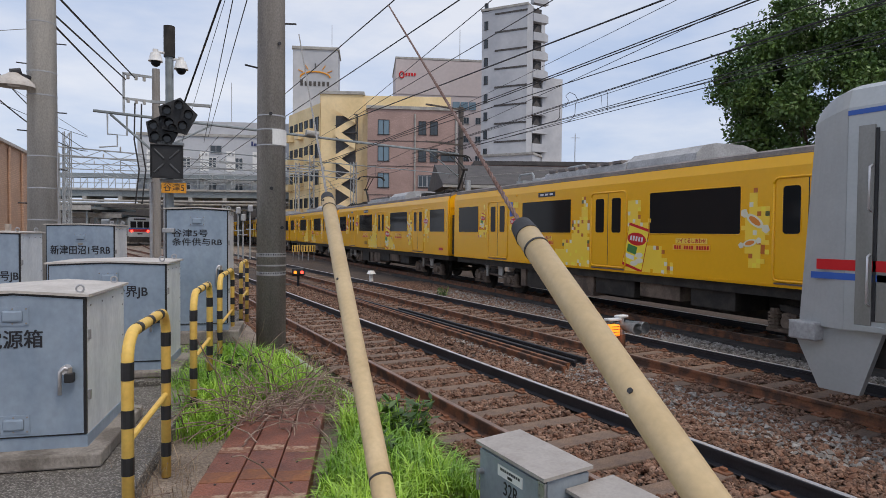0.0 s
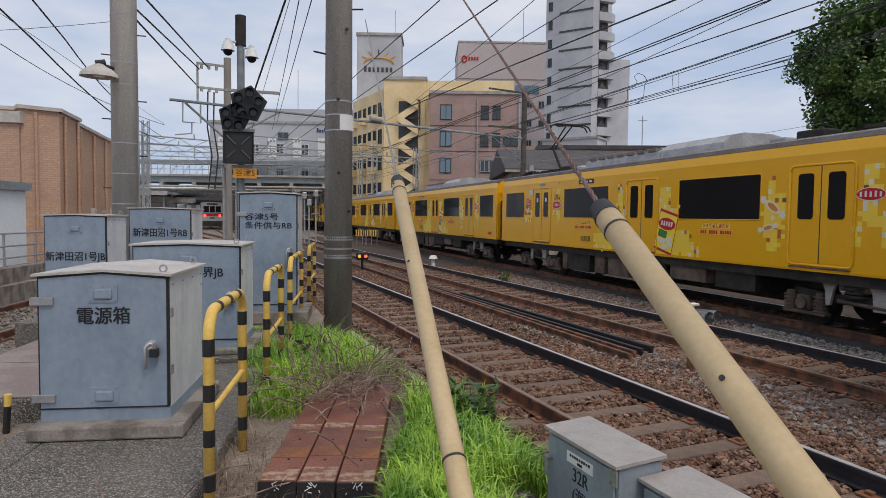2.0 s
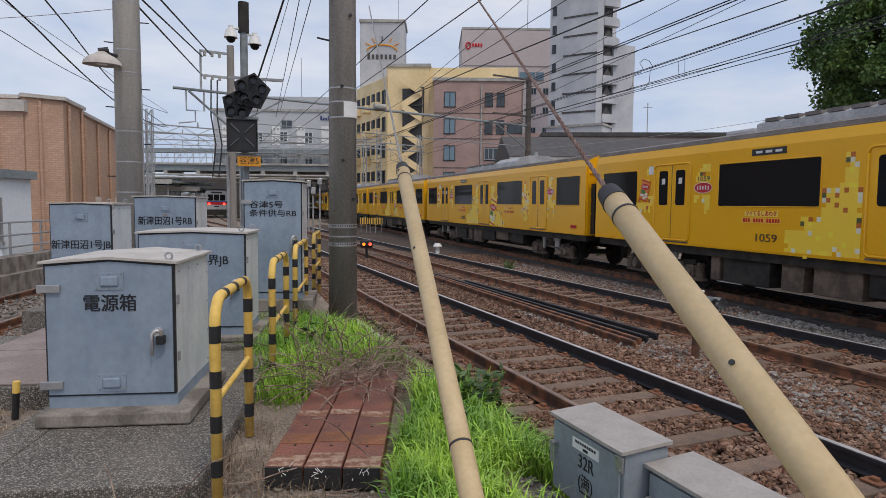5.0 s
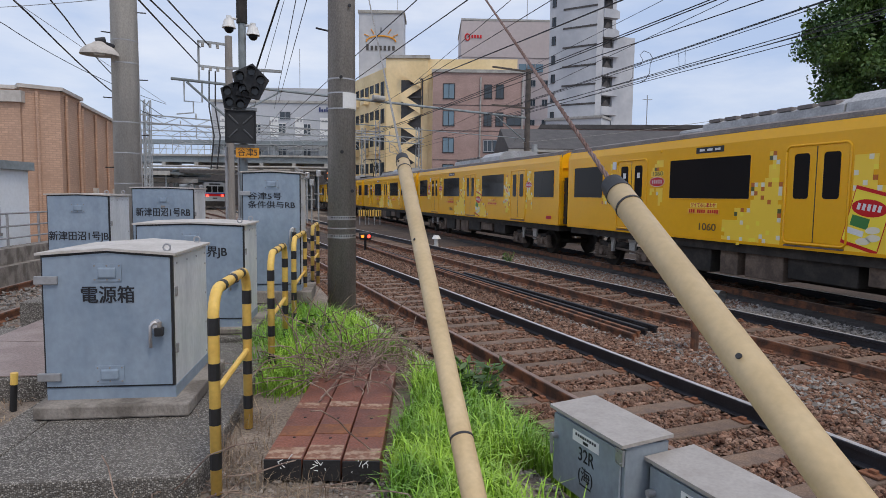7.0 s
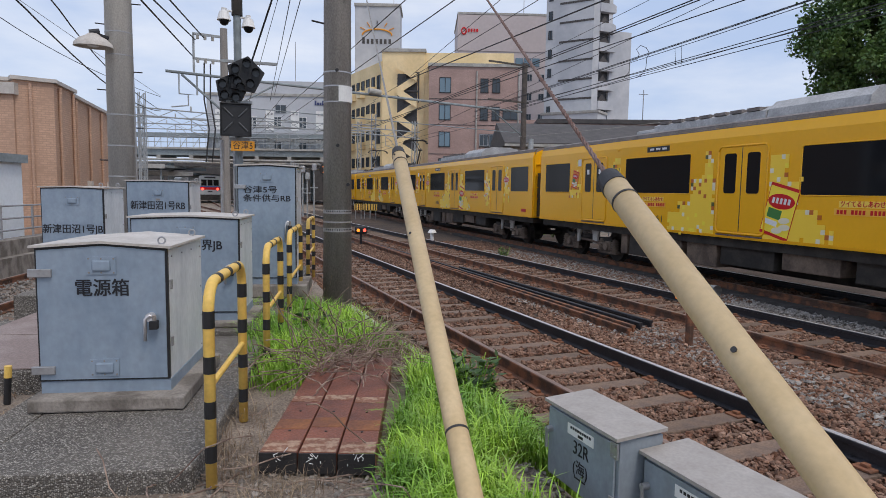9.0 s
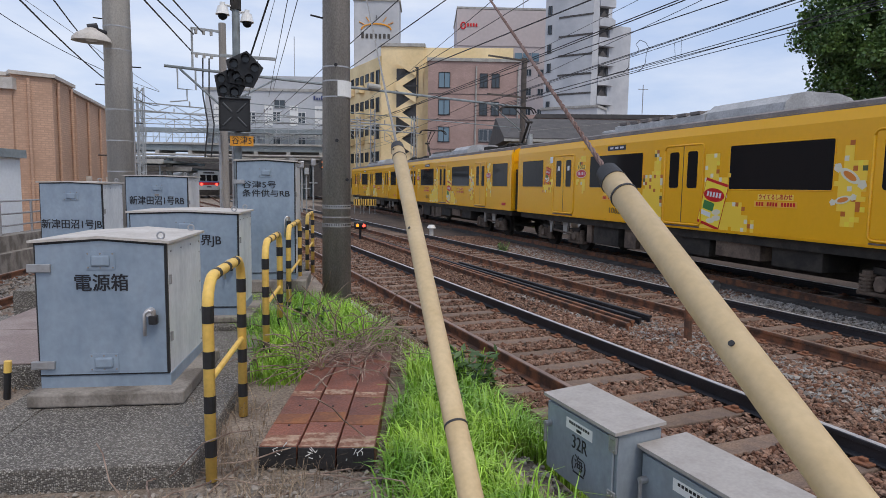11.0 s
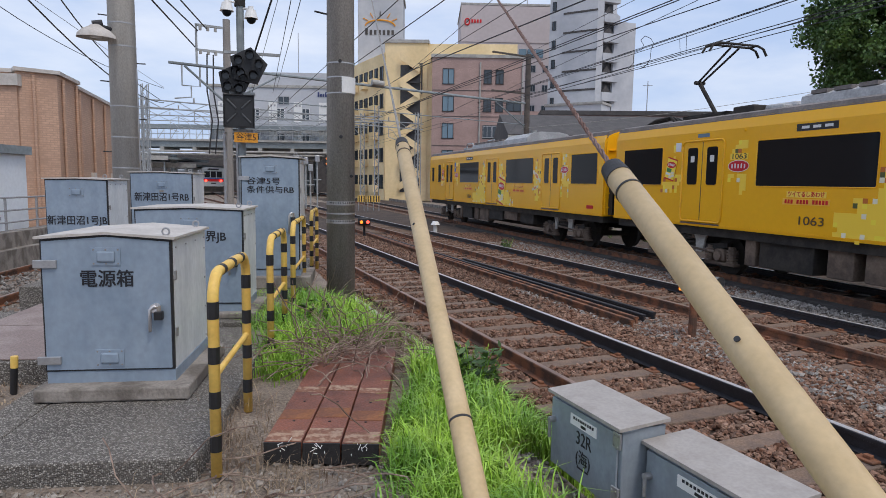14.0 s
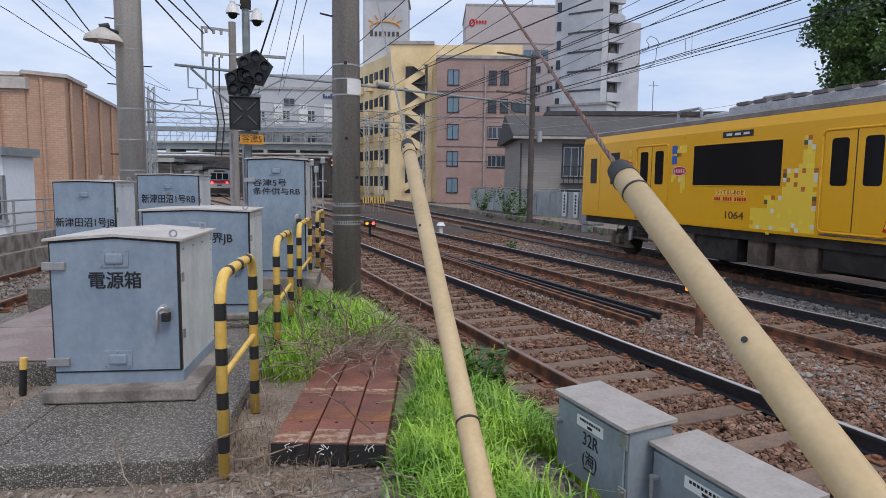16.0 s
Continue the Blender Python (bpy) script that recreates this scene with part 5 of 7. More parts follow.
def brown_house():
    m, w = front((25.0, 65.2), (34.2, 61.5))
    b = block("brown_apartment_house", m, w, 12, 15.7, "brown_tile", "brown tiled apartment house with blue windows")
    for k in range(5):
        z = 1.2 + k * 2.93
        facade_window(b, 1.2, 2.35, z, z + 1.55, 0, "window_blue", "black")
    for k in range(2):
        z = 3.9 + k * 3.1
        # flat dark sheet, the shade inside the balconies as colour
        one("balcony_opening", b, M["blind"], 5.6, 11.5 if w > 11.5 else w - 0.1, -0.02, 0.3, z, z + 1.5)
        for j in range(4):
            facade_window(b, 5.7 + j * 1.02, 6.55 + j * 1.02, z + 0.2, z + 1.35, -0.03)
    for z in (10.0, 13.0):
        for x, ww in ((5.7, 0.75), (7.0, 0.75)):
            facade_window(b, x, x + ww, z, z + 1.4, 0, "window", "black")
        if z < 11:
            facade_window(b, 8.2, 9.8, z + 0.1, z + 1.1, 0, "window", "black")
    for x in (5.25, 9.85):
        rod("downpipe", b, M["pale_concrete"], (x, -0.12, 0.3), (x, -0.12, 15.2), 0.09)
    for z in (4.6, 6.2, 9.4, 12.2):
        one("string_course", b, M["slate"], 0.02, w - 0.02, -0.05, 0.01, z + 0.0, z + 0.05)
    one("lower_wing", b, M["brown_tile"], w + 0.01, w + 6.5, 1.0, 10, 0, 10.2)
    for k in range(2):
        z = 5.0 + k * 3
        facade_window(b, w + 0.8, w + 2.6, z, z + 1.3, 1.0, "window", "black")


def ochre_building():
    m, w = front((20.9, 69.2), (25.2, 67.2))
    b = block("ochre_building", m, w, 6, 17.6, "ochre", "ochre-yellow building with an outside staircase")
    one("wall_return", b, M["ochre"], w + 0.004, w + 0.9, 0.1, 5.0, 0, 15.85)
    # the long wing seen at a slant
    wing = new("wing")
    wing.parent = b
    wm, ww = front((19.75, 79.0), (20.86, 69.35), -0.2)
    wing.matrix_basis = m.inverted() @ wm
    one("wing_wall", wing, M["ochre"], 0, ww, 0.0, 4, 0, 16.6)
    for k in range(5):
        for j in range(6):
            x, z = 0.5 + j * 1.6, 1.4 + k * 3.05
            facade_window(wing, x, x + 0.8, z, z + 1.5, 0, "window", "black").name = "wing_window"
            if j % 2 == 0:
                one("balcony", wing, M["ochre"], x - 0.2, x + 1.1, -0.7, -0.004, z - 0.5, z + 0.35)
    one("upper_band", b, M["ochre"], -0.1, w + 10, 0.3, 5.5, 15.9, 17.58)
    # zigzag stairs before a flat dark sheet, the shaft's shade as colour
    x0, x1 = 1.7, 3.95
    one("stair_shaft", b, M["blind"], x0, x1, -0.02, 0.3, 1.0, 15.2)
    for k in range(5):
        z = 1.2 + k * 2.9
        for a, zz in ((0, z), (1, z + 1.45)):
            bm = bmesh.new()
            p, q = ((x0, zz), (x1, zz + 1.45)) if a == 0 else ((x1, zz), (x0, zz + 1.45))
            prism(bm, [(p[0], p[1]), (q[0], q[1]), (q[0], q[1] + 0.85), (p[0], p[1] + 0.85)], -0.45 - 0.25 * a, -0.3 - 0.25 * a)
            part("stair_flight", bm, M["ochre"], b, "ochre stair parapet")
    for z in (13.2, 15.2):
        one("roof_frame", b, M["blind"], 2.6, 4.2, -0.3, -0.15, z, z + 0.15)
    one("roof_frame", b, M["blind"], 2.6, 2.75, -0.3, -0.15, 12.0, 15.2)
    one("roof_frame", b, M["blind"], 4.05, 4.2, -0.3, -0.15, 12.0, 15.2)


def sign_tower():
    m, w = front((20.75, 80.84), (26.08, 78.77))
    b = block("sign_tower", m, w, 5, 25.6, "tower_wall", "white rooftop sign tower with orange sun mark")
    one("corner_face", b, M["pale_concrete"], -0.05, -0.004, 0.1, 4.9, 14, 25.5)
    bm = bmesh.new()
    path_tube(bm, [(2.8 + 1.9 * math.cos(a), -0.05, 22.0 + 0.75 * math.sin(a)) for a in [math.pi * k / 12 for k in range(13)]], 0.1, 6)
    part("sun_arc", bm, M["orange_plate"], b, "orange arc")
    for k in range(5):
        a = math.pi * (0.14 + 0.18 * k)
        rod("sun_ray", b, M["ink"] if k == 2 else M["orange_plate"], (2.8 + 1.7 * math.cos(a), -0.05, 22.3 + 0.85 * math.sin(a)), (2.8 + 2.4 * math.cos(a), -0.05, 22.3 + 1.5 * math.sin(a)), 0.06, seg=6)
    for k in range(7):
        one("sign_bar", b, M["slate"], 0.9 + k * 0.56, 1.22 + k * 0.56, -0.06, -0.02, 20.9, 21.5 if k else 21.7)
    rod("lightning_rod", b, M["zinc"], (4.8, 2, 25.6), (4.8, 2, 29.5), 0.04, seg=6)


def pink_building():
    m, w = front((45.4, 104.3), (63, 97.6))
    b = block("pink_building", m, w, 14, 33.3, "pink_wall", "large pale pink building")
    one("upper_band", b, M["pink_wall"], -0.1, w + 0.1, -0.12, -0.004, 27.0, 33.2)
    bm = bmesh.new()
    path_tube(bm, [(1.0 + 0.4 * math.cos(a), -0.2, 30.4 + 0.55 * math.sin(a)) for a in [math.pi * k / 8 for k in range(17)]], 0.12, 6)
    part("sign_mark", bm, M["red"], b)
    for k in range(4):
        one("sign_bar", b, M["red"], 1.7 + k * 0.5, 2.0 + k * 0.5, -0.25, -0.13, 30.25, 30.8)
    for k in range(3):
        one("window", b, M["window_blue"], 10.3 + k * 1.5, 11.6 + k * 1.5, -0.2, 0, 24.5, 25.9)
    for z in (22.0, 18.6, 15.0):
        for k in range(7):
            facade_window(b, 1.4 + k * 2.2, 2.3 + k * 2.2, z, z + 1.1, 0)
    rod("mast", b, M["zinc"], (12, 3, 33.3), (12, 3, 40.0), 0.07, seg=6)


def pale_tower():
    m, w = front((51.9, 85.4), (56.3, 79.3))
    b = block("pale_tower", m, w, 9, 37, "tower_wall", "tall pale grey apartment tower with slanting balconies")
    for k in range(10):
        z = 10.5 + k * 2.85
        one("band", b, M["slate"], 2.2, w + 0.02, -0.06, -0.004, z, z + 0.28)
        facade_window(b, 0.5, 1.0, z + 0.8, z + 2.0, 0, "window", "black")
    # side that looks to the right, with recessed landings
    side = new("side_wing")
    side.parent = b
    side.matrix_basis = pose(w + 0.004, 0.0, 0, 0, 0, 52)
    one("side_wall", side, M["tower_wall"], 0, 1.1, 0.05, 5, 0, 37)
    # back of the recess coloured near-black for its shade
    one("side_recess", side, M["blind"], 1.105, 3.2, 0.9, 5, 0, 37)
    one("side_wall", side, M["tower_wall"], 3.205, 7.0, 0.4, 5, 0, 26.5)
    for k in range(11):
        z = 9.0 + k * 2.85
        bm = bmesh.new()
        prism(bm, [(1.1, z), (3.8, z), (3.8, z + 1.0), (3.3, z + 1.25), (1.1, z + 1.25)], -0.1, 0.85)
        part("landing", bm, M["tower_wall"], side, "pale slanting landing parapet")
        bm = bmesh.new()
        prism(bm, [(1.2, z + 1.25), (2.0, z + 2.3), (2.9, z + 1.25)], 0.2, 0.3)
        part("stair_stringer", bm, M["slate"], side)
    low = block("low_annex", m @ pose(1.4, -4, 0), 8.5, 4, 13.6, "tower_wall", "low pale grey annex below the tower")
    facade_window(low, 2.0, 4.2, 9.3, 11.6, 0, "window_blue")


def grey_house():
    m, w = front((21.0, 38.6), (44.0, 30.0))
    b = thing("grey_house", m, "grey two-storey house row with dark balconies and slate roof", "house")
    one("wall", b, M["siding"], 0, w, 0, 9, 0, 5.45)
    bm = bmesh.new()
    prism(bm, [(-0.7, 5.3), (-0.7, 5.5), (4.5, 7.35), (9.7, 5.5), (9.7, 5.3)], -0.6, w + 0.6)
    part("roof", bm, M["slate"], b, "dark slate roof").matrix_basis = pose(0, 0, 0) @ Matrix(((0, 1, 0, 0), (1, 0, 0, 0), (0, 0, 1, 0), (0, 0, 0, 1)))
    one("fascia", b, M["pale_concrete"], -0.6, w + 0.6, -0.76, -0.7, 5.25, 5.42)
    for x in (2.9, 9.5, 15.5):
        # dark sheet on the wall paints the balcony's shade
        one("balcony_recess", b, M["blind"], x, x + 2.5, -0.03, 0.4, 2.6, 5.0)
        for k in range(8):
            one("baluster", b, M["black"], x + 0.05 + k * 0.34, x + 0.09 + k * 0.34, -0.5, -0.46, 2.3, 3.4)
        one("balcony_rail", b, M["black"], x - 0.05, x + 2.55, -0.53, -0.43, 3.4, 3.46)
        one("balcony_floor", b, M["black"], x - 0.05, x + 2.55, -0.55, -0.03, 2.15, 2.3)
        for k in range(2):
            facade_window(b, x + 0.15 + k * 1.2, x + 1.1 + k * 1.2, 2.8, 4.7, -0.03)
        one("ground_window", b, M["window"], x, x + 2.4, -0.03, 0.2, 0.4, 1.9)
        rod("downpipe", b, M["white"], (x + 3.0, -0.1, 0.2), (x + 3.0, -0.1, 5.0), 0.06, seg=8)
    rod("downpipe", b, M["slate"], (0.05, -0.1, 0.2), (0.05, -0.1, 5.0), 0.06, seg=8)
    low = block("low_roof_house", front((27.5, 46.0), (60.0, 30.0))[0], 34, 8, 7.9, "brown_tile", "low house with a dark flat roof behind the railway", roof="slate")
    rod("aerial", low, M["zinc"], (9, 2, 8.2), (9, 2, 11.0), 0.04, seg=6)
    one("aerial_bar", low, M["zinc"], 8.6, 9.4, 1.97, 2.03, 10.6, 10.64)


def station():
    m, w = front((3.0, 92.0), (24.0, 84.0))
    b = thing("station_building", m, "blue-grey station building raised over the tracks, with rows of windows", "building", "buildings beyond the railway")
    one("wall", b, M["grey_wall"], 0, w, 0, 16, 5.6, 14.6)
    one("roof", b, M["pale_concrete"], -0.15, w + 0.15, -0.15, 16.15, 14.604, 14.95)
    for x in (5.5, 11.5, 17.5, w - 0.6):
        for y in (0.6, 8, 15.4):
            rod("column", b, M["bridge"], (x, y, 0), (x, y, 5.6), 0.35, seg=10)
    one("upper_storey", b, M["grey_wall"], 5.0, w, 1.0, 14, 14.96, 16.8)
    for k in range(2):
        for j in range(6):
            x, z = 1.9 + j * 3.4, 7.0 + k * 3.4
            one("pale_panel", b, M["white"], x - 0.75, x + 0.35, -0.05, -0.004, z - 0.4, z + 2.3)
            facade_window(b, x + 0.42, x + 1.35, z, z + 1.4, 0, "window", "white")
            for i in range(2):
                one("vent", b, M["zinc"], x - 0.5 + i * 0.45, x - 0.25 + i * 0.45, -0.12, -0.04, z + 1.7, z + 1.95)
    for k in range(6):
        one("sign_bar", b, M["sign_blue"], 14.6 + k * 0.34, 14.84 + k * 0.34, -0.1, -0.02, 13.5, 14.1 if k in (0, 3) else 13.85)
    for x in (3.0, 9.3):
        facade_window(b, x, x + 1.4, 12.4, 13.4, 0, "window")
    rod("mast", b, M["zinc"], (11, 5, 16.8), (11, 5, 23.0), 0.05, seg=6)
    # footbridge deck with railing and braces, and platform roofs below
    m, w = front((-11.0, 92.0), (24.0, 78.0), 0.0)
    d = thing("station_bridge", m, "pale green-grey station bridge over the tracks", "bridge")
    one("girder", d, M["bridge"], 0, w, 0, 5, 6.0, 6.9)
    for k in range(9):
        one("cross_beam", d, M["pale_concrete"], k * w / 9, k * w / 9 + 0.5, -0.1, 5, 5.5, 5.99)
    for z, y in ((5.1, 0.3), (4.6, 2.6), (5.45, -0.4)):
        rod("pipe", d, M["pale_concrete"], (0, y, z), (w, y, z), 0.13, seg=8)
    one("deck_edge", d, M["pale_concrete"], -0.2, w + 0.2, -0.25, -0.004, 6.75, 7.0)
    for k in range(46):
        x = k * w / 46
        rod("rail_post", d, M["lattice"], (x, -0.1, 7.0), (x, -0.1, 8.3), 0.04, seg=5)
        if k % 2 == 0:
            rod("brace", d, M["lattice"], (x, -0.1, 7.0), (x + w / 46, -0.1, 8.2), 0.04, seg=5)
    for z in (7.6, 8.3):
        one("rail_bar", d, M["lattice"], 0, w, -0.15, -0.06, z, z + 0.08)
    for x in (1, 9.5, 19.0, 30.0):
        rod("column", d, M["bridge"], (x, 1.5, -0.2), (x, 1.5, 5.2), 0.4, seg=10)
    one("roof", d, M["bridge"], 0, w, 3.0, 5.0, 8.6, 9.1)
    for x0, x1, z, y in ((2.5, 11.0, 4.3, -4), (1.0, 12.5, 3.5, 1)):
        p = thing("platform_roof", m @ pose(0, y, 0), "pale platform roof on steel posts", "platform roof")
        one("roof", p, M["bridge"], x0, x1, 0, 14, z, z + 0.3)
        one("fascia", p, M["pale_concrete"], x0 - 0.1, x1 + 0.1, -0.1, -0.004, z - 0.15, z + 0.4)
        for k in range(4):
            rod("post", p, M["bridge"], (x0 + 0.6 + k * (x1 - x0 - 1.2) / 3, 0.5, -0.2), (x0 + 0.6 + k * (x1 - x0 - 1.2) / 3, 0.5, z), 0.1, seg=8)
    m2, w2 = front((-2.6, 96.0), (1.4, 96.0), -0.2)
    plat = thing("platform", m2, "concrete station platform", "platform", kind="structure")
    one("slab", plat, M["pale_concrete"], 0, w2, 0, 40, 0, 1.2)
    # added dark wall that stands for the shade below the bridge deck
    dark = thing("station_hall", front((-11, 120.0), (34, 112.0))[0], "dark backdrop wall added for the shade under the station bridge", "building")
    one("wall", dark, M["slate"], 0, 45, 0, 4, 0, 6.5)


def tan_building():
    b = thing("tan_building", pose(0, 0, -0.1), "tan tiled building with vertical ribs and cornice", "building")
    # stepped front: each bay stands back from the one before
    bays = (((-14.0, 29.6), (-5.7, 27.4), 5.3), ((-5.7, 27.5), (-4.5, 27.9), 5.85), ((-4.5, 27.9), (-4.2, 30.4), 5.85), ((-4.35, 30.8), (-3.5, 40.0), 5.75))
    for i, (p, q, h) in enumerate(bays):
        m, w = front(p, q, 0)
        wall = one("wall", b, M["tan_tile"], 0, w, 0, 3.2, 0, h)
        wall.matrix_basis = m
        cap = one("cornice", b, M["box_roof"], -0.1, w + 0.1, -0.12, 3.2, h + 0.004, h + (0.42 if i == 0 else 0.14))
        cap.matrix_basis = m
        for k in range(1 + int(w / 2.4)):
            x = min(w - 0.3, 0.5 + 2.4 * k)
            rod("downpipe", b, M["tan_tile"], (x, -0.07, 0.2), (x, -0.07, h - 0.1), 0.06, seg=8).matrix_basis = m
        for k in range(2):
            if w > 3:
                o = one("vent_hood", b, M["box_roof"], w * (0.25 + 0.45 * k), w * (0.25 + 0.45 * k) + 0.32, -0.18, 0, 4.3 - 2.4 * (i == 3), 4.65 - 2.4 * (i == 3))
                o.matrix_basis = m
    # white shed and its railing nearer
    m, w = front((-9.0, 20.5), (-4.45, 18.7), 0.0)
    s = thing("white_shed", m, "white prefabricated shed with dark windows", "shed")
    one("wall", s, M["shed"], 0, w, 0, 1.2, 0.0, 2.5)
    one("roof", s, M["bridge"], -0.15, w + 0.12, -0.15, 1.3, 2.504, 2.72)
    for x0, x1 in ((w - 2.3, w - 0.82), (w - 0.42, w - 0.04)):
        facade_window(s, x0, x1, 0.9, 1.95, 0, "window", "zinc")
    # low wall along the yard track, stepped, with its railing on top
    e, d = yard(-8.0, 10.0).translation, yard(-8.0, 26.0).translation
    m, w = front((e[0], e[1]), (d[0], d[1]), -0.25)
    wall = thing("retaining_wall", m, "low stained concrete retaining wall", "wall", kind="structure")
    one("block", wall, M["concrete"], 0, w, 0, 0.4, 0, 0.88)
    one("footing", wall, M["concrete"], 0, w, -0.22, -0.004, 0, 0.52)
    rl = thing("handrail", m @ pose(0, 0.2, 0.87), "grey steel handrail on the low wall", "handrail")
    for z in (0.22, 0.5, 0.8):
        rod("bar", rl, M["zinc"], (0, 0, z), (w, 0, z), 0.022, seg=8)
    for k in range(12):
        x = 0.1 + k * (w - 0.2) / 11
        rod("post", rl, M["zinc"], (x, 0, 0), (x, 0, 0.8), 0.03, seg=8)


def build_town():
    for make in (brown_house, ochre_building, sign_tower, pink_building, pale_tower, grey_house, station, tan_building):
        make()


def build_tree():
    t = thing("tree", pose(36.9, 22.3, -0.2), "large dark green broadleaf tree", "tree")
    bm = bmesh.new()
    tube(bm, (0, 0, 0), (0, 0, 5), 0.4, 0.28, 12)
    for k in range(9):
        a = k * 2.4
        tube(bm, (0, 0, 3.5 + 0.25 * k), (3 * math.cos(a), 3 * math.sin(a), 7 + 0.7 * k), 0.14, 0.04, 7)
    part("trunk", bm, M["bark"], t)
    rs = np.random.RandomState(4)
    cl = []
    for k in range(190):
        v = rs.normal(size=3)
        v /= np.linalg.norm(v)
        q = np.array([0, 0, 10.2]) + v * np.array([5.6, 5.6, 6.2]) * rs.uniform(0.55, 1.0)
        cl.append((q, rs.uniform(0.8, 1.4)))
    c = np.concatenate([q + np.clip(rs.normal(size=(420, 3)), -1.5, 1.5) * s * np.array([0.50, 0.50, 0.36]) for q, s in cl])
    n = len(c)
    u = rs.normal(size=(n, 3))
    u /= np.linalg.norm(u, axis=1)[:, None]
    v = np.cross(u, rs.normal(size=(n, 3)))
    v /= np.linalg.norm(v, axis=1)[:, None]
    s = rs.uniform(0.09, 0.17, (n, 1))
    verts = np.stack([c - u * s, c + v * s * 0.55, c + u * s, c - v * s * 0.55], 1).reshape(-1, 3)
    ob = cloud("crown", verts, np.arange(4 * n).reshape(-1, 4), M["leaf"], "dense dark green leaves", "", "")
    ob.parent = t
    return t




# ---- things along the tracks ----
def timber(p, turn, z, seed):
    """A used red-painted timber with a black end, worn bands and chalk strokes."""
    rnd = random.Random(seed)
    t = thing("timber_beam", pose(*p, z, 0, 0, turn), "old red-brown timber beam with a black end, lying on the ground", "timber beam", "stacked timber beams")
    w, h, ln = 0.198, 0.115, 1.9
    one("beam", t, M["timber"], 0, w, 0.012, ln, 0, h, bevel=0.006)
    one("black_end", t, M["timber_end"], 0.002, w - 0.002, 0.0, 0.0118, 0.002, h - 0.003)
    y = 0.016
    for mt, d in (("timber_pale", 0.16 if seed != 1 else 0.20), ("timber", 0.15), ("worn_plate", 0.17), ("timber", 0.3), ("timber_pale", 0.12)):
        if mt != "timber":
            one("worn_band", t, M[mt], 0.006, w - 0.006, y, y + d - 0.02, h, h + 0.0025)
        y += d
    for k in range(7):
        a = Vector((0.05 + rnd.uniform(0, 0.09), -0.001, 0.06 + rnd.uniform(0, 0.06)))
        b = a + Vector((rnd.uniform(-0.03, 0.03), 0, rnd.uniform(-0.03, 0.03)))
        rod("chalk_stroke", t, M["white"], a, b, 0.0022, seg=5)
    for yy in (0.3, 0.62):
        rod("spike_hole", t, M["timber_end"], (w * 0.5, yy, h - 0.002), (w * 0.5, yy, h + 0.0032), 0.008, seg=8)
    return t


def blades(name, n, area, height, width, seed, material, label, lean=0.45, base=None):
    """Grass: curved blades rooted in the ground. area(rs) gives x, y and a factor on the height."""
    rs = np.random.RandomState(seed)
    P = np.array([area(rs) for _ in range(n)])
    z = np.array([(base or ground_z)(x, y) for x, y in P[:, :2]]) - 0.02
    root = np.c_[P[:, :2], z]
    a = rs.uniform(0, 2 * np.pi, n)
    out = np.c_[np.cos(a), np.sin(a), np.zeros(n)]
    side = np.c_[-np.sin(a), np.cos(a), np.zeros(n)]
    h = (rs.uniform(*height, n) * P[:, 2])[:, None]
    w = (rs.uniform(*width, n))[:, None]
    b = rs.uniform(0.1, lean * 2, (n, 1))
    up = np.array([0, 0, 1.0])
    p0, p1, p2, p3 = root, root + up * h * 0.4 + out * h * b * 0.10, root + up * h * 0.75 + out * h * b * 0.38, root + up * h * (1 - 0.25 * b) + out * h * b * 0.85
    v = np.stack([p0 - side * w, p0 + side * w, p1 - side * w * 0.95, p1 + side * w * 0.95, p2 - side * w * 0.7, p2 + side * w * 0.7, p3 - side * w * 0.08, p3 + side * w * 0.08], 1).reshape(-1, 3)
    f = (np.array([[0, 1, 3, 2], [2, 3, 5, 4], [4, 5, 7, 6]])[None] + 8 * np.arange(n)[:, None, None]).reshape(-1, 4)
    return cloud(name, v, f, M[material], label, "grass")


def bare(x, y):
    """Where the timber beams, the bramble and the relay boxes keep the grass away."""
    left, right = 0.30 + (y - 3.35) * 0.47, 0.93 + (y - 3.05) * 0.47
    if 2.7 < y < 5.35 and left < x < right:
        return True
    return (x > 1.42 and y < 2.95) or x < 0.28 + 0.0 * y or (x > 1.62 and y < 2.4)


def tuft_area(x0, x1, y0, y1, clumps, spread, seed, anywhere=False):
    rs0 = np.random.RandomState(seed)
    c = []
    while len(c) < clumps:
        q = (rs0.uniform(x0, x1), rs0.uniform(y0, y1), rs0.uniform(0.6, 1.2))
        if anywhere or not bare(q[0], q[1]):
            c.append(q)

    def area(rs):
        while True:
            q = c[rs.randint(len(c))]
            p = (q[0] + rs.normal() * spread, q[1] + rs.normal() * spread)
            if anywhere or not bare(*p):
                return p[0], p[1], q[2]

    return area


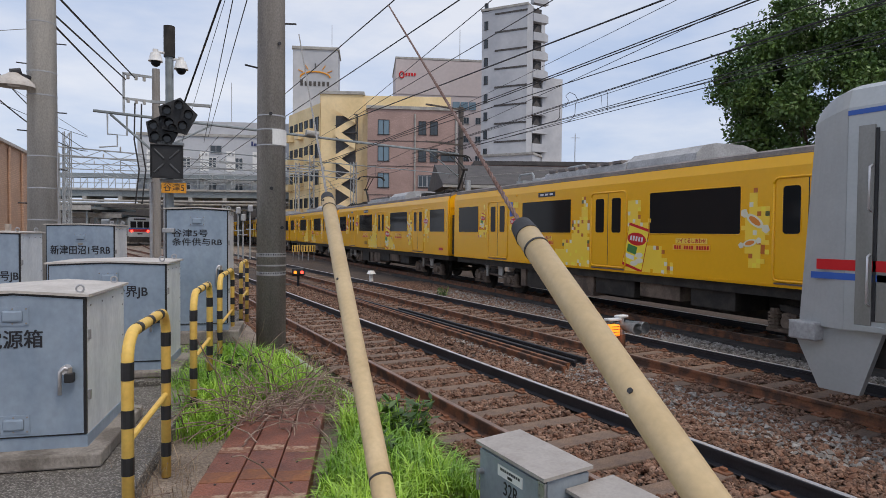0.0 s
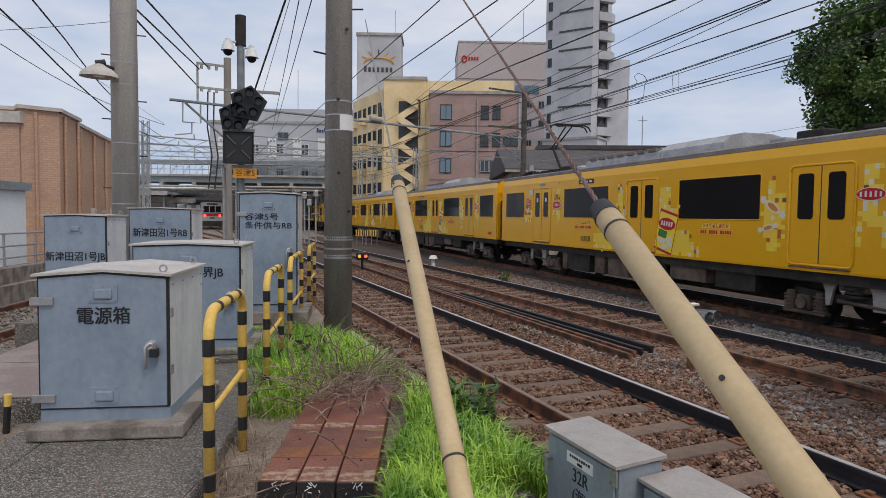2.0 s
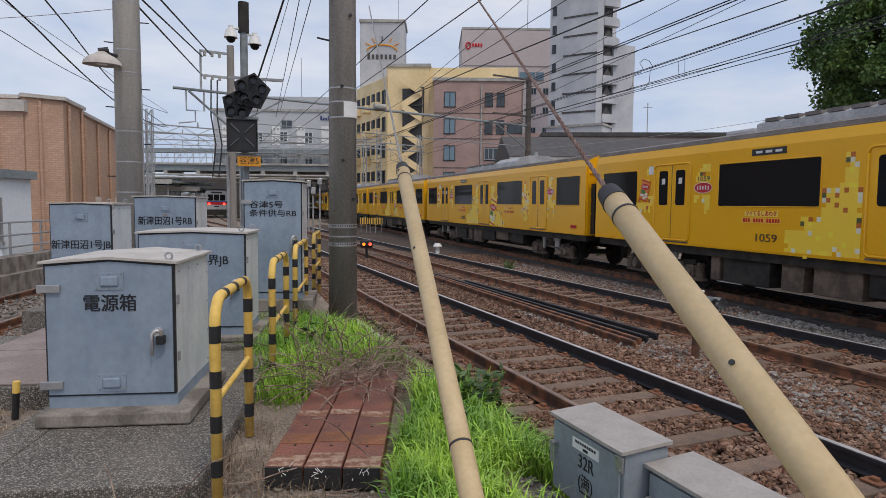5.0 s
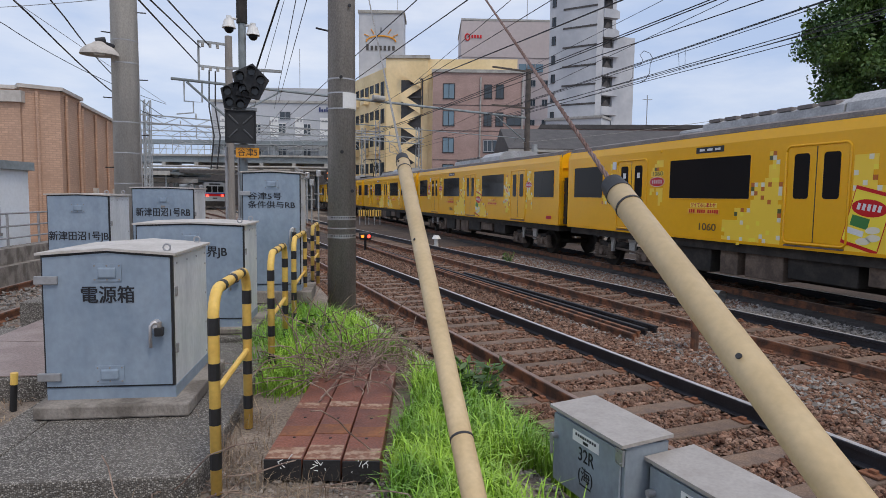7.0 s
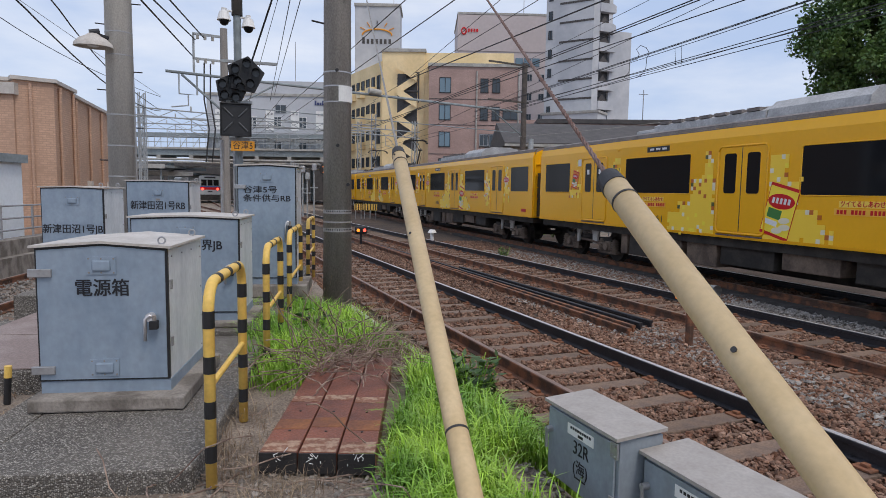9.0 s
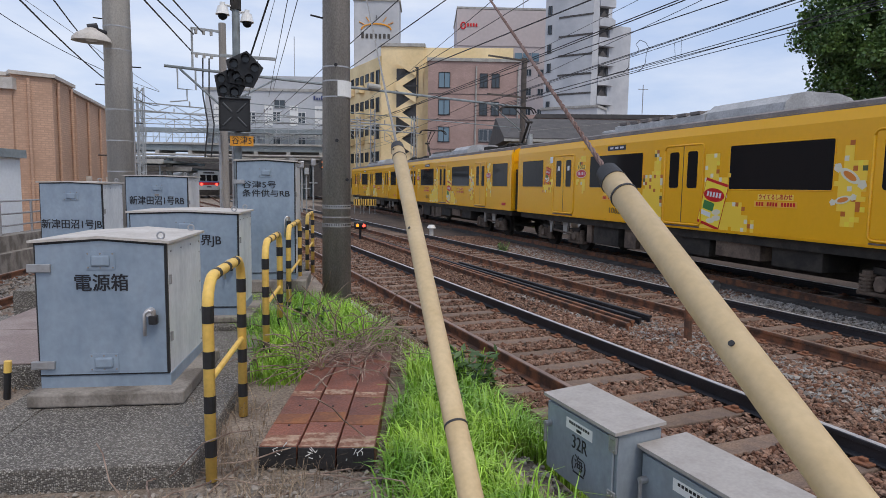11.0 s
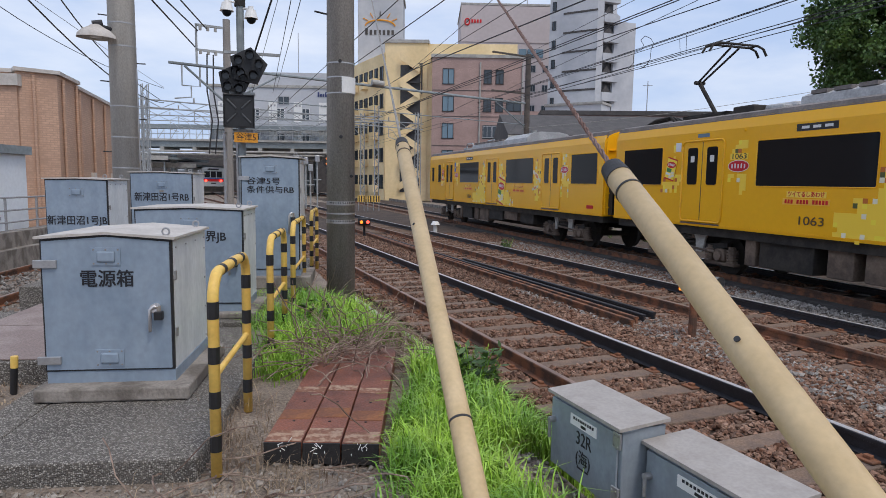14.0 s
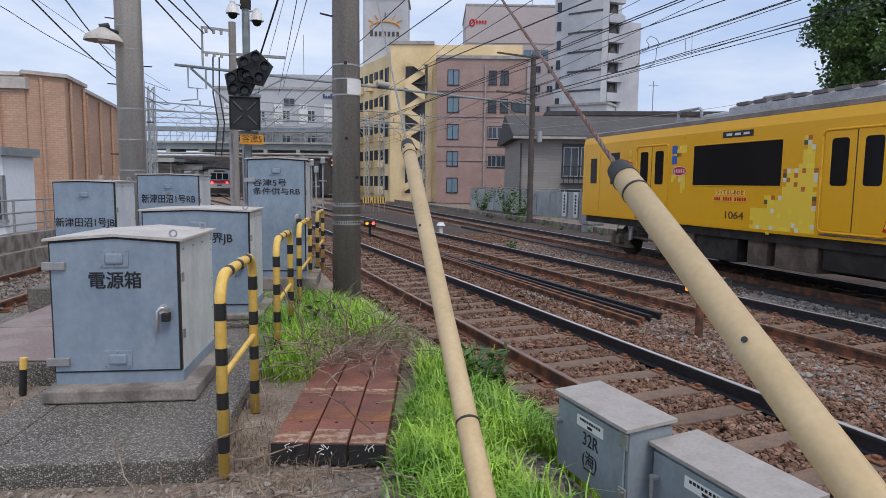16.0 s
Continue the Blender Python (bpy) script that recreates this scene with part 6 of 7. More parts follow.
def stones(name, n, place, size, seed, material, label, fine=True):
    """Loose angular stones, each its own small lump."""
    rs = np.random.RandomState(seed)
    if fine:
        g = (1 + 5 ** 0.5) / 2
        base = np.array([(-1, g, 0), (1, g, 0), (-1, -g, 0), (1, -g, 0), (0, -1, g), (0, 1, g), (0, -1, -g), (0, 1, -g), (g, 0, -1), (g, 0, 1), (-g, 0, -1), (-g, 0, 1)]) / 1.9
        fc = np.array([(0, 11, 5), (0, 5, 1), (0, 1, 7), (0, 7, 10), (0, 10, 11), (1, 5, 9), (5, 11, 4), (11, 10, 2), (10, 7, 6), (7, 1, 8), (3, 9, 4), (3, 4, 2), (3, 2, 6), (3, 6, 8), (3, 8, 9), (4, 9, 5), (2, 4, 11), (6, 2, 10), (8, 6, 7), (9, 8, 1)])
    else:
        base = np.array([(1, 0, 0), (-1, 0, 0), (0, 1, 0), (0, -1, 0), (0, 0, 1), (0, 0, -1)], float)
        fc = np.array([(0, 2, 4), (2, 1, 4), (1, 3, 4), (3, 0, 4), (2, 0, 5), (1, 2, 5), (3, 1, 5), (0, 3, 5)])
    pts = np.array(place(rs, n))
    n = len(pts)
    v = base[None] * (1 + rs.uniform(-0.4, 0.4, (n, len(base), 3)))
    sc = rs.uniform(*size, (n, 1, 1)) * rs.uniform(0.6, 1.45, (n, 1, 3))
    sc[:, :, 2] *= 0.75
    v = v * sc
    a = rs.uniform(0, 2 * np.pi, n)
    t = rs.normal(0, 0.45, n)
    ca, sa, ct, st = np.cos(a)[:, None], np.sin(a)[:, None], np.cos(t)[:, None], np.sin(t)[:, None]
    x, y, z = v[..., 0], v[..., 1], v[..., 2]
    y, z = y * ct - z * st, y * st + z * ct
    x, y = x * ca - y * sa, x * sa + y * ca
    v = np.stack([x, y, z], -1) + pts[:, None]
    f = (fc[None] + len(base) * np.arange(n)[:, None, None]).reshape(-1, 3)
    return cloud(name, v.reshape(-1, 3), f, M[material], label, "stones")


def bed(x0, x1, y0, y1):
    """Places for ballast between the sleepers and outside them, clear of the rails."""
    def place(rs, n):
        out = []
        while len(out) < n:
            x, y = rs.uniform(x0, x1), rs.uniform(y0, y1)
            top = -0.172
            clear = True
            for _, c, turn, ys, _, _ in TRACKS[:3]:
                cx = c + (SLOPE * y if turn else 0)
                d = abs(x - cx)
                if d < 1.22:
                    k = (y / (math.cos(math.atan(SLOPE)) if turn else 1) - ys - 0.3) / 0.62
                    k = abs(k - round(k)) * 0.62
                    if k < 0.125 or abs(d - 0.735) < 0.07:
                        clear = False
            if x < 3.0:
                top = ground_z(x, y) + 0.005
            if clear:
                out.append((x, y, top + rs.normal() * 0.012))
        return out
    return place


def build_ballast():
    stones("ballast_stones", 46000, bed(2.35, 9.6, 1.5, 9.0), (0.012, 0.031), 1, "stone", "loose brown and grey track ballast stones")
    stones("rusty_ballast_stones", 5200, bed(2.4, 3.35, 1.5, 14.0), (0.02, 0.04), 9, "rust_stone", "rust-stained flat ballast stones beside the rail", fine=False)
    stones("ballast_stones", 52000, bed(2.6, 13.0, 9.0, 24.0), (0.02, 0.045), 2, "stone", "loose brown and grey track ballast stones", fine=False)
    stones("grey_ballast_stones", 14000, bed(9.15, 11.0, 3.5, 20.0), (0.02, 0.04), 3, "grey_stone", "fresh pale grey ballast stones", fine=False)
    stones("grey_ballast_stones", 4000, bed(5.9, 7.0, 3.0, 11.0), (0.02, 0.04), 7, "grey_stone", "fresh pale grey ballast stones", fine=False)

    def near(rs, n):
        return [(x, y, ground_z(x, y) + 0.004) for x, y in zip(rs.uniform(-1.2, 1.9, n), rs.uniform(2.0, 3.6, n))]

    stones("gravel", 2600, near, (0.005, 0.018), 4, "gravel", "small gravel and broken concrete on the soil")

    def left(rs, n):
        out = []
        for _ in range(n):
            u, v = rs.uniform(-7.5, -3.6), rs.uniform(7, 22)
            q = yard(u, v).translation
            out.append((q.x, q.y, -0.13 + rs.normal() * 0.02))
        return out

    stones("yard_ballast_stones", 6000, left, (0.02, 0.045), 5, "grey_stone", "grey ballast stones of the yard track", fine=False)


def weed(x, y, h, n, seed, label="leafy green weed between the stones"):
    """A leafy weed: stems with pointed leaves."""
    rs = np.random.RandomState(seed)
    z0 = ground_z(x, y) - 0.02
    w = thing("weed", pose(x, y, z0), label, "weed", "leafy weeds")
    bm = bmesh.new()
    c = []
    for k in range(n):
        a, l = rs.uniform(0, 6.28), rs.uniform(0.3, 0.7)
        tip = Vector((math.cos(a) * h * l * 0.6, math.sin(a) * h * l * 0.6, h * rs.uniform(0.6, 1.0)))
        tube(bm, (0, 0, 0), tip, 0.006, 0.003, 5)
        for j in range(14):
            f = rs.uniform(0.2, 1.0)
            c.append(tuple(tip * f))
    tagged(part("stem", bm, M["grass"], w), kind="stuff")
    c = np.array(c)
    m = len(c)
    u = rs.normal(size=(m, 3)) * np.array([1, 1, 0.45])
    u /= np.linalg.norm(u, axis=1)[:, None]
    v = np.cross(u, np.array([0, 0, 1.0]) + rs.normal(size=(m, 3)) * 0.4)
    v /= np.linalg.norm(v, axis=1)[:, None]
    s = rs.uniform(0.03, 0.065, (m, 1)) * (h / 0.5) ** 0.5
    verts = np.stack([c, c + u * s + v * s * 0.42, c + u * s * 2.1, c + u * s - v * s * 0.42], 1).reshape(-1, 3)
    ob = cloud("leaves", verts, np.arange(4 * m).reshape(-1, 4), M["leaf"], "pointed green leaves", "", "")
    ob.parent = w


def twigs(n, x, y, z, spread, seed):
    """A tangle of bare runners, one object of many thin curved stems."""
    rs = np.random.RandomState(seed)
    bm = bmesh.new()
    for k in range(n):
        p = Vector((x + rs.normal() * spread, y + rs.normal() * spread * 1.3, z))
        d = Vector((rs.normal(), rs.normal(), abs(rs.normal()) * 0.7)).normalized()
        pts = [p]
        for j in range(6):
            d = (d + Vector((rs.normal() * 0.35, rs.normal() * 0.35, -0.14 + rs.normal() * 0.2))).normalized()
            q = pts[-1] + d * rs.uniform(0.06, 0.15)
            q.z = max(q.z, ground_z(q.x, q.y) + 0.01)
            pts.append(q)
        path_tube(bm, pts, rs.uniform(0.0018, 0.005), 5)
    return solid("bramble", bm, M["twig"], "tangle of bare brown bramble runners", "bramble", kind="stuff")


def signal_lamp(parent, x, z, r=0.075, y=-0.1):
    lamp = new("lamp_unit")
    lamp.parent = parent
    lamp.matrix_basis = pose(x, y, z)
    bm = bmesh.new()
    n = 16
    rim = []
    for yy, rr in ((0.0, r * 1.15), (-0.22, r * 1.2)):
        rim.append([bm.verts.new((rr * math.cos(k * 2 * math.pi / n), yy, rr * math.sin(k * 2 * math.pi / n))) for k in range(n)])
    for k in range(n):
        if not (9 <= k <= 14):
            bm.faces.new((rim[0][k], rim[0][(k + 1) % n], rim[1][(k + 1) % n], rim[1][k]))
    bmesh.ops.solidify(bm, geom=bm.faces[:], thickness=0.006)
    part("hood", bm, M["signal_black"], lamp)
    rod("lens", lamp, M["lens_grey"], (0, 0.0, 0), (0, -0.02, 0), r, seg=16)


def build_signal():
    s = thing("railway_signal", pose(1.15, 14.9, 0.0, 0, 0, -6), "black railway signal heads on a grey steel mast", "railway signal")
    rod("mast", s, M["bridge"], (0.0, 0.12, 0.0), (0.0, 0.12, 6.4), 0.085, seg=14)
    rod("mast_cap", s, M["train_dark"], (0.0, 0.12, 5.75), (0.0, 0.12, 6.42), 0.12, seg=14)
    for cx, cz, rr, nm in ((0.16, 4.43, 0.42, 5), (-0.14, 4.12, 0.37, 5)):
        head = new("signal_head")
        head.parent = s
        head.matrix_basis = pose(cx, -0.05 if nm == 5 and cx > 0 else 0.06, cz)
        bm = bmesh.new()
        prism(bm, [(rr * math.sin(2 * math.pi * (k + 0.12) / 5), rr * math.cos(2 * math.pi * (k + 0.12) / 5)) for k in range(5)], -0.06, 0.05)
        part("backplate", bm, M["signal_black"], head, "black five-sided backplate")
        for k in range(5):
            a = 2 * math.pi * (k + 0.12) / 5
            signal_lamp(head, rr * 0.55 * math.sin(a), rr * 0.55 * math.cos(a), 0.075, -0.07)
    sq = one("indicator_panel", s, M["signal_black"], -0.36, 0.26, -0.16, -0.02, 3.10, 3.78, bevel=0.01, label="black square indicator panel")
    for sx in (-1, 1):
        for sz in (-1, 1):
            rod("indicator_bar", sq, M["dot_grey"], (-0.05 + sx * 0.06, -0.165, 3.44 + sz * 0.06), (-0.05 + sx * 0.25, -0.165, 3.44 + sz * 0.25), 0.02, seg=8, label="dull grey indicator bar")
    bm = bmesh.new()
    for x0, x1, z0, z1 in ((-0.38, 0.28, 3.78, 3.80), (-0.38, 0.28, 3.08, 3.10), (-0.38, -0.36, 3.10, 3.78), (0.26, 0.28, 3.10, 3.78)):
        box(bm, x0, x1, -0.2, -0.03, z0, z1)
    part("panel_hood", bm, M["signal_black"], sq)
    plate = one("name_plate", s, M["orange_plate"], -0.16, 0.34, -0.12, -0.10, 2.76, 2.98, label="orange name plate with black letters")
    lettering("lettering", "谷津5", 0.19, M["ink"], plate, pose(0.09, -0.1225, 2.87) @ UPRIGHT, width=0.42)
    one("bracket", s, M["lattice"], -0.25, 0.3, 0.0, 0.2, 3.82, 3.88)
    one("bracket", s, M["lattice"], -0.35, 0.85, 0.1, 0.16, 4.72, 4.78)
    one("bracket", s, M["lattice"], -0.2, 0.25, 0.0, 0.2, 2.98, 3.06)
    for x in (-0.55, 0.0):
        rod("conduit", s, M["zinc"], (x * 0.5 - 0.1, 0.2, 0.0), (x * 0.5 - 0.1, 0.2, 3.0), 0.04, seg=8)
    for sx, zc in ((-0.27, 5.62), (0.24, 5.5)):
        cam_d = new("dome_camera")
        cam_d.parent = s
        cam_d.matrix_basis = pose(sx, 0, zc)
        tagged(cam_d, "white dome security camera")
        bm = bmesh.new()
        tube(bm, (0, 0, -0.02), (0, 0, 0.16), 0.15, 0.10, 18)
        tube(bm, (0, 0, 0.16), (0, 0, 0.24), 0.06, 0.06, 10)
        tube(bm, (0, 0, 0.2), (-sx, 0.12, 0.2), 0.025, None, 8)
        part("housing", bm, M["white"], cam_d, "white housing")
        bm = bmesh.new()
        bmesh.ops.create_uvsphere(bm, u_segments=14, v_segments=8, radius=0.105)
        part("dome", bm, M["glass"], cam_d).matrix_basis = pose(0, 0, -0.03)


def lattice_mast(parent, x, y, z0, z1, w=0.4):
    m = new("lattice_mast")
    m.parent = parent
    m.matrix_basis = pose(x, y, z0)
    bm = bmesh.new()
    h = z1 - z0
    for sx in (-1, 1):
        for sy in (-1, 1):
            tube(bm, (sx * w / 2, sy * w / 2, 0), (sx * w / 2, sy * w / 2, h), 0.04, None, 5)
    n = max(4, int(h / 0.55))
    for k in range(n):
        s = 1 if k % 2 else -1
        for sy in (-1, 1):
            tube(bm, (s * w / 2, sy * w / 2, k * h / n), (-s * w / 2, sy * w / 2, (k + 1) * h / n), 0.022, None, 4)
    part("lattice", bm, M["lattice"], m)
    return m


def gantry(p, q, z, masts=True, truss=0.55, label="grey lattice catenary gantry across the tracks", height=1.6):
    """A portal over the tracks: two lattice masts, a truss beam, and hangers with insulators."""
    m, w = front(p, q, 0.0)
    g = thing("catenary_gantry", m, label, "gantry", "catenary gantries")
    if masts:
        lattice_mast(g, 0, 0, -0.2, z + height)
        lattice_mast(g, w, 0, -0.2, z + height)
    bm = bmesh.new()
    for dz in (0, truss):
        tube(bm, (-0.6, 0, z + dz), (w + 0.6, 0, z + dz), 0.05, None, 6)
    n = max(4, int(w / 1.1))
    for k in range(n):
        a, b = (0, truss) if k % 2 else (truss, 0)
        tube(bm, (k * w / n, 0, z + a), ((k + 1) * w / n, 0, z + b), 0.028, None, 5)
    part("truss_beam", bm, M["lattice"], g)
    for k in range(4):
        x = w * (0.14 + 0.24 * k)
        bm = bmesh.new()
        path_tube(bm, [(x, 0, z), (x, 0, z - 0.9), (x + 0.9, 0, z - 1.15)], 0.035, 6)
        path_tube(bm, [(x, 0, z - 0.15), (x + 0.5, 0, z - 0.35), (x + 1.2, 0, z - 1.1)], 0.03, 6)
        part("hanger", bm, M["lattice"], g)
        bm = bmesh.new()
        for j in range(5):
            tube(bm, (x - 0.02, 0, z + truss + 0.05 + j * 0.07), (x + 0.02, 0, z + truss + 0.09 + j * 0.07), 0.07, 0.05, 8)
        part("insulator", bm, M["pale_concrete"], g)
    return g


def near_gantry():
    """The nearest portal: a dark round mast with cable brackets, a beam and a steel pole beyond the tracks."""
    m, w = front((1.66, 28.6), (17.5, 30.9), 0.0)
    g = thing("catenary_gantry", m, "dark steel catenary gantry with cable brackets", "gantry", "catenary gantries")
    rod("mast", g, M["dark_pole"], (0, 0, -0.1), (0, 0, 8.6), 0.19, 0.15, seg=16, label="dark steel mast")
    rod("far_mast", g, M["mast"], (w, 0, -0.2), (w, 0, 9.0), 0.17, 0.15, seg=16, label="dark steel mast")
    bm = bmesh.new()
    tube(bm, (-2.3, 0, 6.62), (w, 0, 6.35), 0.06, None, 6)
    tube(bm, (0, 0, 5.1), (-1.7, 0, 6.55), 0.05, None, 6)
    tube(bm, (0, 0, 5.2), (2.2, 0, 6.5), 0.04, None, 6)
    tube(bm, (w, 0, 5.0), (w - 2.2, 0, 6.35), 0.04, None, 6)
    tube(bm, (0.0, 0, 5.4), (w, 0, 5.2), 0.022, None, 6)
    part("beam", bm, M["bridge"], g, "grey steel beam")
    for z in (7.2, 8.2):
        one("bracket", g, M["lattice"], -1.25, 0.1, -0.04, 0.04, z, z + 0.09)
    one("bracket", g, M["lattice"], -1.25, -1.17, -0.04, 0.04, 6.6, 8.25)
    for z in (7.25, 8.2):
        for x in (-1.05, -0.75, -0.45):
            rod("insulator", g, M["pale_concrete"], (x, 0, z - 0.16), (x, 0, z), 0.06, seg=8)
    bm = bmesh.new()
    path_tube(bm, [(-1.8, 0, 6.6), (-1.8, 0, 5.75), (-1.1, 0, 5.75), (-1.1, 0, 6.6)], 0.035, 6)
    path_tube(bm, [(-1.45, 0, 5.75), (-1.45, 0, 5.3), (-2.1, 0, 5.2)], 0.03, 6)
    part("hanger", bm, M["lattice"], g)
    tr = new("transformer")
    tr.parent = g
    rod("tank", tr, M["lattice"], (w + 0.35, -0.25, 4.3), (w + 0.35, -0.25, 4.9), 0.16, seg=12)
    for z in (8.9, 6.9):
        one("cross_arm", g, M["mast"], w - 2.4, w + 0.3, -0.05, 0.05, z - 0.06, z + 0.02)
    for x in (-0.05, 0.2):
        bm = bmesh.new()
        path_tube(bm, [(-0.75 + x, 0, 7.1), (-0.78 + x, 0, 5.6), (-0.6 + x, 0, 4.4), (-0.75 + x, 0, 3.0)], 0.03, 6)
        part("hanging_cable", bm, M["wire"], g)
    lamp = new("floodlight")
    lamp.parent = g
    rod("lamp_head", lamp, M["pale_concrete"], (6.6, -0.15, 6.62), (7.2, -0.15, 6.60), 0.14, seg=12)


def strung(name, p, q, r, r_wire, material, label, n=12):
    """A wire that hangs in a smooth curve through three points, and runs on straight before the first."""
    p, q, r = Vector(p), Vector(q), Vector(r)
    f = (q - p).length / ((q - p).length + (r - q).length)
    pts = [p + (p - q).normalized() * 24, p + (p - q).normalized() * 10]
    for k in range(n + 1):
        t = k / n
        pts.append(p * ((t - f) * (t - 1) / f) + q * (t * (t - 1) / (f * (f - 1))) + r * (t * (t - f) / (1 - f)))
    bm = bmesh.new()
    path_tube(bm, pts, r_wire, 5)
    solid(name, bm, material, label, "wire", "overhead wires")


def catenary():
    """Contact and carrying wires over each track, with droppers; feeders above."""
    black = M["wire"]
    wires("contact_wire", [((4.2, -14, 5.2), (4.2, 29, 5.0)), ((8.6, -14, 5.16), (8.6, 29, 5.14)), ((9.61, -14, 4.9), (13.55, 29, 5.7)), ((9.67, -14, 4.85), (13.67, 29, 5.6))], 0.010, black, "black contact wire above the track", 0.0, 2)
    wires("carrying_wire", [((4.2, -14, 6.25), (4.2, 29, 5.45)), ((8.2, -14, 5.74), (8.2, 29, 4.9)), ((8.35, -14, 5.78), (8.35, 29, 4.9)), ((9.55, -14, 5.81), (13.58, 29, 5.96)), ((9.62, -14, 5.84), (13.62, 29, 5.93)), ((9.79, -14, 5.26), (13.85, 29, 5.69))], 0.011, black, "black carrying wire above the track", 0.0, 8)
    for c, sl in ((4.2, 0.0), (8.4, 0.0), (11.11, SLOPE)):
        for y0, y1 in ((29.0, 58.0), (58.0, 96.0)):
            p, q = (c + sl * y0, y0), (c + sl * y1, y1)
            wires("contact_wire", [((*p, 5.2), (*q, 5.2))], 0.009, black, "black contact wire above the track", 0.0, 2)
            wires("carrying_wire", [((*p, 6.1), (*q, 6.1))], 0.011, black, "black carrying wire above the track", 0.35, 14)
            for k in range(1, 5):
                f = k / 5
                x, y = p[0] + (q[0] - p[0]) * f, y0 + (y1 - y0) * f
                wires("dropper", [((x, y, 5.2), (x, y, 6.1 - 1.4 * f * (1 - f)))], 0.005, black, "thin dropper between the wires", 0, 1)
    wires("dropper", [((12.4, 13.72, 5.91), (12.4, 13.66, 5.43)), ((12.4, 13.47, 5.95), (12.4, 13.45, 5.42)), ((12.45, 16.9, 5.92), (12.46, 16.9, 5.47)), ((11.24, 4.0, 5.88), (11.26, 4.0, 5.235)), ((11.18, 3.4, 5.88), (11.2, 3.4, 5.22))], 0.006, black, "thin dropper between the wires", 0, 1)
    bm = bmesh.new()
    path_tube(bm, [(12.6, 16.08, 5.5), (12.6, 15.85, 5.63), (12.6, 15.85, 5.94), (12.6, 15.5, 5.96), (12.6, 15.42, 6.08), (12.6, 15.56, 6.25), (12.6, 15.38, 6.33), (12.6, 15.12, 6.21), (12.6, 14.97, 6.02), (12.6, 15.08, 5.92), (12.6, 15.1, 5.62), (12.6, 15.28, 5.46), (12.6, 15.5, 5.42)], 0.009, 6)
    solid("jumper_wire", bm, black, "looped jumper between the carrying and contact wires", "wire", "overhead wires")
    wires("auxiliary_wire", [((10.8, -14, 5.62), (16.2, 56, 5.62)), ((2.58, -14, 5.86), (9.82, 29, 7.11)), ((4.85, -14, 5.69), (8.33, 29, 6.13)), ((7.0, -10, 6.2), (15.9, 30.6, 6.9))], 0.009, black, "black auxiliary wire above the tracks", 0.0, 10)
    wires("feeder_cable", [((9.5, -14, 5.92), (9.5, 29, 7.01))], 0.020, black, "thick black feeder cable above the tracks", 0.0, 4)
    wires("feeder_cable", [((9.0, -14, 5.9), (16.6, 30.7, 6.95)), ((8.7, -16, 8.1), (17.2, 30.8, 8.95))], 0.010, black, "black feeder cable above the tracks", 0.2, 12)
    wires("power_cable", [((-4.5, -6.0, 5.53), (0.41, 28.7, 7.4)), ((-3.65, 2.0, 5.74), (0.54, 28.7, 8.06)), ((-2.94, 2.0, 5.6), (0.89, 28.7, 8.16))], 0.026, black, "thick black power cable above the yard", 0.0, 10)
    strung("power_cable", (-4.06, 21.4, 6.9), (-3.09, 32.0, 6.43), (-1.46, 50.0, 7.35), 0.026, black, "thick black power cable above the yard")
    strung("power_cable", (-3.19, 21.0, 6.9), (-3.07, 32.0, 7.17), (-1.64, 50.0, 7.5), 0.022, black, "thick black power cable above the yard")
    strung("messenger_cable", (-3.8, 17.2, 5.7), (-2.93, 22.0, 5.63), (-0.82, 28.4, 5.58), 0.010, black, "thin black cable across the yard")
    strung("messenger_cable", (-3.18, 17.5, 6.0), (-2.1, 22.0, 5.75), (-0.82, 28.4, 5.62), 0.007, M["wire_grey"], "thin grey cable across the yard")
    wires("signal_cable", [((1.45, 14.95, 4.75), (2.6, 3.0, 9.6))], 0.020, black, "black cable running to the signal mast", 0.0, 6)
    wires("stay_wire", [((3.21, 26.0, 5.37), (1.23, 6.0, 5.14)), ((3.37, 26.0, 5.6), (1.41, 6.0, 5.07)), ((2.05, 26.0, 4.0), (3.0, 3.0, 12.0))], 0.008, black, "thin dark stay wire above the yard", 0.0, 4)
    wires("telephone_line", [((40.0, 20.0, 9.2), (17.2, 30.9, 5.0)), ((17.2, 30.9, 5.6), (30, 58, 7.5))], 0.012, M["wire_grey"], "thin grey telephone line", 0.5, 10)
    wires("lamp_wire", [((-1.1, 12.8, 5.4), (-9.0, 15.2, 5.0))], 0.006, M["wire_grey"], "thin wire strung from the lamp pole", 0.2, 10)


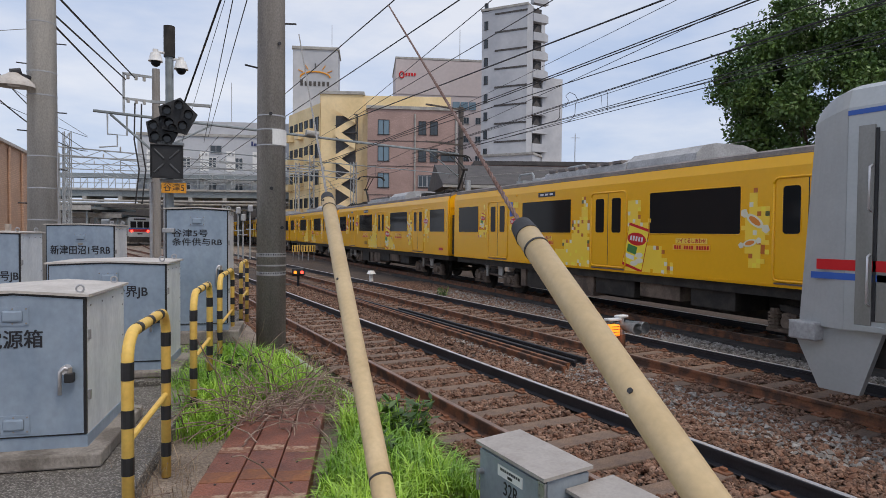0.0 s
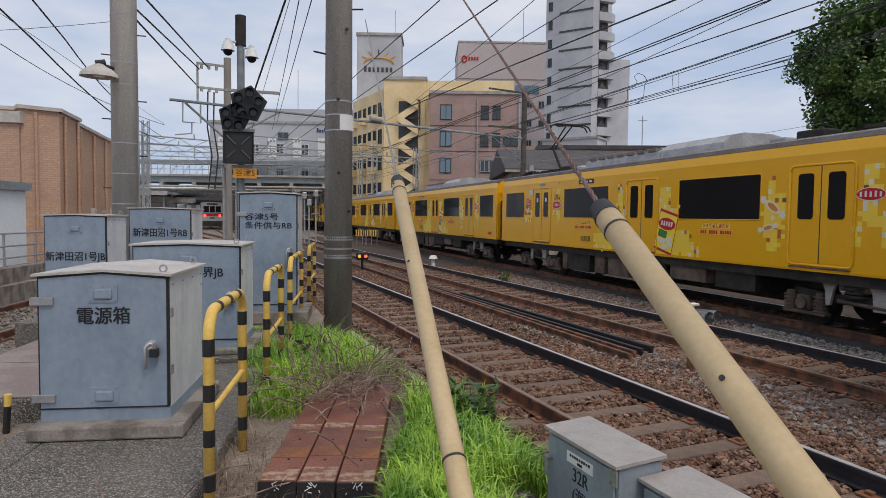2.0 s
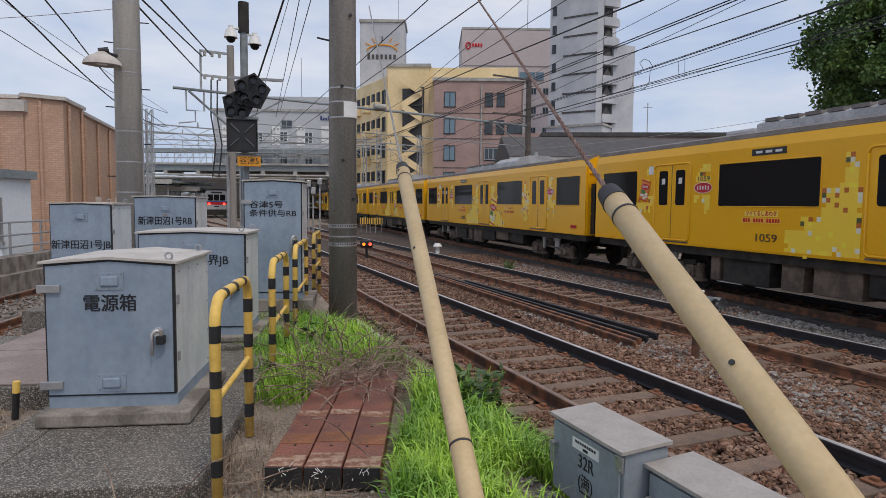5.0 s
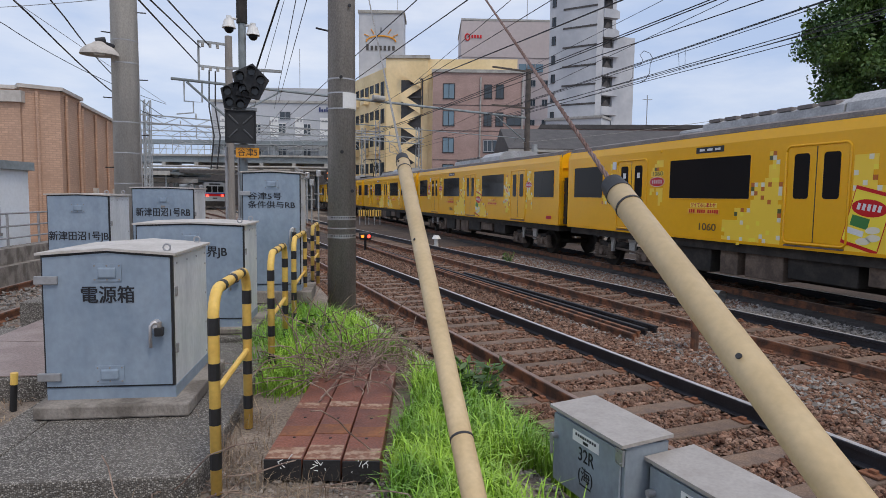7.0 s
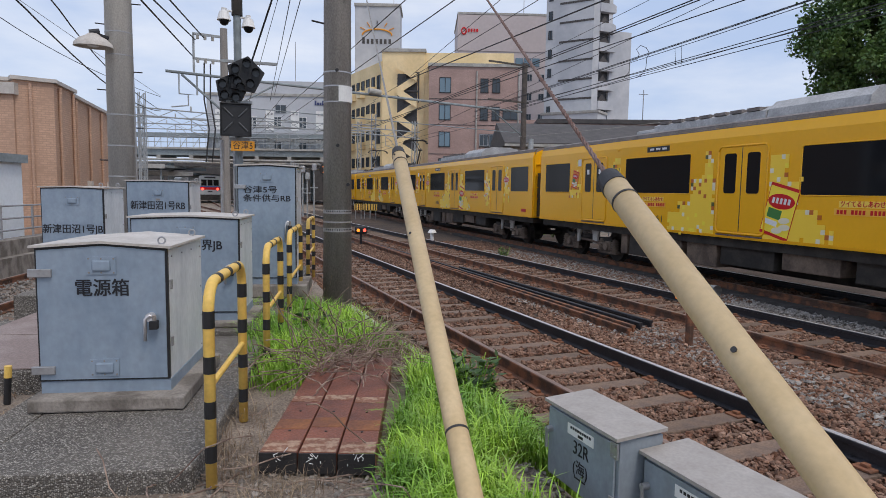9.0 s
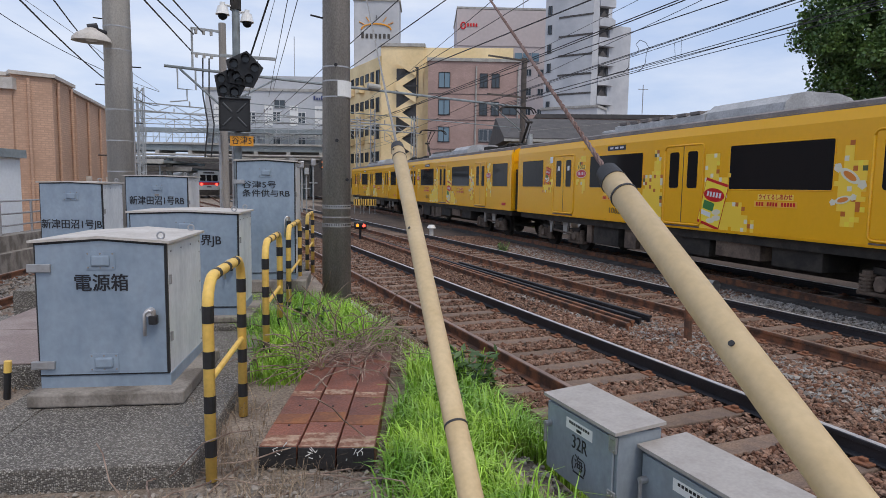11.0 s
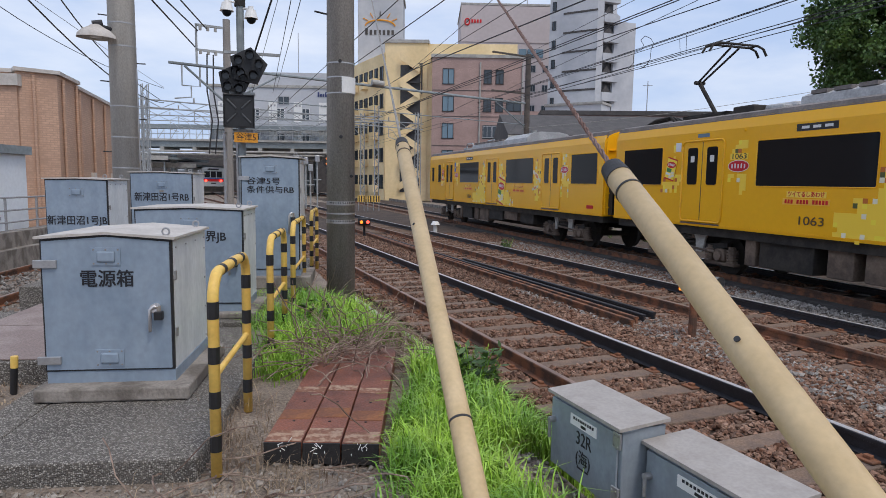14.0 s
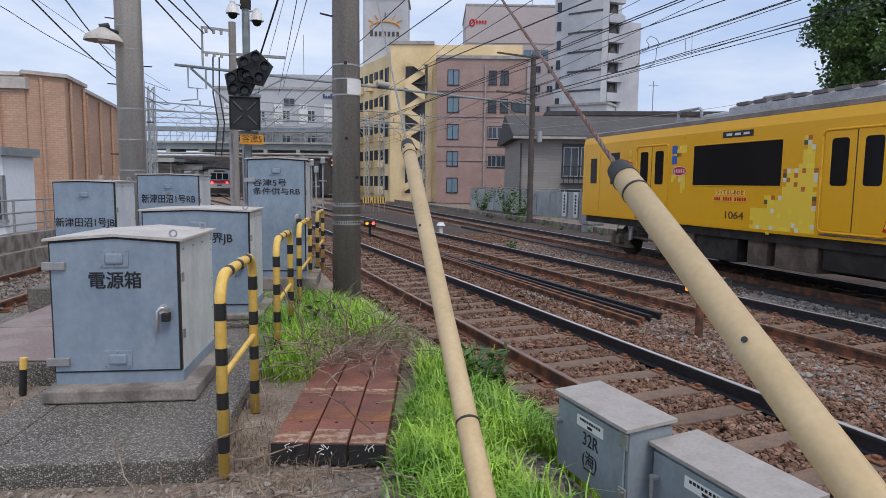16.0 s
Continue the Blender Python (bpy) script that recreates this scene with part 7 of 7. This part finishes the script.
def pole_fittings():
    p = concrete_pole(1.875, 8.23, 0.1, 11.0, 0.19, 0.15, M["dark_pole"], "dark grey concrete pole with steel bands and white plate")
    for z, mt in ((3.33, "zinc"), (3.15, "zinc"), (2.95, "zinc"), (1.52, "zinc"), (1.40, "zinc"), (1.28, "zinc")):
        rr = 0.19 - 0.04 * z / 10.9 + 0.004
        rod("band", p, M[mt], (0, 0, z), (0, 0, z + (0.05 if z in (1.52, 1.28) else 0.018)), rr, seg=28)
    for z in (1.53, 1.29):
        for k in range(14):
            a = -2.6 + k * 0.16
            rr = 0.19
            o = one("strap_slot", p, M["ink"], -0.006, 0.006, -0.002, 0.002, z + 0.012, z + 0.03)
            o.matrix_basis = Matrix.Translation((rr * math.cos(a), rr * math.sin(a), 0)) @ pose(0, 0, 0, 0, 0, math.degrees(a) + 90)
    bm = bmesh.new()
    n = 8
    arc = [-1.72 + 1.2 * k / n for k in range(n + 1)]
    prism(bm, [(0.184 * math.cos(t), 0.184 * math.sin(t)) for t in arc] + [(0.199 * math.cos(t), 0.199 * math.sin(t)) for t in arc[::-1]], -3.16, -2.96)
    bmesh.ops.rotate(bm, verts=bm.verts[:], cent=(0, 0, 0), matrix=Matrix.Rotation(math.pi / 2, 3, "X"))
    for v in bm.verts:
        v.co.y, v.co.z = -v.co.y, -v.co.z
    part("name_plate", bm, M["white"], p, "white plate")
    rod("step_bolt", p, M["dark_rail"], (-0.15, 0, 3.95), (-0.34, -0.05, 3.96), 0.012, seg=8)
    rod("step_bolt", p, M["dark_rail"], (0.12, -0.05, 4.55), (0.30, -0.1, 4.56), 0.012, seg=8)
    for x, y, z in ((-0.05, -0.178, 3.35), (0.06, -0.178, 4.25), (-0.04, -0.18, 2.4), (0.1, -0.16, 1.9)):
        rod("bolt_head", p, M["dark_rail"], (x, y, z), (x, y - 0.02, z), 0.022, seg=8)
    q = concrete_pole(-1.035, 12.9, -0.1, 13.0, 0.245, 0.19, M["pole"], "pale grey concrete pole carrying a lamp")
    for z in (2.2, 2.75, 3.3, 4.35, 4.75, 5.6):
        rod("band", q, M["zinc"], (0, 0, z), (0, 0, z + 0.02), 0.245 - 0.055 * z / 13.1 + 0.004, seg=28)
    for k, z in enumerate((2.5, 3.1, 3.75, 4.1, 4.9, 5.3)):
        s = 1 if k % 2 else -1
        rod("step_bolt", q, M["dark_rail"], (s * 0.2, 0, z), (s * 0.37, -0.02, z), 0.011, seg=8)
    lamp = new("yard_lamp")
    lamp.parent = q
    lamp.matrix_basis = pose(-0.38, -0.25, 4.47)
    tagged(lamp, "white enamel yard lamp on an arm")
    bm = bmesh.new()
    n, rings = 20, []
    for rr, zz in ((0.315, -0.03), (0.30, 0.03), (0.22, 0.11), (0.12, 0.16), (0.07, 0.2)):
        rings.append([bm.verts.new((rr * math.cos(k * 2 * math.pi / n), rr * 0.75 * math.sin(k * 2 * math.pi / n), zz)) for k in range(n)])
    for a, b in zip(rings, rings[1:]):
        for k in range(n):
            bm.faces.new((a[k], a[(k + 1) % n], b[(k + 1) % n], b[k]))
    bm.faces.new(rings[-1])
    part("shade", bm, M["box_roof"], lamp, "pale enamel shade", smooth=True)
    rod("bulb", lamp, M["white"], (0, 0, -0.02), (0, 0, 0.1), 0.09, seg=12)
    rod("arm", lamp, M["dark_rail"], (0, 0, 0.2), (0.45, 0.2, 0.12), 0.035)
    rod("clamp", lamp, M["dark_rail"], (-0.05, 0, 0.2), (0.1, 0.03, 0.24), 0.06)
    rod("conduit", q, M["zinc"], (0.24, -0.05, -0.1), (0.21, -0.05, 4.0), 0.025, seg=8)


def small_signals():
    for x, y, lit in ((6.25, 23.4, 1),):
        s = thing("shunting_signal", pose(x, y, -0.2, 0, 0, -12), "low black shunting signal on a short post", "signal", "shunting signals")
        rod("post", s, M["dark_rail"], (0, 0, 0), (0, 0, 0.5), 0.05)
        one("case", s, M["signal_black"], -0.24, 0.24, -0.12, 0.12, 0.45, 0.75, bevel=0.05)
        for k in (-0.12, 0.12):
            rod("hood", s, M["zinc"] if not lit else M["signal_black"], (k, -0.1, 0.6), (k, -0.32, 0.6), 0.075, seg=14)
            rod("lens", s, (M["lamp_red"] if k > 0 else M["signal_amber"]) if lit else M["glass"], (k, -0.315, 0.6), (k, -0.325, 0.6), 0.06, seg=14)
    # warning light with two hooded lamps, on a rusty post
    s = thing("flashing_light", pose(6.46, 6.6, -0.2), "amber trackside warning light on a rusty post", "warning light")
    rod("post", s, M["rust"], (0, 0, 0), (0, 0, 0.72), 0.055)
    lamp = one("lamp", s, M["signal_amber"], -0.27, -0.12, -0.1, 0.02, 0.72, 0.88, bevel=0.015, label="glowing amber lamp")
    for k in range(4):
        one("lamp_grille", lamp, M["rust"], -0.275, -0.115, -0.106, -0.1, 0.735 + 0.04 * k, 0.743 + 0.04 * k)
    for x, z in ((0.02, 0.86), (0.17, 0.87)):
        bm = bmesh.new()
        rings = [[bm.verts.new((x + yy * -0.45 + r * math.cos(c), yy, z - 0.02 + r * math.sin(c) + yy * 0.12)) for c in [k * math.pi / 8 for k in range(16)]] for yy, r in ((0.06, 0.05), (-0.06, 0.065), (-0.2, 0.085))]
        for p0, p1 in zip(rings, rings[1:]):
            for k in range(16):
                bm.faces.new((p0[k], p0[(k + 1) % 16], p1[(k + 1) % 16], p1[k]))
        bm.faces.new(rings[0])
        bmesh.ops.solidify(bm, geom=bm.faces[:], thickness=0.006)
        hood = part("hood", bm, M["lattice"], s, "pale grey lamp hood", smooth=True)
        rod("lens", hood, M["glass"], (x + 0.015, -0.04, z - 0.025), (x + 0.02, -0.05, z - 0.026), 0.055, seg=14)
    one("bracket", s, M["white"], -0.28, -0.05, -0.06, 0.06, 0.93, 0.96, bevel=0.008)
    one("bracket", s, M["white"], -0.1, 0.08, -0.05, 0.05, 0.965, 1.0, bevel=0.01)
    rod("stem", s, M["lattice"], (0, 0, 0.7), (0, 0, 0.965), 0.03)
    p = thing("white_marker", pose(9.9, 25.2, -0.2), "small white mushroom-shaped track marker", "track marker")
    rod("stem", p, M["white"], (0, 0, 0), (0, 0, 0.32), 0.09, seg=12)
    rod("head", p, M["white"], (0, 0, 0.32), (0, 0, 0.46), 0.2, 0.12, seg=14)
    b = thing("striped_post", yard(-2.365, 4.52, 0.30) @ pose(0, 0, 0, 0, 4, 0), "short black and yellow striped post", "post")
    rod("post", b, M["black"], (0, 0, -0.1), (0, 0, 0.40), 0.022, seg=12)
    for z in (0.03, 0.33):
        rod("yellow_band", b, M["yellow_paint"], (0, 0, z), (0, 0, z + 0.08), 0.0235, seg=12)


def loose_rails():
    for k, (dx, dz, y0, y1) in enumerate(((0.0, 0.0, 7.35, 26.0), (0.20, 0.0, 7.5, 25.0), (0.42, 0.0, 7.6, 24.0), (0.70, 0.0, 7.7, 15.0))):
        bm = bmesh.new()
        prism(bm, rail_profile(), 0, y1 - y0)
        r = solid("loose_rail", bm, M["rust"] if k < 2 else M["dark_rail"], "loose rusty rail lying on the ballast", "rail", "loose rails between the tracks")
        r.matrix_world = pose(6.05 + dx, y0, -0.04 + dz, 0, 0, -1.2 + 0.5 * k)


def far_side():
    # kerb, strip of weeds, fence with banners and a grey cabinet beyond the far track
    bm = bmesh.new()
    box(bm, -0.12, 0.12, -5, 75, -0.3, 0.06, bevel=0.01)
    solid("kerb", bm, M["concrete"], "stained concrete kerb beside the far track", kind="structure", m=pose(14.7, 0, 0, 0, 0, -5.6))
    f = thing("boundary_fence", pose(17.0, 0, -0.2, 0, 0, -6.0), "pale mesh fence with white banners", "fence")
    for k in range(24):
        y = 2 + k * 2.0
        rod("post", f, M["lattice"], (0, y, 0), (0, y, 1.9), 0.035, seg=8)
        one("panel", f, M["fence"], 0.03, 0.05, y + 0.03, y + 1.97, 0.15, 1.75)
    rod("rail", f, M["lattice"], (0, 1, 1.88), (0, 50, 1.88), 0.025, seg=8)
    for k, y in enumerate((24.0, 25.6, 30.2, 31.6, 21.0)):
        b = one("banner", f, M["white"], -0.06, -0.045, y, y + 0.55, 0.3, 1.75, label="narrow white banner with dark marks")
        for j in range(6):
            one("banner_bar", b, M["red"] if j == 0 and k < 2 else M["ink"], -0.068, -0.06, y + 0.18, y + 0.36, 0.5 + 0.19 * j, 0.63 + 0.19 * j)
    c = thing("grey_cabinet", pose(17.1, 24.3, -0.2, 0, 0, -6), "pale grey steel cabinet on a base", "cabinet")
    one("body", c, M["zinc"], -0.45, 0.45, -0.35, 0.35, 0.35, 1.5, bevel=0.02)
    one("base", c, M["pale_concrete"], -0.4, 0.4, -0.3, 0.3, 0, 0.34)
    for x, y, s in ((19.2, 37.0, 11), (19.8, 42.0, 12), (18.4, 33.5, 13)):
        weed(x, y, 2.2, 26, s, "dark green shrub by the fence")
    for k in range(14):
        weed(15.3 + 0.1 * k * 1.6 + 0.3 * (k % 3), 16 + 1.6 * k, 0.45, 7, 40 + k, "low green weed along the kerb")
    t = thing("cable_trough", pose(9.95, 0, 0, 0, 0, FAR_TURN), "dark concrete cable trough beside the far track", "cable trough", kind="structure")
    for k in range(40):
        one("trough_lid", t, M["trough"], -0.17, 0.17, -4 + k * 0.8, -3.22 + k * 0.8, -0.22, -0.10, bevel=0.008)
    g = thing("concrete_edge", pose(2.42, 0, 0), "grey concrete edging below the grass", "edging", kind="structure")
    for k in range(12):
        one("edge_block", g, M["pale_concrete"], -0.06, 0.06, 0.4 + k * 0.8, 1.19 + k * 0.8, -0.25, 0.08, bevel=0.01)


def red_train():
    """A distant train standing at the platform."""
    c = thing("distant_train", pose(3.12, 88.5, 0.0, 0, 0, 8), "grey and red train standing at the station", "train")
    bm = bmesh.new()
    prism(bm, car_profile(), 0, 30)
    part("body", bm, M["steel"], c)
    one("windscreen", c, M["glass"], -1.1, 1.1, -0.06, 0.02, 2.15, 2.95, bevel=0.02)
    one("pillar", c, M["steel"], -0.42, -0.32, -0.075, -0.05, 2.1, 3.0)
    one("pillar", c, M["steel"], 0.32, 0.42, -0.075, -0.05, 2.1, 3.0)
    one("lower_panel", c, M["steel"], -1.25, 1.25, -0.05, 0.0, 0.98, 1.6, bevel=0.02)
    one("number_bar", c, M["black"], -0.3, 0.3, -0.058, -0.05, 1.3, 1.45)
    one("red_band", c, M["red"], -1.3, 1.3, -0.05, 0.01, 1.62, 1.95)
    one("blue_band", c, M["blue"], -1.3, 1.3, -0.05, 0.01, 1.98, 2.08)
    one("skirt", c, M["train_dark"], -1.2, 1.2, 0.0, 0.2, 0.25, 0.94)
    one("destination", c, M["black"], -0.7, 0.7, -0.05, 0.0, 3.12, 3.32)
    for x in (-0.95, 0.95):
        rod("tail_lamp", c, M["lamp_red"], (x, -0.09, 1.72), (x, 0.0, 1.72), 0.16, seg=12)


M["worn_plate"] = mat("worn_orange_timber", (0.27, 0.105, 0.04), 0.7, scale=6, fine=50, bump=0.2, col2=(0.19, 0.075, 0.04))
build_yard()
build_guy((0.945, 0.68, 1.513), (1.125, 1.48, 1.972), 0.0365, (2.74, 6.4, 4.47), 0.0078, "cream-yellow guard sleeve on a rusty guy wire", M["wire_rust"], studs=(0.245,))
build_guy((0.75, 1.58, 1.06), (1.08, 3.27, 2.14), 0.0365, (2.45, 9.05, 4.83), 0.0075, "cream-yellow guard sleeve on a grey guy wire", M["wire_grey"], studs=(0.62, 0.97), bands=(0.105,))
relay_box(1.75, 2.16, 0.47, 0.24, 0.56, 0.385, ["32R", "(海)"], "grey steel relay box with black lettering")
relay_box(1.88, 1.52, 0.41, 0.24, 0.62, 0.375, [], "grey steel relay box with a small white plate")
pole_fittings()
build_signal()
near_gantry()
gantry((-2.7, 50.2), (20.7, 57.6), 7.0)
gantry((-3.5, 63.0), (17.0, 59.1), 7.6)
gantry((-5.0, 76.0), (19.0, 72.0), 8.2)
catenary()
small_signals()
loose_rails()
for i in range(3):
    timber((0.33 + 0.190 * i, 3.278 - 0.080 * i), -20.5, 0.447, i)
red_train()
far_side()
build_town()
build_tree()
for spec in TRACKS:
    track(*spec)
YELLOW = build_yellow_train()
GREY = build_grey_car()
build_ballast()
blades("grass", 11000, tuft_area(0.62, 1.6, 4.7, 7.6, 95, 0.10, 1), (0.15, 0.36), (0.003, 0.0065), 11, "grass", "fresh green grass beside the timber beams", lean=0.6)
blades("grass", 12000, tuft_area(1.0, 2.15, 1.75, 4.7, 95, 0.10, 2), (0.13, 0.31), (0.003, 0.0065), 12, "grass", "fresh green grass beside the timber beams", lean=0.6)
blades("grass", 1200, tuft_area(1.7, 2.4, 4.6, 8.5, 40, 0.10, 3), (0.08, 0.2), (0.003, 0.005), 13, "grass", "thin green grass along the bank", lean=0.6)
blades("dry_weeds", 900, tuft_area(-0.9, 1.6, 2.5, 3.2, 26, 0.10, 4, True), (0.05, 0.16), (0.001, 0.0022), 14, "dry", "dry pale weed stalks on the soil", lean=1.1)
blades("dry_weeds", 700, tuft_area(0.1, 0.42, 3.25, 5.0, 30, 0.06, 5, True), (0.06, 0.2), (0.001, 0.0025), 15, "dry", "dry pale weed stalks beside the pad", lean=1.0)
blades("dry_weeds", 1200, tuft_area(1.25, 2.0, 5.0, 6.4, 30, 0.12, 6, True), (0.08, 0.28), (0.001, 0.003), 16, "dry", "dry pale weed stalks among the bramble", lean=1.0)
blades("dry_weeds", 900, tuft_area(-2.2, -1.1, 4.0, 5.2, 30, 0.10, 7, True), (0.03, 0.1), (0.002, 0.005), 17, "dry", "dry leaves and stalks on the soil", lean=1.4)
twigs(190, 1.33, 5.05, 0.52, 0.25, 3)
twigs(70, 0.98, 4.65, 0.62, 0.17, 4)
twigs(40, 0.0, 2.95, 0.44, 0.3, 5)
twigs(40, 1.6, 7.2, 0.4, 0.25, 6)
weed(1.95, 4.1, 0.5, 16, 21)
weed(2.05, 4.5, 0.42, 12, 22)
weed(2.35, 3.6, 0.4, 10, 23)
weed(9.3, 17.4, 0.5, 14, 24)
weed(1.55, 3.5, 0.33, 9, 25)
weed(1.1, 6.0, 0.4, 10, 26)
weed(2.1, 3.2, 0.33, 9, 27)

def crossing_gear():
    """Warning posts, a lit crossing sign and striped arms of the level crossing by the station."""
    for k, (x, y, h) in enumerate(((8.02, 46.49, 3.36), (8.33, 46.37, 2.87), (8.79, 46.18, 3.53), (9.57, 45.87, 3.71), (9.8, 45.78, 2.97))):
        p = thing("signal_post", pose(x, y, -0.1), "slim pale steel signal post by the station crossing", "signal post", "posts at the crossing")
        rod("mast", p, M["lattice"], (0, 0, 0), (0, 0, h), 0.06, seg=8)
        if k == 3:
            rod("sign_back", p, M["black"], (0, -0.07, h - 0.25), (0, -0.11, h - 0.25), 0.48, seg=18, label="dark round backing")
            for s in (-1, 1):
                rod("cross_bar", p, M["crossing_glow"], (-0.22 * s, -0.14, h - 0.47), (0.22 * s, -0.14, h - 0.03), 0.05, seg=8, label="glowing orange cross bar")
            one("diamond_plate", p, M["black"], -0.25, 0.25, -0.1, -0.08, h - 1.15, h - 0.75, label="small black plate")
        else:
            bm = bmesh.new()
            box(bm, -0.16, 0.16, -0.2, 0.1, h - 0.15, h + 0.35, bevel=0.05)
            part("head", bm, M["lattice"] if k % 2 else M["zinc"], p)
            rod("bracket", p, M["lattice"], (-0.3, 0, h * 0.6), (0.3, 0, h * 0.6), 0.04, seg=6)
    for x, y in ((11.29, 43.02), (11.88, 42.78), (12.25, 42.63)):
        g = thing("crossing_board", pose(x, y, -0.1), "orange and black striped crossing board on posts", "barrier", "boards at the crossing")
        one("board", g, M["yellow_paint"], -0.28, 0.28, -0.03, 0.03, 0.6, 1.05)
        for j in range(3):
            one("stripe", g, M["black"], -0.22 + 0.18 * j, -0.14 + 0.18 * j, -0.036, -0.03, 0.62, 1.03)
        rod("leg", g, M["zinc"], (-0.2, 0, 0), (-0.2, 0, 0.6), 0.03, seg=6)
        rod("leg", g, M["zinc"], (0.2, 0, 0), (0.2, 0, 0.6), 0.03, seg=6)


M["crossing_glow"] = glow("crossing_glow", (1.0, 0.28, 0.05), 0.9)
crossing_gear()


# ---- what moves ----
def motions():
    a = math.atan(SLOPE)
    turn = math.degrees(-a)
    # the tail of the yellow train, in metres along its track, time by time
    tail = ((0.0, 146.65), (0.5, 142.5), (2.5, 125.9), (6.5, 93.2), (8.0, 80.85), (11.5, 52.4), (14.5, 28.4), (16.0, 16.45))

    def along(t):
        for (t0, s0), (t1, s1) in zip(tail, tail[1:]):
            if t <= t1:
                return s0 + (s1 - s0) * (t - t0) / (t1 - t0)
        return tail[-1][1]

    for k, (car, sets) in enumerate(YELLOW):
        rows = []
        for i in range(17):
            s = along(i) - 9.0 - PITCH * (7 - k)
            rows.append((i, pose(11.11 + s * math.sin(a), s * math.cos(a), 0, 0, 0, turn)))
        walk(car, rows)
        steps = 240
        for ws in sets:
            y = ws.matrix_basis.translation.y
            walk(ws, [(16.0 * j / steps, pose(0, y, 0.43, math.degrees((along(0) - along(16.0 * j / steps)) / 0.43) % 360)) for j in range(steps + 1)])
    car, sets = GREY

    def gone(t):
        return 4.08 - 0.1 * t - 0.08 * t * t

    walk(car, [(t, pose(8.2, gone(t), 0)) for t in range(17)])
    for ws in sets:
        y = ws.matrix_basis.translation.y
        walk(ws, [(0.25 * j, pose(0, y, 0.43, math.degrees((gone(0) - gone(0.25 * j)) / 0.43) % 360)) for j in range(65)])


motions()
